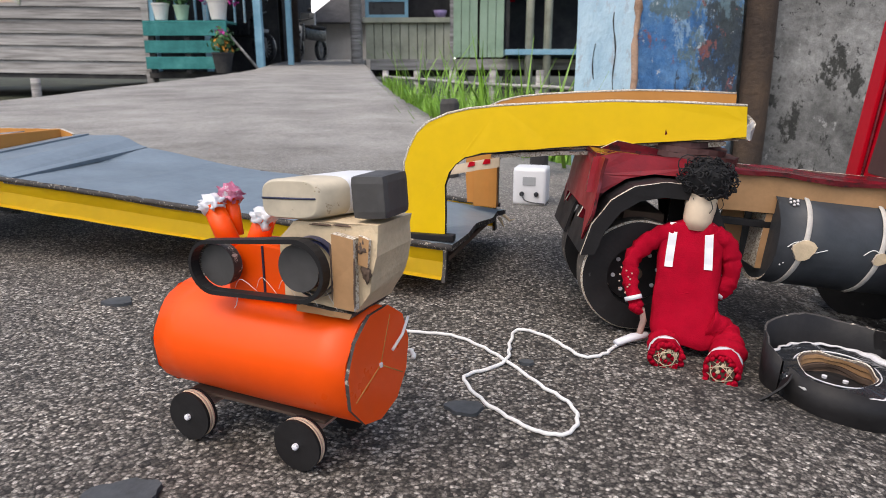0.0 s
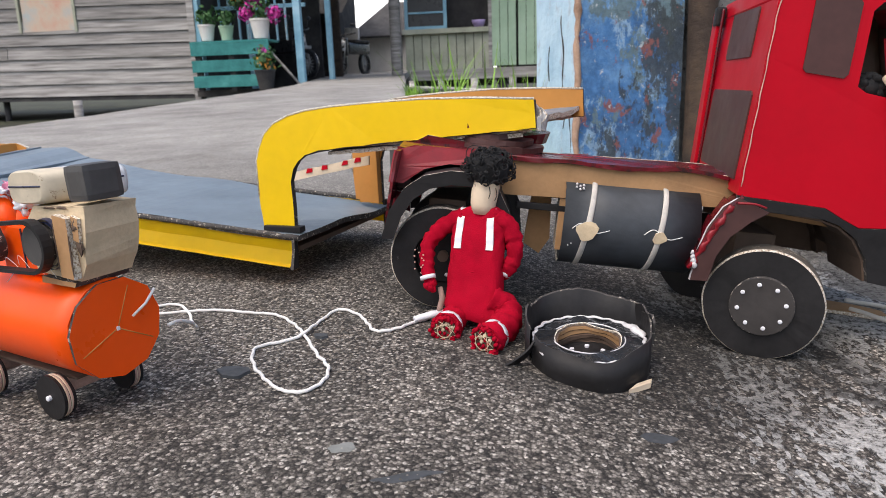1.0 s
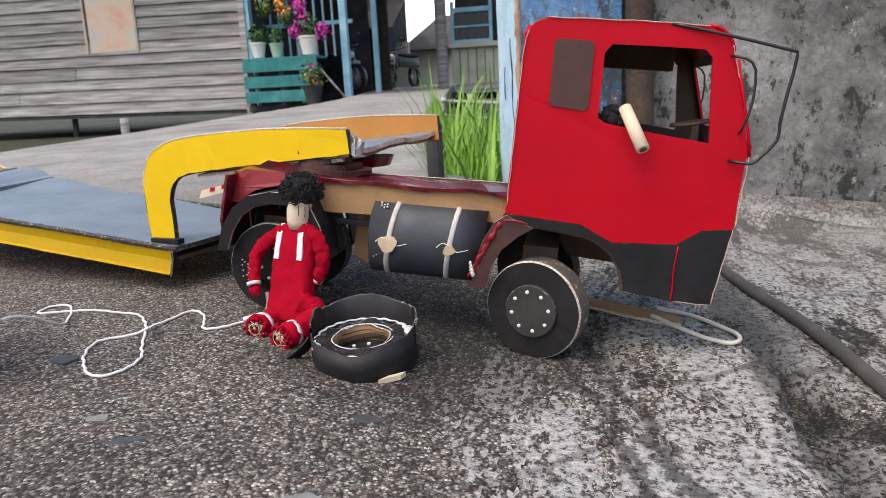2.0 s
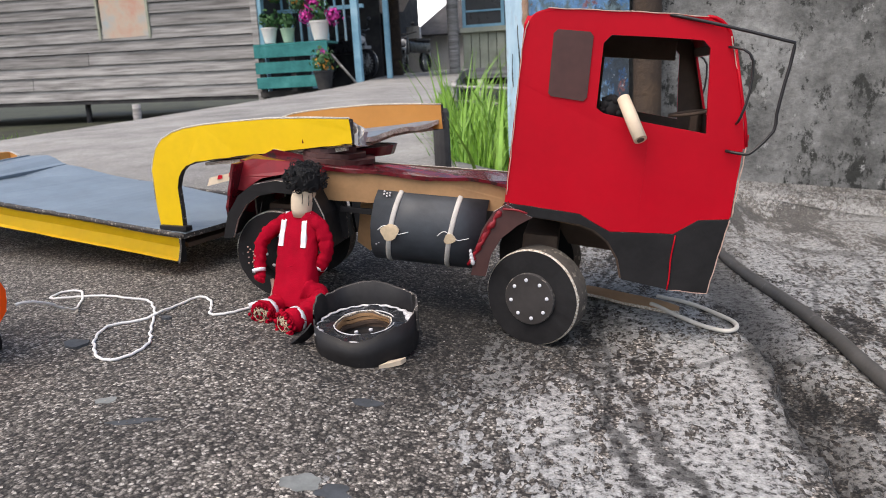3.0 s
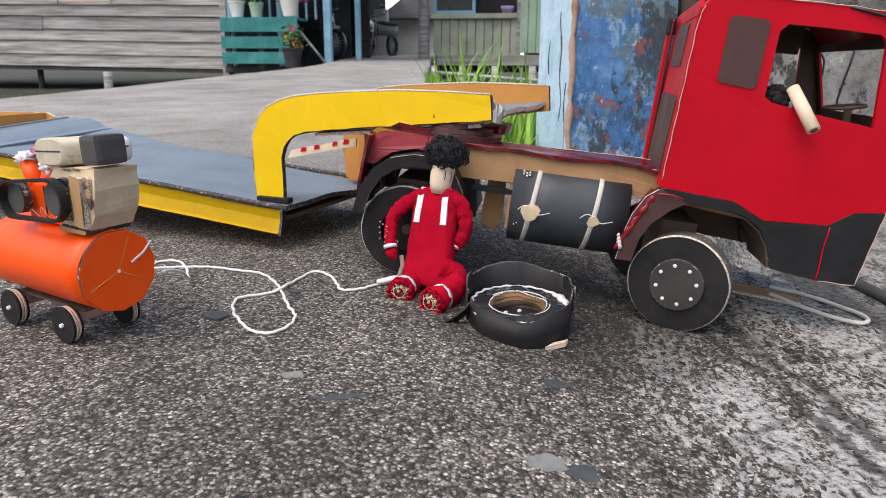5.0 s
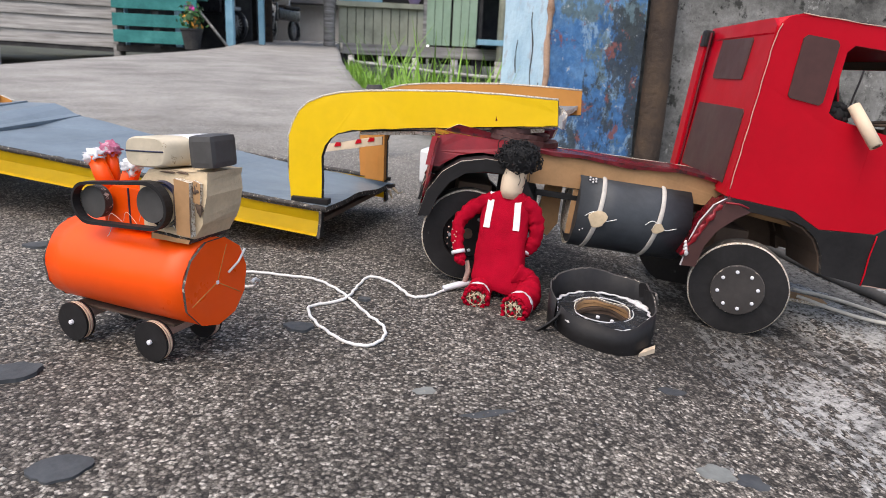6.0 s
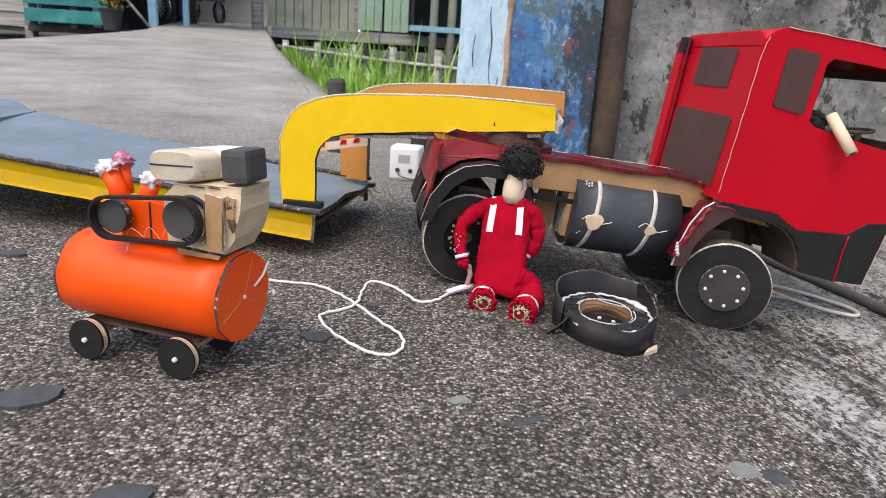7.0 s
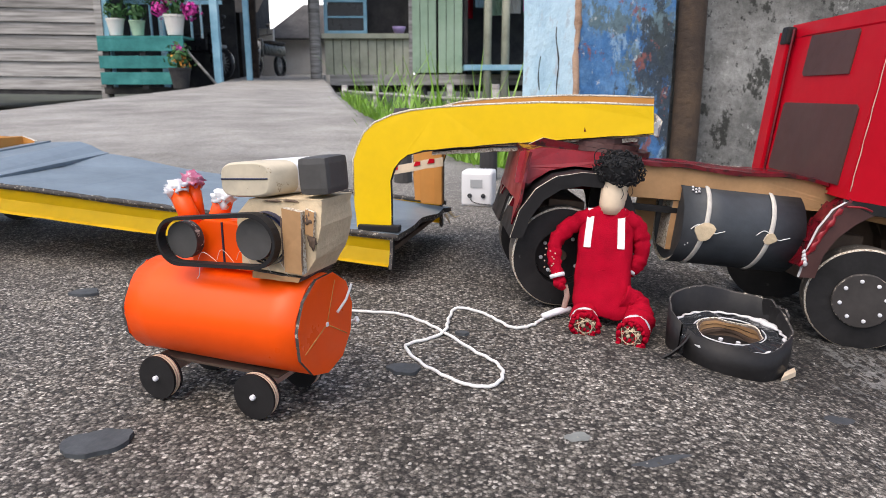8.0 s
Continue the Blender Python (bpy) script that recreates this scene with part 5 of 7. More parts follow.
box(bm, -0.0085, 0.0145, -0.019, 0.011, 0.1765, 0.2025, 0, 0.0048, Matrix.Translation((0.003, 0, 0.19)) @ Matrix.Rotation(radians(-4), 4, "Y") @ Matrix.Translation((-0.003, 0, -0.19)))
part("muffler", bm, CHARCOAL, comp, "black paper muffler box", False)
bm = bmesh.new()
for k in range(5):
    tube(bm, spline([(-0.10 + 0.018 * k, -0.020, 0.122 + 0.002 * k), (-0.09 + 0.017 * k, -0.024, 0.130 + 0.004 * math.sin(k)), (-0.075 + 0.014 * k, -0.021, 0.1185)], 4), 0.0002, 4)
tube(bm, spline([(-0.112, -0.005, 0.116), (-0.10, -0.020, 0.110), (-0.104, -0.024, 0.1045)], 4), 0.0003, 4)
part("loose_thread", bm, THREAD, comp, "loose glue threads")


# ---- air hose, spare wheel, small things ----
hose = [(0.038, 0.486), (0.028, 0.545), (-0.010, 0.62), (-0.058, 0.690), (-0.088, 0.690), (-0.085, 0.664), (-0.05, 0.672), (-0.014, 0.676), (0.030, 0.667), (0.062, 0.660), (0.092, 0.630), (0.112, 0.600), (0.136, 0.558), (0.154, 0.530), (0.158, 0.503), (0.147, 0.482), (0.128, 0.484), (0.110, 0.500), (0.086, 0.532), (0.074, 0.570), (0.096, 0.588), (0.112, 0.604), (0.116, 0.640), (0.126, 0.676), (0.150, 0.662), (0.164, 0.640), (0.180, 0.612), (0.200, 0.620), (0.212, 0.637), (0.228, 0.652)]
hp = spline([(x, y, 0) for x, y in hose], 6)
bm = bmesh.new()
pts = []
for i, p in enumerate(hp):
    lift = 0.055 * (1 - smooth01(0, 14, i)) + 0.003 * math.exp(-((i - 127) / 3.0) ** 2)
    pts.append((p.x + 0.0008 * math.sin(i * 1.7), p.y + 0.0008 * math.cos(i * 2.1), road_z(p.x, p.y) + 0.0018 + lift))
tube(bm, pts, 0.0016, 8)
tagged(part("air_hose", bm, THREAD, smooth=True), "thin white cord lying in loops on the concrete", "cord")
bm = bmesh.new()
z0 = road_z(0.225, 0.65)
tube(bm, [(0.214, 0.640, z0 + 0.005), (0.232, 0.650, z0 + 0.007), (0.246, 0.654, z0 + 0.008)], [0.0035, 0.0048, 0.0040], 8, squash=0.8)
tube(bm, [(0.238, 0.652, z0 + 0.008), (0.242, 0.655, z0 + 0.022), (0.240, 0.656, z0 + 0.034)], [0.0030, 0.0032, 0.0024], 8, 1)
tagged(part("air_gun", bm, [TAPE, PINK], smooth=True), "tiny paper air gun at the cord's end", "toy tool")

spare = thing("spare_wheel", pose(0.381, 0.577, road_z(0.381, 0.565) - 0.001, 4, 0.5, 10), "loose black cardboard wheel lying flat with peeling tread", "toy wheel")
bm = bmesh.new()
n = 72
rings = []
for k in range(n + 1):
    a = radians(-168 + 352 * k / n)
    r = 0.0550 * (1 + 0.030 * math.sin(3 * a + 0.6) + 0.012 * math.sin(7 * a) + 0.05 * math.exp(-((a - 2.1) / 0.25) ** 2))
    h = 0.0420 + 0.0095 * math.sin(a + 0.1) + 0.0020 * math.sin(5 * a) + 0.0012 * noise.noise(Vector((k * 0.8, 0, 0)))
    if 9 < math.degrees(a) % 360 < 24:
        h -= 0.007
    if 148 < math.degrees(a) % 360 < 160:
        h += 0.004
    lean = 1.0 + 0.05 * max(0.0, math.sin(a))
    rings.append([bm.verts.new((r * s * math.cos(a), r * s * math.sin(a), z)) for s, z in ((1.0, 0.0), (1.015, h * 0.4), (1.0 * lean, h), (0.972 * lean, h - 0.0008), (0.955, 0.020), (0.95, 0.004))])
for a, b in zip(rings, rings[1:]):
    for k in range(5):
        f = bm.faces.new((a[k], b[k], b[k + 1], a[k + 1]))
        f.smooth, f.material_index = k != 2, 1 if k == 2 else 0
part("tread_band", bm, [BLACK, BLACKEDGE], spare, "black paper tread band with torn rim")
for a0, rr_, hh in ((0.10, 0.0565, 0.040), (0.42, 0.0570, 0.043)):
    bm = bmesh.new()
    sheet(bm, [[(-0.012, -0.022), (0.011, -0.020), (0.012, 0.002), (-0.006, 0.006), (-0.013, 0.001)]], 0.0022, lambda u, v, w: ((rr_ + 0.0016 - w) * math.cos(a0 + u / rr_), (rr_ + 0.0016 - w) * math.sin(a0 + u / rr_), hh + v), 0.0007, 0.006)
    part("tread_patch", bm, [BLACK, BLACKEDGE, BLACK], spare, "torn black patch glued on the band")
bm = bmesh.new()
st = spline([(-0.052, -0.012, 0.028), (-0.060, -0.016, 0.020), (-0.078, -0.014, 0.008), (-0.096, -0.006, 0.004)], 4)
for p, q in zip(st, st[1:]):
    w0, w1 = 0.012 * (1 - smooth01(-0.05, -0.1, p.x)) + 0.002, 0.012 * (1 - smooth01(-0.05, -0.1, q.x)) + 0.002
    quads(bm, [p + Vector((0, -w0 * 0.4, w0 * 0.5)), q + Vector((0, -w1 * 0.4, w1 * 0.5)), q - Vector((0, -w1 * 0.4, w1 * 0.5)), p - Vector((0, -w0 * 0.4, w0 * 0.5))])
bmesh.ops.remove_doubles(bm, verts=bm.verts, dist=0.0003)
bmesh.ops.solidify(bm, geom=bm.faces, thickness=0.0015)
part("loose_strip", bm, BLACK, spare, "loose end of the tread strip")
bm = bmesh.new()
hole = [(0.0275, 0.008)]
for i in range(4):
    hole += [(0.0290 - 0.0012 * (i % 2), 0.0085 + 0.0042 * i), (0.0290 - 0.0012 * (i % 2), 0.0118 + 0.0042 * i), (0.0302, 0.0121 + 0.0042 * i)]
hole += [(0.0296, 0.0262), (0.0306, 0.0268), (0.049, 0.0258), (0.0522, 0.0240), (0.051, 0.008)]
lathe(bm, hole, (0, 0, 1), (0, 0, 0), 72, [3 if i % 3 == 2 or i < 5 else 4 for i in range(12)] + [1, 1, 0, 0, 0], 0.0034)
part("sidewall", bm, [GLOSSBLACK, EDGE, TREAD, INSIDE, KRAFT], spare, "black card sidewall with raw corrugated hole")
bm = bmesh.new()
lathe(bm, [(0, 0.0), (0.052, 0.0), (0.052, 0.006), (0.024, 0.010), (0, 0.010)], (0, 0, 1), (0, 0, 0), 40, None, 0.0006)
hub = part("hub", bm, BLACK, spare)
for k in range(6):
    a = 2 * math.pi * k / 6 + 0.3
    bm = bmesh.new()
    lathe(bm, [(0.0022, 0.010), (0.0022, 0.012), (0, 0.0122)], (0, 0, 1), (0.016 * math.cos(a), 0.016 * math.sin(a), 0), 8)
    part("bolt", bm, TAPE, hub, "white bolt head" if k == 0 else "")
bm = bmesh.new()
gp, gr = [], []
for i in range(110):
    a = 2 * math.pi * i / 110
    k = noise.noise(Vector((3 * math.cos(a), 3 * math.sin(a), 2)))
    big = 1.0 + 1.6 * math.exp(-((a - 0.25) / 0.35) ** 2) + 1.0 * math.exp(-((a - 3.6) / 0.3) ** 2)
    gp.append(((0.0490 + 0.0012 * math.sin(i * 1.3)) * math.cos(a), (0.0490 + 0.0012 * math.sin(i * 1.3)) * math.sin(a), 0.0262))
    gr.append(max(0.0006, (0.0017 + 0.0016 * k) * big))
tube(bm, gp, gr, 7, 0, 0.6, closed=True)
tube(bm, [(0.0322 * math.cos(q * 0.2244), 0.0322 * math.sin(q * 0.2244), 0.0270) for q in range(28)], 0.0007, 5, 0, closed=True)
part("glue_bead", bm, GLUE, spare, "shiny dried white glue bead")
bm = bmesh.new()
sheet(bm, [[(0.020, -0.055), (0.042, -0.046), (0.046, -0.038), (0.030, -0.046)]], 0.005, lambda u, v, w: (u, v, -0.001 + w), 0.0008)
part("torn_liner", bm, [CREAM, CREAM, CREAM], spare, "torn cream card under the wheel")

spk = thing("white_charger", pose(0.198, 1.335, road_z(0.2, 1.335), 0, 0, -14), "small white plastic cube with a thin dark cable", "charger")
bm = bmesh.new()
box(bm, -0.031, 0.031, -0.03, 0.03, 0.0, 0.070, 0, 0.007)
part("body", bm, WHITE, spk, "white plastic body", True)
bm = bmesh.new()
box(bm, -0.012, 0.012, -0.0312, -0.029, 0.038, 0.054, 0, 0.0006)
part("label", bm, GREY, spk, "grey label")
for x in (-0.013, 0.014):
    bm = bmesh.new()
    lathe(bm, [(0.0045, -0.001), (0.0045, 0.003), (0, 0.004)], (0, -1, 0), (x, -0.030, 0.022), 12)
    part("socket", bm, DARKMETAL, spk, "dark socket")
bm = bmesh.new()
tube(bm, spline([(-0.013, -0.034, 0.022), (-0.006, -0.040, 0.012), (0.010, -0.042, 0.008), (0.030, -0.038, 0.006)], 5), 0.0012, 6)
part("cable", bm, DARKMETAL, spk, "dark thin cable")


def flake(x, y, rx, ry, mat, label, rot=0.0, h=0.004):
    bm = bmesh.new()
    pl = []
    for k in range(26):
        a = 2 * math.pi * k / 26
        r = 1 + 0.45 * noise.noise(Vector((math.cos(a) * 1.6 + x * 50, math.sin(a) * 1.6, y * 50)))
        u, v = rx * r * math.cos(a), ry * r * math.sin(a)
        pl.append((x + u * math.cos(rot) - v * math.sin(rot), y + u * math.sin(rot) + v * math.cos(rot)))
    sheet(bm, [pl], h, lambda u, v, w: (u, v, road_z(u, v) + w - 0.0012), 0.0006, 0.02)
    tagged(part("stone_flake", bm, [mat, mat, mat]), label, "stone", group="flat stone flakes")


flake(-0.136, 0.402, 0.020, 0.021, SLATE, "flat dark slate flake lying on concrete", 0.2, 0.005)
flake(0.073, 0.517, 0.014, 0.010, SLATE, "small dark slate flake lying on concrete")
flake(0.128, 0.600, 0.006, 0.005, SLATE, "tiny dark stone beside the white cord")
flake(0.412, 0.328, 0.014, 0.011, PALE, "pale grey cement flake set in the concrete", 0.3, 0.0016)
flake(0.438, 0.324, 0.012, 0.009, SLATE, "grey cement flake set in the concrete", 0.0, 0.0015)
flake(0.420, 0.455, 0.012, 0.007, SLATE, "small grey flake set in the concrete", 0.0, 0.0018)
flake(-0.31, 0.75, 0.016, 0.012, SLATE, "dark stone lying under the trailer's side")
flake(-0.024, 0.272, 0.018, 0.014, SLATE, "dark slate flake set in the concrete", 0.4, 0.003)
flake(0.249, 0.369, 0.021, 0.0045, SLATE, "thin black tar streak on the concrete", 0.35, 0.0016)
flake(0.200, 0.400, 0.010, 0.006, PALE, "pale worn spot in the concrete", 0.1, 0.0015)


# ---- mechanic doll ----
def mechanic():
    """Kneeling back view: body, arms and head are turned together; the shins lie towards the lane with frayed ends."""
    bm = bmesh.new()
    c0 = Vector((0.279, 0.652, 0))
    yaw = Matrix.Translation(c0) @ Matrix.Rotation(radians(-18), 4, "Z") @ Matrix.Translation(-c0)
    # torso: flat back, square shoulders, loose hem over the heels
    prof = [(0.280, 0.638, 0.019, 0.0255, 0.0150), (0.279, 0.640, 0.029, 0.0292, 0.0160), (0.278, 0.645, 0.046, 0.0290, 0.0145), (0.278, 0.650, 0.066, 0.0280, 0.0124), (0.2785, 0.655, 0.088, 0.0278, 0.0112), (0.279, 0.660, 0.106, 0.0285, 0.0108), (0.279, 0.663, 0.117, 0.0280, 0.0100), (0.280, 0.664, 0.1235, 0.0205, 0.0090), (0.282, 0.665, 0.128, 0.0105, 0.0080)]
    seg, rings = 40, []
    for p, q in zip(spline([a[:3] for a in prof], 5), spline([(a[3], a[4], 0) for a in prof], 5)):
        ring = []
        for k in range(seg):
            t = 2 * math.pi * k / seg
            v = Vector((p.x + q.x * math.copysign(abs(math.cos(t)) ** 0.55, math.cos(t)), p.y + q.y * math.copysign(abs(math.sin(t)) ** 0.7, math.sin(t)), p.z))
            low = 1 - smooth01(0.03, 0.085, v.z)
            fold = 0.0012 * noise.noise(Vector((v.x * 160, 0, v.z * 45))) + 0.0010 * low * math.sin(v.x * 420 + 3 * math.sin(v.z * 90))
            v += Vector((0, fold, 0.004 * low * noise.noise(Vector((v.x * 90, v.y * 90, 4)))))
            ring.append(bm.verts.new(wob(v, 0.0012, 140)))
        rings.append(ring)
    for a, b in zip(rings, rings[1:]):
        for k in range(seg):
            bm.faces.new((a[k], a[(k + 1) % seg], b[(k + 1) % seg], b[k])).smooth = True
    bm.faces.new(rings[0])
    bm.faces.new(rings[-1])

    def sleeve(pts, r0, r1, mi=0):
        q = spline(pts, 6)
        n, first = len(q), len(bm.verts)
        tube(bm, q, [(r0 + (r1 - r0) * i / (n - 1)) * (1 + 0.12 * noise.noise(Vector((i * 0.9, r0 * 900, 0))) + 0.06 * math.sin(i * 1.9)) for i in range(n)], 18, mi)
        bm.verts.ensure_lookup_table()
        for v in bm.verts[first:]:
            v.co = wob(wob(v.co, 0.0022, 120), 0.0010, 330)

    # arms bent down to the wheel
    sleeve([(0.262, 0.662, 0.116), (0.248, 0.660, 0.110), (0.2335, 0.653, 0.098), (0.2275, 0.646, 0.086), (0.2295, 0.639, 0.070), (0.2340, 0.632, 0.058)], 0.0094, 0.0064)
    sleeve([(0.297, 0.662, 0.116), (0.308, 0.662, 0.108), (0.3145, 0.662, 0.094), (0.3150, 0.660, 0.080), (0.3105, 0.658, 0.068), (0.3055, 0.659, 0.062)], 0.0094, 0.0066)
    for c, d, r in (((0.2330, 0.632, 0.0580), (0.35, -0.3, -1), 0.0080), ((0.3062, 0.659, 0.063), (-0.6, 0.1, -0.7), 0.0075)):
        d = Vector(d).normalized()
        tube(bm, [Vector(c) - d * 0.0020, Vector(c) + d * 0.0020], r, 14, 2)
        for k in range(5):
            lump(bm, Vector(c) + d * (0.004 + 0.0022 * k) + Vector((0.0022 * math.sin(k * 2.1), 0.0016 * math.cos(k * 1.4), 0)), 0.0058 - 0.0005 * k, 0, 0.5, 2, 420, (1, 0.8, 1))
    for k in range(12):
        lump(bm, (0.2255 + 0.006 * math.sin(k * 2.2), 0.6305 + 0.0016 * math.cos(k), 0.062 + 0.0022 * k), 0.0010, 5, 0.6, 1, 900)
    # white stripes sewn on the back
    for x in (0.2610, 0.2950):
        q = []
        for i in range(9):
            z = 0.1255 - 0.038 * i / 8
            yb = 0.6440 + 0.30 * (z - 0.0875) + 0.006 * smooth01(0.114, 0.1265, z)
            q.append((x + (0.279 - x) * 0.10 * smooth01(0.085, 0.126, z), yb - 0.0010 + 0.0004 * math.sin(i * 2.0), z))
        for a, b in zip(q, q[1:]):
            quads(bm, [(a[0] - 0.0036, a[1], a[2]), (a[0] + 0.0036, a[1], a[2]), (b[0] + 0.0036, b[1], b[2]), (b[0] - 0.0036, b[1], b[2])], 2)
            for dx in (-0.0036, 0.0036):
                quads(bm, [(a[0] + dx, a[1], a[2]), (b[0] + dx, b[1], b[2]), (b[0] + dx, b[1] + 0.007, b[2]), (a[0] + dx, a[1] + 0.007, a[2])], 2)
    # a waist seam and loose threads
    tube(bm, [(0.2545 + 0.049 * i / 14, 0.6378 + 0.0030 * abs(i - 7) / 7 + 0.0006 * math.sin(i), 0.0655 + 0.0012 * math.sin(i * 0.9)) for i in range(15)], 0.0005, 4, 0)
    # neck and head of rolled cream paper, hatched with thin hair
    tube(bm, [(0.282, 0.664, 0.122), (0.2825, 0.663, 0.130), (0.284, 0.664, 0.140), (0.2855, 0.668, 0.152), (0.2870, 0.673, 0.164)], [0.0118, 0.0128, 0.0136, 0.0132, 0.0110], 18, 3)
    hc = Vector((0.2880, 0.6680, 0.1640))
    lump(bm, hc, 0.0196, 4, 0.22, 2, 120)
    rnd = random.Random(5)
    for k in range(260):
        zz, a = rnd.uniform(-0.62, 1), rnd.uniform(0, 6.283)
        s = math.sqrt(1 - zz * zz)
        p = hc + Vector((s * math.cos(a) * 1.10, s * math.sin(a), zz * 0.92)) * rnd.uniform(0.0190, 0.0238)
        n1 = Vector((rnd.gauss(0, 1), rnd.gauss(0, 1), rnd.gauss(0, 1))).normalized()
        n2 = n1.orthogonal().normalized()
        n3 = n1.cross(n2)
        r = rnd.uniform(0.0014, 0.0036)
        tube(bm, [p + r * (n2 * math.cos(5.2 * j / 6) + n3 * math.sin(5.2 * j / 6)) for j in range(7)], 0.0007, 4, 4)
    for q in ((0.277, 0.656, 0.150), (0.292, 0.655, 0.148), (0.297, 0.660, 0.146), (0.301, 0.663, 0.150)):
        tube(bm, spline([(q[0], q[1], q[2]), (q[0] + 0.002, q[1] - 0.003, q[2] - 0.006), (q[0] - 0.001, q[1] - 0.001, q[2] - 0.012)], 4), 0.0004, 4, 4)
    lc = Vector((0.270, 0.672, 0.178))
    tube(bm, [lc + 0.0085 * Vector((math.cos(0.57 * j), 0.2 * math.sin(0.57 * j), math.sin(0.57 * j))) for j in range(11)], 0.0005, 4, 4, closed=True)
    bmesh.ops.transform(bm, matrix=yaw, verts=bm.verts)
    # folded legs: knees under the body, short shins pointing back
    legs = (((0.2500, 0.6030, 0.0190), [(0.272, 0.640, 0.034), (0.262, 0.648, 0.024), (0.257, 0.636, 0.0205), (0.252, 0.616, 0.0195), (0.2500, 0.6045, 0.0190)], 0.0115, 0.0138), ((0.2885, 0.5790, 0.0165), [(0.292, 0.634, 0.040), (0.3075, 0.632, 0.030), (0.3080, 0.616, 0.0210), (0.2985, 0.596, 0.0175), (0.2890, 0.5805, 0.0165)], 0.0135, 0.0145))
    for c, pts, r0, r1 in legs:
        sleeve(pts, r0, r1)
        end = Vector(c)
        d = (Vector(pts[-1]) - Vector(pts[-2])).normalized()
        s = d.cross(Vector((0, 0, 1))).normalized()
        u = s.cross(d)
        mid = Vector(pts[-2]) * 0.8 + Vector(pts[-1]) * 0.2
        tube(bm, [mid - d * 0.0028, mid + d * 0.0028], r1 * 1.02, 16, 2)
        # dark disc painted as the cuff's shaded hollow, crumpled cloth and twine round it
        tube(bm, [end + d * 0.0012, end + d * 0.0018], r1 * 0.80, 14, 6)
        for k in range(30):
            a = 2 * math.pi * k / 30
            lump(bm, end + (s * math.cos(a) + u * math.sin(a)) * r1 * rnd.uniform(0.74, 1.02) + d * rnd.uniform(-0.002, 0.0045), rnd.uniform(0.0016, 0.0036), 0, 0.8, 1, 700)
        for k in range(12):
            a, r = k * 2.4, r1 * 0.62 * math.sqrt((k + 0.5) / 12)
            lump(bm, end + (s * math.cos(a) + u * math.sin(a)) * r + d * 0.002, 0.0022, 0 if k % 3 else 1, 0.8, 1, 800)
        for k in range(9):
            a = k * 0.9
            tube(bm, spline([end + (s * math.cos(a) + u * math.sin(a)) * r1 * 0.8 + d * 0.002, end + (s * math.cos(a + 1.2) + u * math.sin(a + 1.2)) * r1 * 0.45 + d * 0.0055, end + (s * math.cos(a + 2.5) + u * math.sin(a + 2.5)) * r1 * 0.75 + d * 0.0028], 4), 0.00035, 4, 1)
    ob = part("mechanic_doll", bm, [CLOTH, TWINE, TAPE, CREAM, HAIR, PINK, INSIDE])
    tagged(ob, "kneeling doll in red cloth overalls with white stripes", "doll")


mechanic()


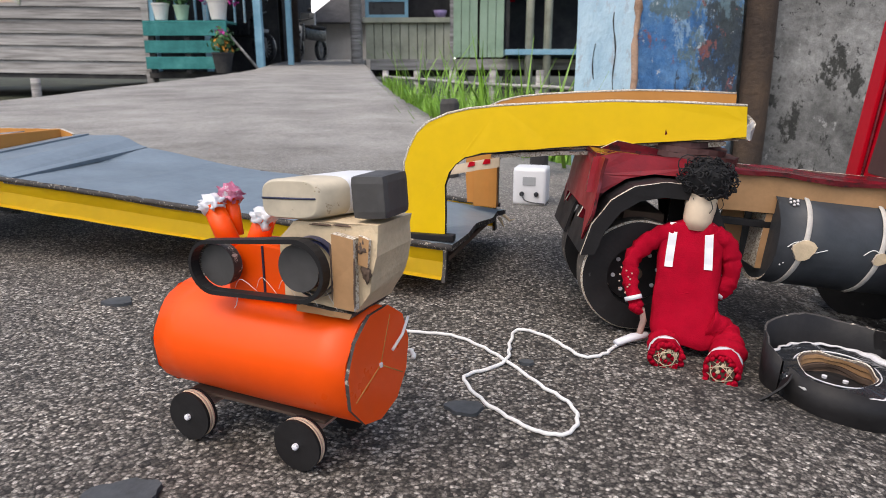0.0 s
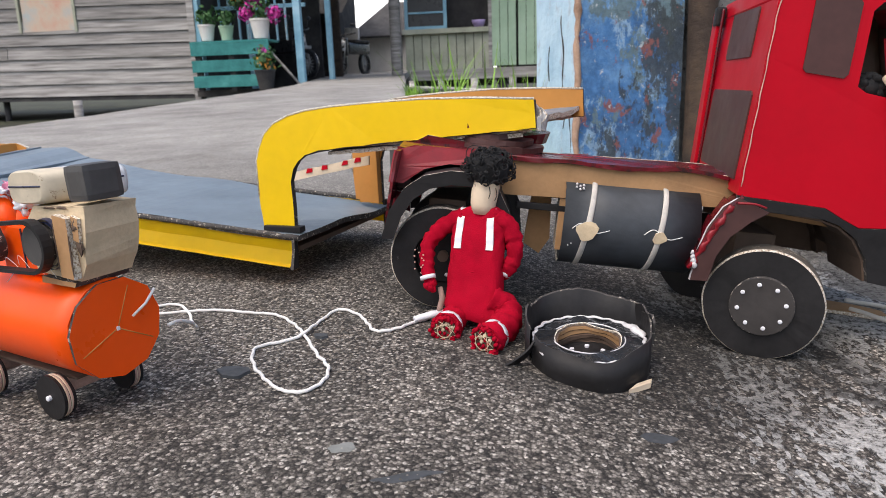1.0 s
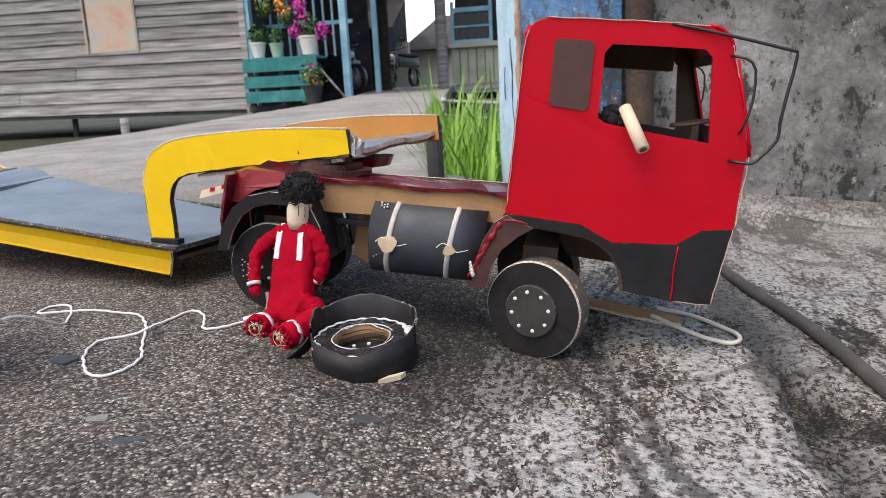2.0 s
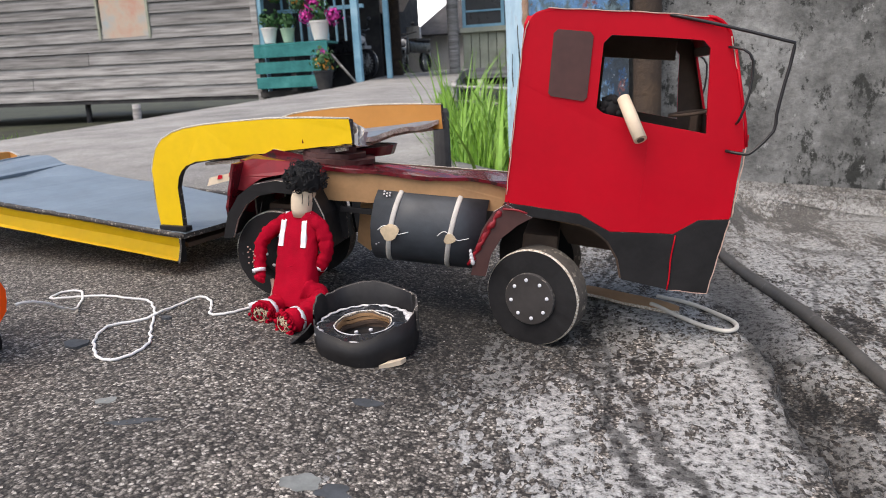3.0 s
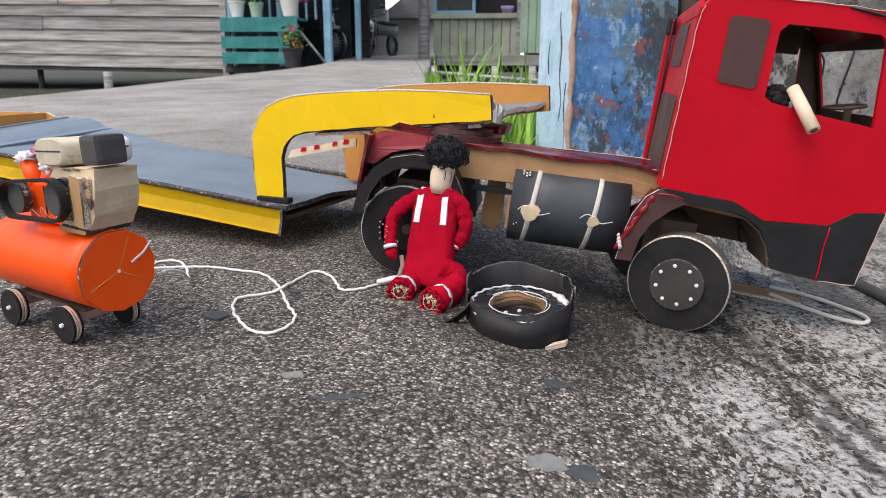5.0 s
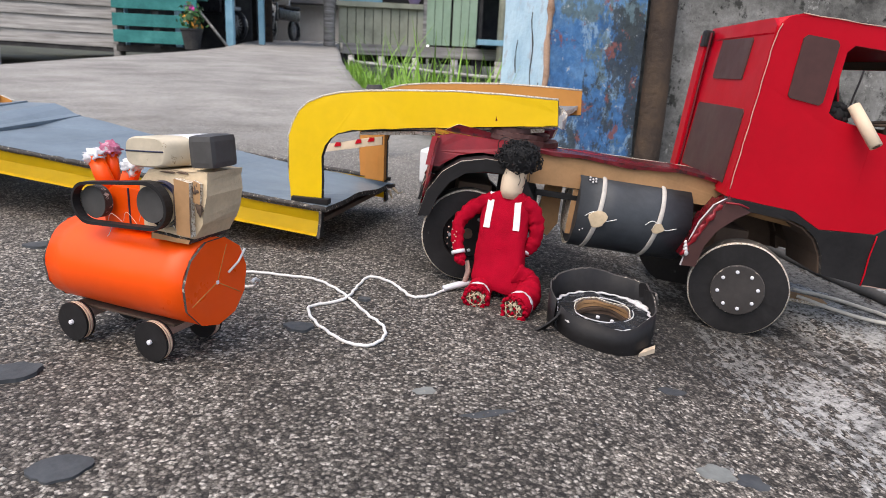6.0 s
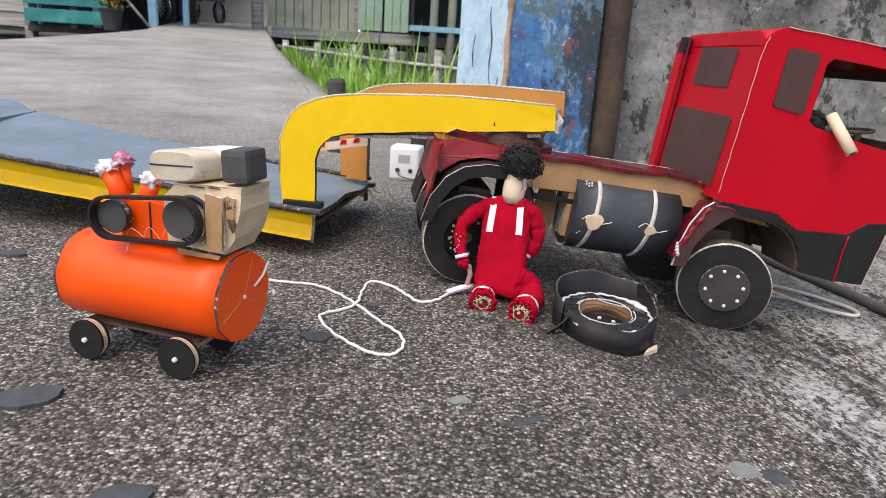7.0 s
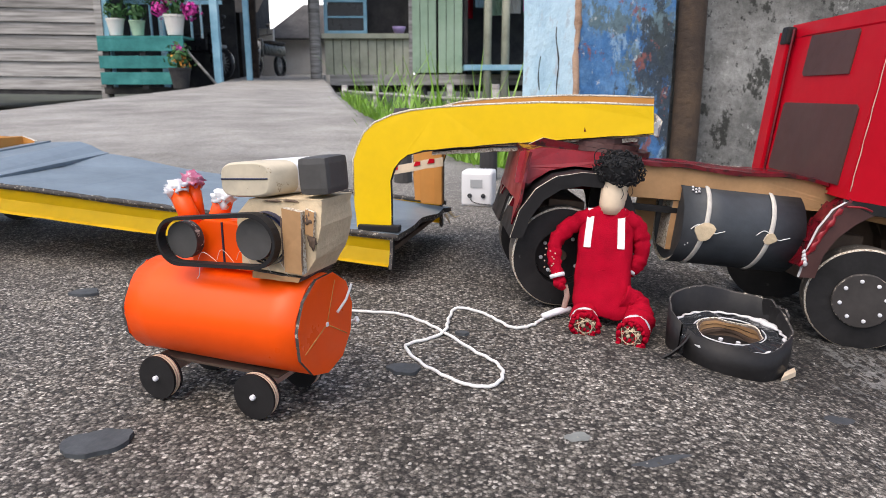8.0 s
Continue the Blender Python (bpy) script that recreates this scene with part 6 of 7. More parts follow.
# ---- stilt houses and porch across the lane ----
def timber_house():
    """Grey plank house on short stilts, seen along its gable wall."""
    ho = thing("plank_house", pose(-3.80, 8.80, 0.22, 0, 0.8, 0), "grey weathered timber plank house on short stilts", "house")
    rnd = random.Random(11)
    z = 0.0
    k = 0
    while z < 2.7:
        h = rnd.uniform(0.135, 0.18)
        segs = [(-7.6, 0.0)]
        cut = -2.33 if z > 0.80 else None
        if cut:
            segs = [(-7.6, -2.35), (-1.58, 0.0)]
        elif k % 2:
            c = rnd.uniform(-5, -2.0)
            segs = [(-7.6, c), (c + 0.01, 0.0)]
        for a, b in segs:
            bm = bmesh.new()
            n = 14
            sag = rnd.uniform(-0.008, 0.008)
            rows = []
            for i in range(n + 1):
                x = a + (b - a) * i / n
                dz = 0.006 * noise.noise(Vector((x * 1.3, k, 0))) + sag * i / n
                rows.append([bm.verts.new(p) for p in ((x, -0.035 + 0.004 * noise.noise(Vector((x, k, 9))), z + dz), (x, -0.012, z + h + dz), (x, 0.0, z + h + dz), (x, 0.0, z + dz))])
            for p, q in zip(rows, rows[1:]):
                for m_ in range(4):
                    bm.faces.new((p[m_], q[m_], q[(m_ + 1) % 4], p[(m_ + 1) % 4]))
            bm.faces.new(rows[0])
            bm.faces.new(rows[-1])
            part("plank", bm, TIMBER, ho)
        z += h + 0.004
        k += 1
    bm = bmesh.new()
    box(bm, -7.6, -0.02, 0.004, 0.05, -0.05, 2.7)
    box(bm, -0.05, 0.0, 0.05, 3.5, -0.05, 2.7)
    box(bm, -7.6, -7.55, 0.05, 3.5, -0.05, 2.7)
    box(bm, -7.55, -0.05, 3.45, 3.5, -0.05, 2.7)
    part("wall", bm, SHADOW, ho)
    bm = bmesh.new()
    box(bm, -2.32, -1.60, -0.030, 0.0, 0.82, 2.6, 0, 0.004)
    d = part("shutter", bm, DOORART, ho, "faded peach painted wooden shutter")
    for x in (-2.365, -1.585):
        bm = bmesh.new()
        box(bm, x - 0.018, x + 0.018, -0.045, -0.002, 0.82, 2.6, 0, 0.003)
        part("shutter_frame", bm, BUFF, d)
    bm = bmesh.new()
    box(bm, -0.06, 0.03, -0.05, 0.05, -0.12, 2.7, 0, 0.006)
    part("corner_post", bm, TIMBER, ho)
    bm = bmesh.new()
    box(bm, -7.6, 0.02, -0.02, 0.08, -0.055, -0.012, 0, 0.004)
    part("sill_beam", bm, SHADOW, ho)
    for x in (-6.6, -4.6, -2.9, -0.05):
        bm = bmesh.new()
        tube(bm, [(x, 0.16, -0.56), (x + 0.01, 0.16, -0.03)], 0.04, 8)
        part("stilt", bm, SHADOW, ho)
    bm = bmesh.new()
    for s in (-1, 1):
        quads(bm, [(-7.9, -0.4, 2.68), (0.3, -0.4, 2.68), (0.3, 1.75, 3.9), (-7.9, 1.75, 3.9)]) if s < 0 else quads(bm, [(-7.9, 3.9, 2.68), (0.3, 3.9, 2.68), (0.3, 1.75, 3.9), (-7.9, 1.75, 3.9)])
    bmesh.ops.solidify(bm, geom=bm.faces, thickness=0.03)
    part("roof", bm, TIN, ho)


timber_house()

bm = bmesh.new()
tube(bm, [(-3.23, 5.3, -0.4), (-3.21, 5.3, 0.21)], 0.035, 8)
tagged(part("timber_post", bm, TIMBER), "short weathered timber post in the ditch", "post")


def leafy(bm, c, r, n, size, mi, rnd, up=0.3):
    for k in range(n):
        d = Vector((rnd.gauss(0, 1), rnd.gauss(0, 1), rnd.gauss(0, 1) + up)).normalized()
        p = Vector(c) + d * r * rnd.uniform(0.3, 1.0)
        s = d.orthogonal().normalized() * size * rnd.uniform(0.5, 1)
        t = (d.cross(s).normalized() + d * rnd.uniform(-0.5, 0.5)) * size * rnd.uniform(0.6, 1.2)
        quads(bm, [p, p + s * 0.5 + t * 0.5, p + t, p - s * 0.5 + t * 0.5], mi)


def porch():
    rnd = random.Random(3)
    po = thing("porch", pose(-3.78, 8.80, 0.28), "open timber porch with light blue posts", "porch")
    for x, y, w in ((0.03, 0.02, 0.05), (1.365, 0.0, 0.045), (0.50, 0.6, 0.035), (1.52, 0.9, 0.035)):
        bm = bmesh.new()
        box(bm, x - w, x + w, y - w, y + w, -0.02, 2.6, 0, 0.005)
        part("post", bm, PORCHBLUE, po, "light blue painted post")
    # The porch's dimness is put into the back wall's colour.
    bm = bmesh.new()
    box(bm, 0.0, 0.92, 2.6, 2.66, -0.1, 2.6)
    part("back_wall", bm, SHADOW, po, "plank back wall coloured dark for the porch's shade")
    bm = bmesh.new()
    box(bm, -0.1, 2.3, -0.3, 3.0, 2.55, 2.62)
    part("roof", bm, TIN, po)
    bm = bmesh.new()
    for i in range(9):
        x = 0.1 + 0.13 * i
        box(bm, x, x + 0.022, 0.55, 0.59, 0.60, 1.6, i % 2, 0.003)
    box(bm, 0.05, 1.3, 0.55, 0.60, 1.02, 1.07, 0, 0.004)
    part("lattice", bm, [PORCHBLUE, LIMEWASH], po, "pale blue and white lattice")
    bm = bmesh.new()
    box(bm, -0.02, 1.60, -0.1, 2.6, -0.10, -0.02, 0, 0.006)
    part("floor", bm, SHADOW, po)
    bm = bmesh.new()
    tube(bm, [(1.02, -0.10, 0.42), (1.37, -0.12, 0.0)], 0.016, 8)
    part("brace", bm, TIMBER, po, "slanting timber brace")
    pal = thing("pallet_bench", pose(-3.76, 8.55, 0.26), "teal painted pallet bench", "bench")
    for z in (0.03, 0.22, 0.42):
        bm = bmesh.new()
        box(bm, 0.0, 1.02, 0.0, 0.03, z, z + 0.145, 0, 0.006)
        part("slat", bm, PALLET, pal)
    for x in (0.04, 0.48, 0.92):
        bm = bmesh.new()
        box(bm, x, x + 0.07, 0.031, 0.09, -0.02, 0.56, 0, 0.004)
        part("batten", bm, SHADOW, pal)
    bm = bmesh.new()
    box(bm, 0.0, 1.02, 0.0, 0.42, 0.566, 0.595, 0, 0.005)
    part("top", bm, PALLET, pal)
    pots = [(-3.58, 8.70, 0.868, 0.10, LIMEWASH, 0, "white pot with a green leafy plant"), (-3.33, 8.72, 0.868, 0.09, SAGE, 0, "green pot with trailing leaves"), (-2.86, 8.66, 0.868, 0.12, LIMEWASH, 1, "white pot with magenta flowers"), (-2.72, 8.30, 0.245, 0.12, SHADOW, 2, "dark pot with yellow and red flowers")]
    for x, y, z, r, mt, fl, lab in pots:
        pt = thing("flower_pot", pose(x, y, z), lab, "potted plant", "porch pots")
        bm = bmesh.new()
        lathe(bm, [(0, 0), (r * 0.7, 0), (r, r * 1.7), (r * 1.06, r * 1.75), (r * 1.06, r * 1.95), (r * 0.9, r * 1.95), (r * 0.85, r * 1.6), (0, r * 1.6)], (0, 0, 1), (0, 0, 0), 20)
        part("pot", bm, mt, pt)
        bm = bmesh.new()
        leafy(bm, (0, 0, r * 2.9), r * 1.5, 130, 0.06, 0, rnd)
        for k in range(5):
            tube(bm, [(0, 0, r * 1.6), (rnd.uniform(-0.1, 0.1), rnd.uniform(-0.1, 0.1), r * 3.2)], 0.006, 4, 0)
        part("foliage", bm, LEAF, pt)
        if fl:
            bm = bmesh.new()
            if fl == 1:
                for c in ((-0.05, 0, 0.45), (-0.16, 0, 0.30), (0.22, -0.05, 0.28), (-0.10, 0.0, 0.62)):
                    leafy(bm, c, 0.12, 110, 0.055, 0, rnd)
                for c in ((-0.30, 0, 0.52), (-0.36, 0, 0.66)):
                    leafy(bm, c, 0.09, 60, 0.05, 1, rnd)
            else:
                leafy(bm, (0.02, 0, 0.30), 0.14, 60, 0.045, 1, rnd)
                leafy(bm, (0.0, 0, 0.45), 0.10, 30, 0.04, 0, rnd)
            part("blossom", bm, [PETAL, YPETAL], pt)
    for x, z in ((-3.15, 1.35), (-3.45, 1.50)):
        hg = thing("hanging_plant", pose(x, 8.72, z), "hanging green plant with orange flowers", "potted plant")
        bm = bmesh.new()
        leafy(bm, (0, 0, 0), 0.14, 150, 0.06, 0, rnd, -0.2)
        leafy(bm, (0, 0, 0.02), 0.14, 30, 0.05, 1, rnd, -0.2)
        part("foliage", bm, [LEAF, YPETAL], hg)
        bm = bmesh.new()
        tube(bm, [(0, 0, 0.05), (0, 0.05, 1.35)], 0.004, 4)
        part("string", bm, SHADOW, hg)


porch()


def motorbike():
    """Parked scooter seen from its front, half hidden behind the post."""
    mb = thing("motorbike", pose(-4.45, 15.8, 0.42, 0, 0, 62), "dark motorbike parked under the porch roof", "motorbike")
    for y in (0.0, 1.2):
        bm = bmesh.new()
        lathe(bm, [(0.21, -0.045), (0.27, -0.04), (0.285, 0.0), (0.27, 0.04), (0.21, 0.045), (0.20, 0.0), (0.21, -0.045)], (1, 0, 0), (0, y, 0.285), 28)
        w = part("wheel", bm, DARKMETAL, mb)
        bm = bmesh.new()
        for k in range(8):
            a = math.pi * k / 8
            tube(bm, [(0, y - 0.2 * math.cos(a), 0.285 - 0.2 * math.sin(a)), (0, y + 0.2 * math.cos(a), 0.285 + 0.2 * math.sin(a))], 0.006, 5)
        part("spokes", bm, GREY, w)
    bm = bmesh.new()
    box(bm, -0.11, 0.11, 0.10, 0.22, 0.45, 0.86, 0, 0.04)
    box(bm, -0.10, 0.10, 0.25, 1.35, 0.50, 0.76, 0, 0.05)
    part("fairing", bm, DARKMETAL, mb, "dark plastic fairing", True)
    bm = bmesh.new()
    box(bm, -0.09, 0.09, -0.06, 0.06, 0.56, 0.62, 0, 0.02)
    part("mudguard", bm, GREY, mb)
    bm = bmesh.new()
    lathe(bm, [(0.075, 0.0), (0.06, 0.035), (0, 0.05)], (0, -1, 0), (0, 0.10, 0.74), 18)
    part("headlamp", bm, WHITE, mb, "pale round headlamp", True)
    bm = bmesh.new()
    tube(bm, spline([(-0.33, 0.22, 0.96), (-0.12, 0.15, 0.92), (0.12, 0.15, 0.92), (0.33, 0.22, 0.96)], 5), 0.016, 8)
    part("handlebar", bm, DARKMETAL, mb)
    for s in (-1, 1):
        bm = bmesh.new()
        tube(bm, [(s * 0.08, 0.0, 0.285), (s * 0.08, 0.12, 0.80)], 0.018, 8)
        part("fork", bm, GREY, mb)
        bm = bmesh.new()
        tube(bm, [(s * 0.22, 0.18, 0.94), (s * 0.26, 0.16, 1.10)], 0.006, 6)
        lump(bm, (s * 0.27, 0.15, 1.14), 0.06, 0, 0.1, 2, 10, (1, 0.3, 0.7))
        part("mirror", bm, DARKMETAL, mb)
    bm = bmesh.new()
    box(bm, -0.12, 0.12, 0.55, 1.30, 0.76, 0.84, 0, 0.03)
    part("seat", bm, SHADOW, mb, "", True)
    mb.scale = (1.2, 1.2, 1.2)
    other = copy_thing(mb, pose(-4.62, 19.6, 0.53, 0, 0, -15))
    other["label"] = "second motorbike parked further along the alley"


motorbike()

for x, y, r, mt, lab, h in ((-4.20, 17.5, 0.15, RUST, "dark thick timber post", 6.0), (-2.42, 16.0, 0.13, TIMBER, "grey weathered timber corner post", 6.0)):
    bm = bmesh.new()
    tube(bm, [(x, y, -0.4), (x + 0.01, y, 0.4), (x, y, h)], r, 10)
    tagged(part("timber_post", bm, mt, smooth=True), lab, "post")


def green_house():
    """Stilt house on the right: buff plank apron, blue window, sage door, open porch with washing."""
    ho = thing("green_house", pose(0.17, 8.2, 0), "pale green timber stilt house with a blue window", "house")
    rnd = random.Random(8)
    x = -1.127
    while x < -0.20:
        w = 0.10
        bm = bmesh.new()
        box(bm, x, x + w - 0.008, -0.02 + rnd.uniform(-0.004, 0.004), 0.01, 0.40, 0.80, 0, 0.003)
        part("apron_board", bm, BUFF, ho)
        x += w
    bm = bmesh.new()
    box(bm, -1.15, -0.16, -0.08, 0.04, 0.80, 0.855, 0, 0.004)
    part("window_sill", bm, BUFF, ho)
    # Indoor shade is painted into the dark colour of these walls.
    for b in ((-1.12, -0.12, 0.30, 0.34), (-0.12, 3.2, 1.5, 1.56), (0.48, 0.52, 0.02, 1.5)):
        part("inner_wall", box(bmesh.new(), *b, 0.2, 2.6), SHADOW, ho, "interior wall coloured dark for indoor shade")
    win = part("window_frame", box(box(box(box(box(bmesh.new(), -1.127, -1.09, -0.01, 0.03, 0.86, 1.32), -0.675, -0.637, -0.01, 0.03, 0.86, 1.32), -1.09, -0.675, -0.01, 0.03, 0.86, 0.89), -1.09, -0.675, -0.01, 0.03, 1.20, 1.25), -1.09, -0.675, 0.0, 0.02, 1.03, 1.05), PORCHBLUE, ho, "light blue window frame")
    bm = bmesh.new()
    box(bm, -1.088, -0.677, 0.022, 0.028, 0.892, 1.198)
    part("pane", bm, DARKMETAL, win, "dark window pane")
    for x0, x1 in ((-0.12, 0.16), (0.18, 0.46)):
        bm = bmesh.new()
        for i in range(3):
            w = (x1 - x0) / 3
            box(bm, x0 + w * i, x0 + w * (i + 1) - 0.006, -0.025, 0.01, 0.42, 2.3, 0, 0.003)
        part("door", bm, SAGE, ho, "sage green plank door")
    bm = bmesh.new()
    box(bm, -1.08, 3.2, -0.04, 0.12, 0.28, 0.40, 0, 0.006)
    box(bm, -0.16, -0.12, -0.03, 0.02, 0.40, 2.5, 0, 0.003)
    part("floor_beam", bm, TIMBER, ho)
    bm = bmesh.new()
    box(bm, 0.46, 3.2, -0.35, 1.5, 0.44, 0.50, 0, 0.006)
    part("porch_shelf", bm, PORCHBLUE, ho, "light blue porch edge")
    for x in (0.72, 0.92, 1.7, 2.4):
        bm = bmesh.new()
        tube(bm, [(x, -0.30, -0.45), (x + 0.01, -0.30, 2.4)], 0.045, 8)
        part("post", bm, BUFF, ho)
    for x in (-1.08, -0.5, 0.0, 0.5):
        bm = bmesh.new()
        tube(bm, [(x, 0.05, -0.45), (x, 0.05, 0.29)], 0.05, 8)
        part("stilt", bm, SHADOW, ho)
    bm = bmesh.new()
    quads(bm, [(-1.5, -0.8, 2.35), (3.4, -0.8, 2.35), (3.4, 2.0, 3.4), (-1.5, 2.0, 3.4)])
    bmesh.ops.solidify(bm, geom=bm.faces, thickness=0.03)
    part("roof", bm, TIN, ho)
    bm = bmesh.new()
    lathe(bm, [(0, 0), (0.05, 0), (0.075, 0.05), (0.078, 0.075), (0.06, 0.075), (0, 0.03)], (0, 0, 1), (-0.10, 8.18, 0.857), 18)
    tagged(part("plastic_basin", bm, LILAC, smooth=True), "pale lilac plastic bowl on the window sill", "bowl")
    cols = [CLOTH, PALEBLUE, SAGE, LIMEWASH, PETAL, TIMBER, PALLET]
    for i in range(9):
        bm = bmesh.new()
        x = 0.62 + 0.20 * i
        hgt = rnd.uniform(0.35, 0.6)
        z1 = 1.55 + rnd.uniform(-0.1, 0.1)
        rows = [[bm.verts.new((x + 0.17 * u, 8.9 + 0.03 * math.sin(u * 9 + v * 3 + i), z1 - hgt * v)) for u in (0, 0.25, 0.5, 0.75, 1)] for v in (0, 0.5, 1)]
        for a, b in zip(rows, rows[1:]):
            for k in range(4):
                bm.faces.new((a[k], a[k + 1], b[k + 1], b[k]))
        bmesh.ops.solidify(bm, geom=bm.faces, thickness=0.01)
        tagged(part("hanging_garment", bm, cols[i % 7]), "washing hung up in the dark porch", "garment", "washing on the porch")
    bm = bmesh.new()
    tube(bm, [(0.5, 8.9, 1.56), (2.6, 8.9, 1.56)], 0.006, 5)
    tagged(part("washing_line", bm, SHADOW), "thin line strung across the porch", "line")


green_house()

fence = thing("garden_fence", pose(0, 0, 0), "pale weathered low timber fence behind the grass", "fence")
for z in (0.02, 0.16):
    bm = bmesh.new()
    tube(bm, [(-0.72, 6.9, z + 0.05), (0.2, 5.8, z), (0.95, 4.9, z - 0.02)], 0.025, 6, squash=0.6)
    part("rail", bm, TIMBER, fence)
for k in range(6):
    t = k / 5
    bm = bmesh.new()
    tube(bm, [(-0.72 + 1.67 * t, 6.92 - 2.0 * t, -0.4), (-0.72 + 1.67 * t, 6.92 - 2.0 * t, 0.27)], 0.03, 6)
    part("post", bm, TIMBER, fence)

# bright overcast haze behind the alley
HAZE = bpy.data.materials.new("overcast_haze")
HAZE.use_nodes = True
hz = HAZE.node_tree.nodes["Principled BSDF"]
hz.inputs["Base Color"].default_value = (0.8, 0.8, 0.8, 1)
hz.inputs["Emission Color"].default_value = (1.0, 0.985, 0.95, 1)
hz.inputs["Emission Strength"].default_value = 1.3
bm = bmesh.new()
quads(bm, [(-120, 150, 2), (60, 150, 2), (60, 150, 45), (-120, 150, 45)])
tagged(part("backdrop", bm, HAZE), "bright overcast sky low over the alley", "sky", kind="structure")

# alley end
fh = thing("far_house", pose(-4.45, 25.0, 0.45), "far limewashed house with a dark hipped roof", "house")
bm = bmesh.new()
box(bm, -0.80, 1.6, 0.0, 4.0, -0.3, 1.60)
part("wall", bm, LIMEWASH, fh)
bm = bmesh.new()
quads(bm, [(-1.15, -0.4, 1.45), (1.9, -0.4, 1.45), (1.2, 1.6, 2.75), (0.0, 1.6, 2.75)])
quads(bm, [(-1.15, -0.4, 1.45), (0.0, 1.6, 2.75), (-0.05, 3.0, 2.75), (-1.15, 4.4, 1.45)])
quads(bm, [(1.9, -0.4, 1.45), (1.9, 4.4, 1.45), (1.15, 3.0, 2.75), (1.2, 1.6, 2.75)])
bmesh.ops.remove_doubles(bm, verts=bm.verts, dist=0.06)
bmesh.ops.solidify(bm, geom=bm.faces, thickness=0.06)
part("roof", bm, TIN, fh)
fh2 = thing("far_house", pose(-6.6, 21.0, 0.5), "far timber house under a dark eave", "house")
bm = bmesh.new()
box(bm, -5.0, 1.25, 0.0, 4.0, -0.4, 4.4)
part("wall", bm, SHADOW, fh2)
bm = bmesh.new()
quads(bm, [(-5.4, -1.2, 1.75), (2.05, -1.2, 1.75), (2.05, 3.0, 3.9), (-5.4, 3.0, 3.9)])
bmesh.ops.solidify(bm, geom=bm.faces, thickness=0.07)
part("roof", bm, TIN, fh2)
# White block added for a bright patch of unclear origin.
bm = bmesh.new()
box(bm, -5.05, -4.62, 22.0, 22.2, 0.4, 2.0, 0, 0.01)
tagged(part("limewashed_pillar", bm, LIMEWASH), "pale block standing for a white patch at the alley's end", "pillar", kind="structure")

# the houses stand further off and are larger: grown about a point over the lane
for kinds, s in ((("plank_house", "porch", "pallet_bench", "flower_pot", "hanging_plant"), 1.47), (("green_house", "plastic_basin", "hanging_garment", "washing_line"), 1.98)):
    m = Matrix.Translation((0.35, -0.07, 0.265)) @ Matrix.Scale(s, 4) @ Matrix.Translation((-0.35, 0.07, -0.265))
    for ob in [o for o in scene.objects if o.parent is None and o.name.split(".")[0] in kinds]:
        ob.matrix_world = m @ ob.matrix_world


# ---- grass ----
def grass(name, n, region, hmin, hmax, seed, label):
    rnd = random.Random(seed)
    vs, fs = [], []
    while n:
        x, y, zb, keep = region(rnd)
        if not keep:
            continue
        n -= 1
        h = rnd.uniform(hmin, hmax) * rnd.uniform(0.6, 1.0)
        a = rnd.uniform(0, 6.283)
        lean = rnd.uniform(0.05, 0.45) * h
        w = rnd.uniform(0.003, 0.009) * (1 + 0.5 * (h > 0.4))
        s = (math.cos(a + 1.57) * w, math.sin(a + 1.57) * w)
        i0 = len(vs)
        for k in range(5):
            t = k / 4
            cx, cy, cz = x + math.cos(a) * lean * t * t, y + math.sin(a) * lean * t * t, zb + h * (t - 0.15 * t * t)
            ww = (1 - t) ** 0.7 if k < 4 else 0.03
            vs += [(cx - s[0] * ww, cy - s[1] * ww, cz), (cx + s[0] * ww, cy + s[1] * ww, cz + 0.002)]
        fs += [(i0 + 2 * k, i0 + 2 * k + 1, i0 + 2 * k + 3, i0 + 2 * k + 2) for k in range(4)]
    me = bpy.data.meshes.new(name)
    me.from_pydata(vs, [], fs)
    me.materials.append(GRASS)
    return tagged(new(name, me), label, "grass", kind="stuff")


def bank(rnd):
    y = rnd.uniform(1.75, 5.5)
    x = right_edge(y) + 0.02 + abs(rnd.gauss(0, 0.35)) * (0.6 + 0.2 * y)
    ok = x < 0.40 + 0.16 * (y - 1.75) and not (x > 0.36 and y < 2.1)
    return x, y, -0.30, ok


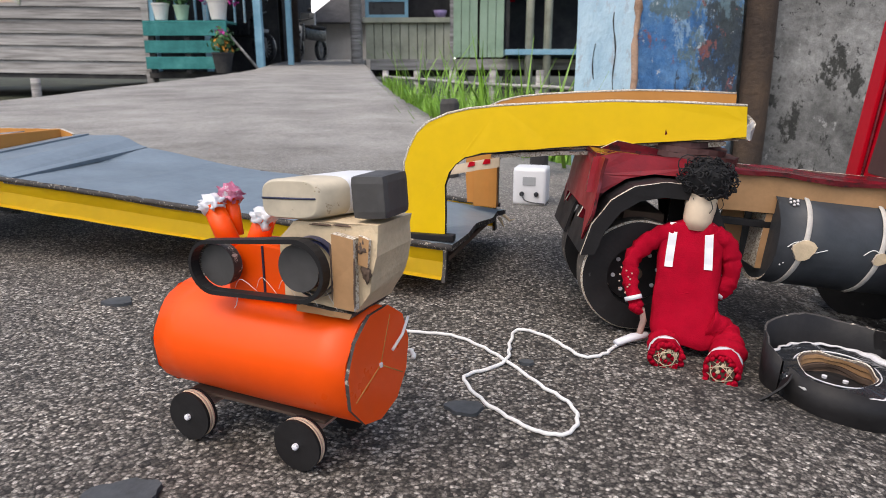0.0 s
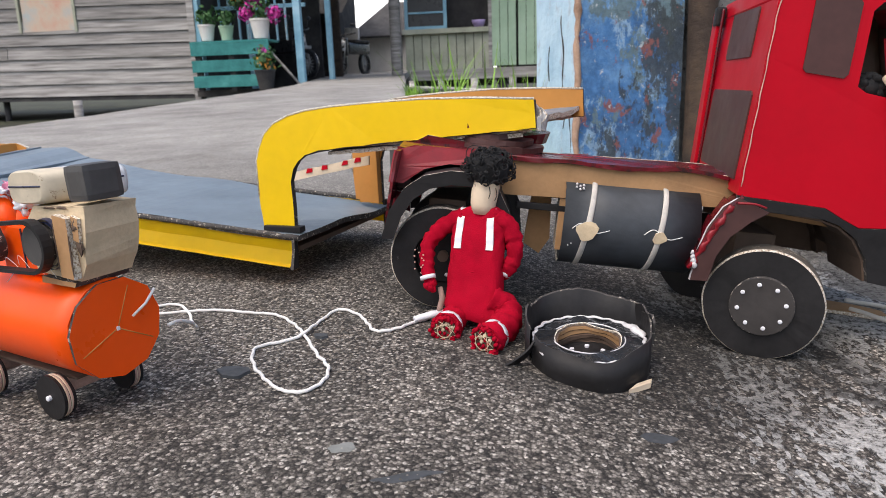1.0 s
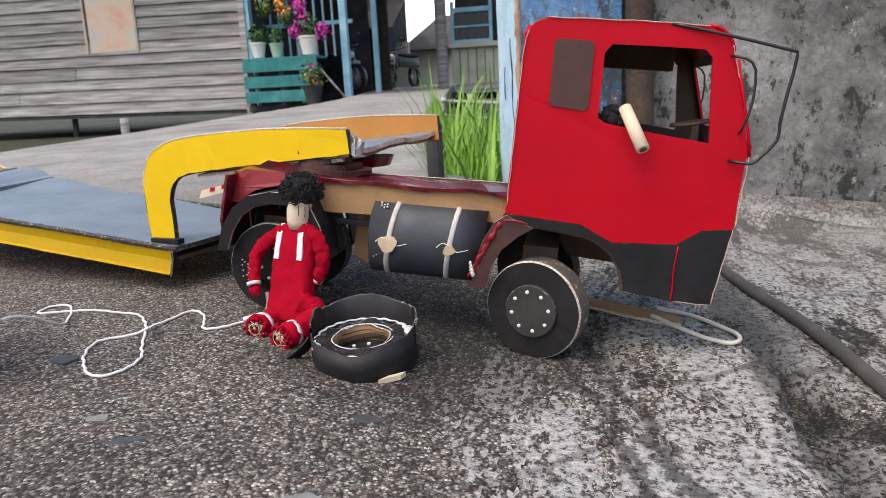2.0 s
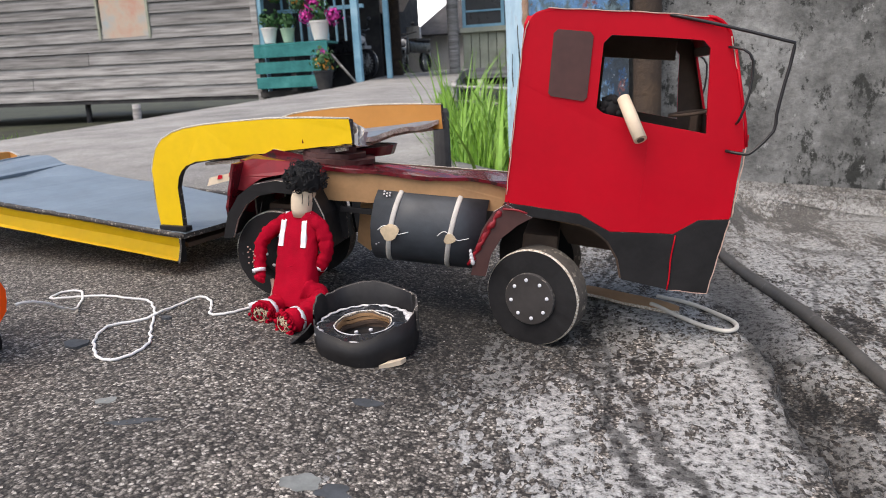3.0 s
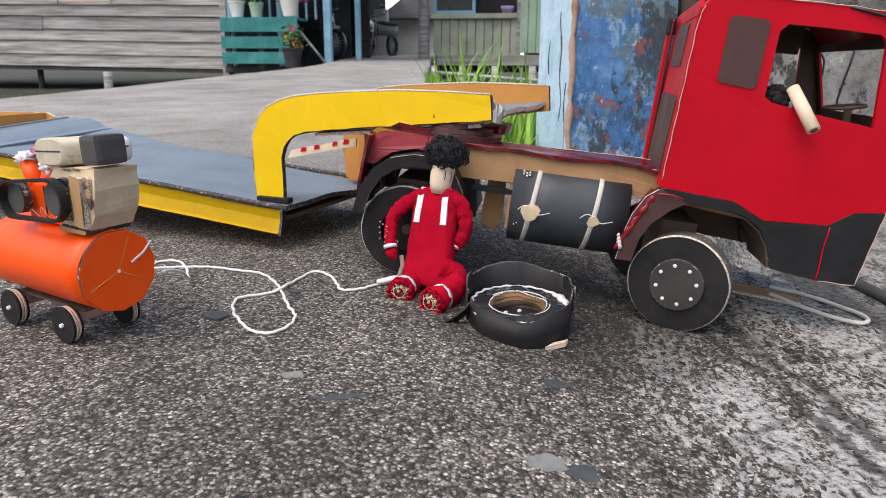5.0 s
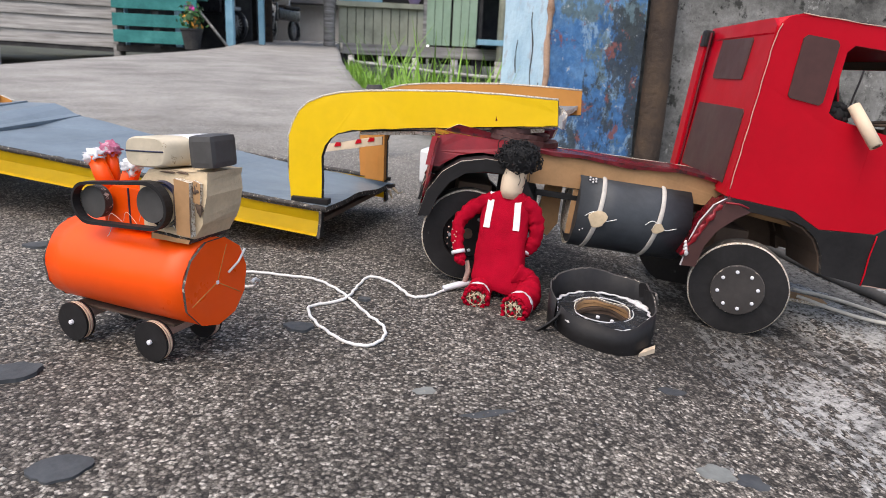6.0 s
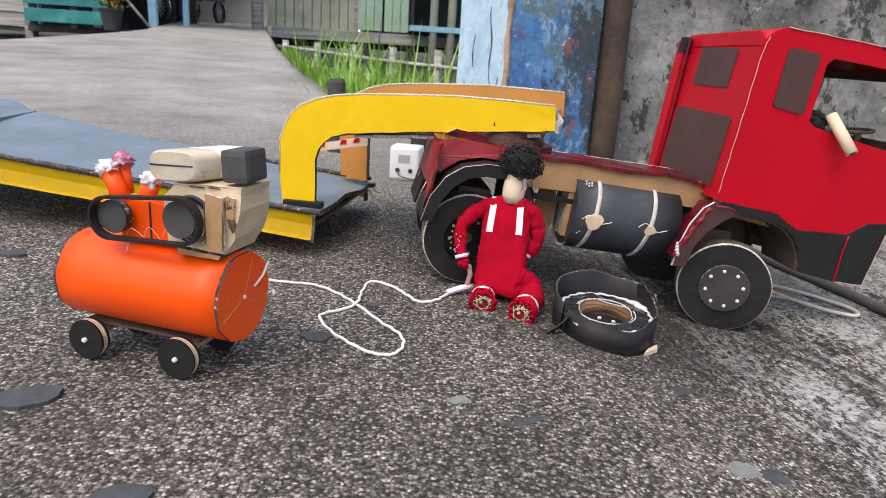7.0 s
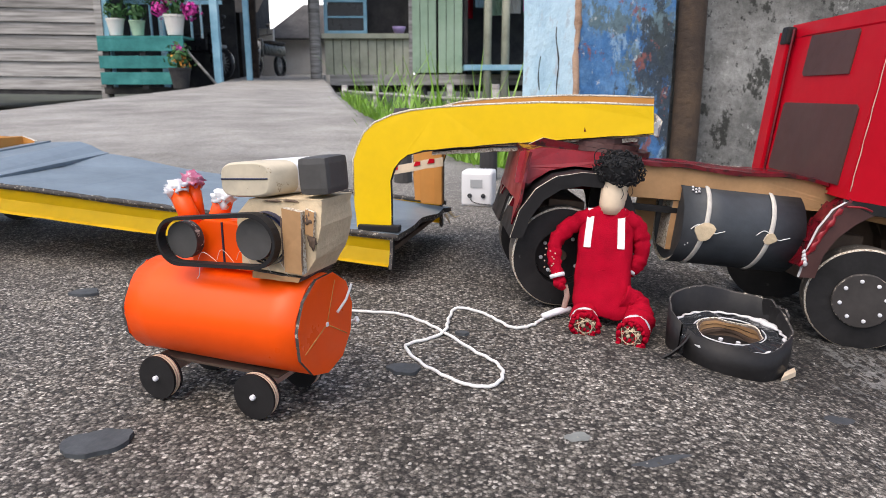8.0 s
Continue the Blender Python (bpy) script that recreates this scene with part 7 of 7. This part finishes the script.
grass("bank_grass", 3400, bank, 0.35, 0.62, 4, "tall bright green grass beside the lane")
grass("tall_grass", 170, bank, 0.70, 0.98, 14, "few tall green grass stalks beside the lane")
grass("verge_grass", 700, lambda r: (lambda y: (right_edge(y) + r.uniform(-0.01, 0.06), y, road_z(right_edge(y), y) - 0.05, True))(r.uniform(1.9, 6.0)), 0.08, 0.2, 6, "short green grass along the lane's edge")
grass("ditch_grass", 500, lambda r: (r.uniform(-9.0, -2.4), r.uniform(7.0, 8.6), -0.28, True), 0.12, 0.24, 9, "low green weeds in the ditch")

# ---- loose grit on the concrete ----
rnd = random.Random(21)
vs, fs = [], []
octa = [(1, 0, 0), (-1, 0, 0), (0, 1, 0), (0, -1, 0), (0, 0, 1), (0, 0, -1)]
tri = [(0, 2, 4), (2, 1, 4), (1, 3, 4), (3, 0, 4), (2, 0, 5), (1, 2, 5), (3, 1, 5), (0, 3, 5)]
for k in range(6000):
    y = 0.12 + 1.1 * rnd.random() ** 1.5
    x = rnd.uniform(-0.45 - 0.4 * y, 0.80)
    r = rnd.uniform(0.0006, 0.0015) * (1.6 if rnd.random() < 0.04 else 1)
    z = road_z(x, y) + r * 0.2
    a = rnd.uniform(0, 6.283)
    i0 = len(vs)
    q = [rnd.uniform(0.7, 1.3) for _ in range(3)]
    for px, py, pz in octa:
        X, Y = px * q[0], py * q[1]
        vs.append((x + r * (X * math.cos(a) - Y * math.sin(a)), y + r * (X * math.sin(a) + Y * math.cos(a)), z + r * pz * 0.7 * q[2]))
    fs += [(i0 + a_, i0 + b_, i0 + c_) for a_, b_, c_ in tri]
me = bpy.data.meshes.new("grit")
me.from_pydata(vs, [], fs)
GRIT, nt, p, co = base("grit_stone", 0.8)
geo = nt.nodes.new("ShaderNodeNewGeometry")
nt.links.new(ramp(nt, geo.outputs["Random Per Island"], [(0.0, (0.03, 0.028, 0.026)), (0.5, (0.13, 0.12, 0.105)), (0.85, (0.28, 0.26, 0.23)), (1.0, (0.5, 0.48, 0.44))]), p.inputs["Base Color"])
me.materials.append(GRIT)
tagged(new("grit", me), "loose fine grit scattered on the concrete", "gravel", kind="stuff")
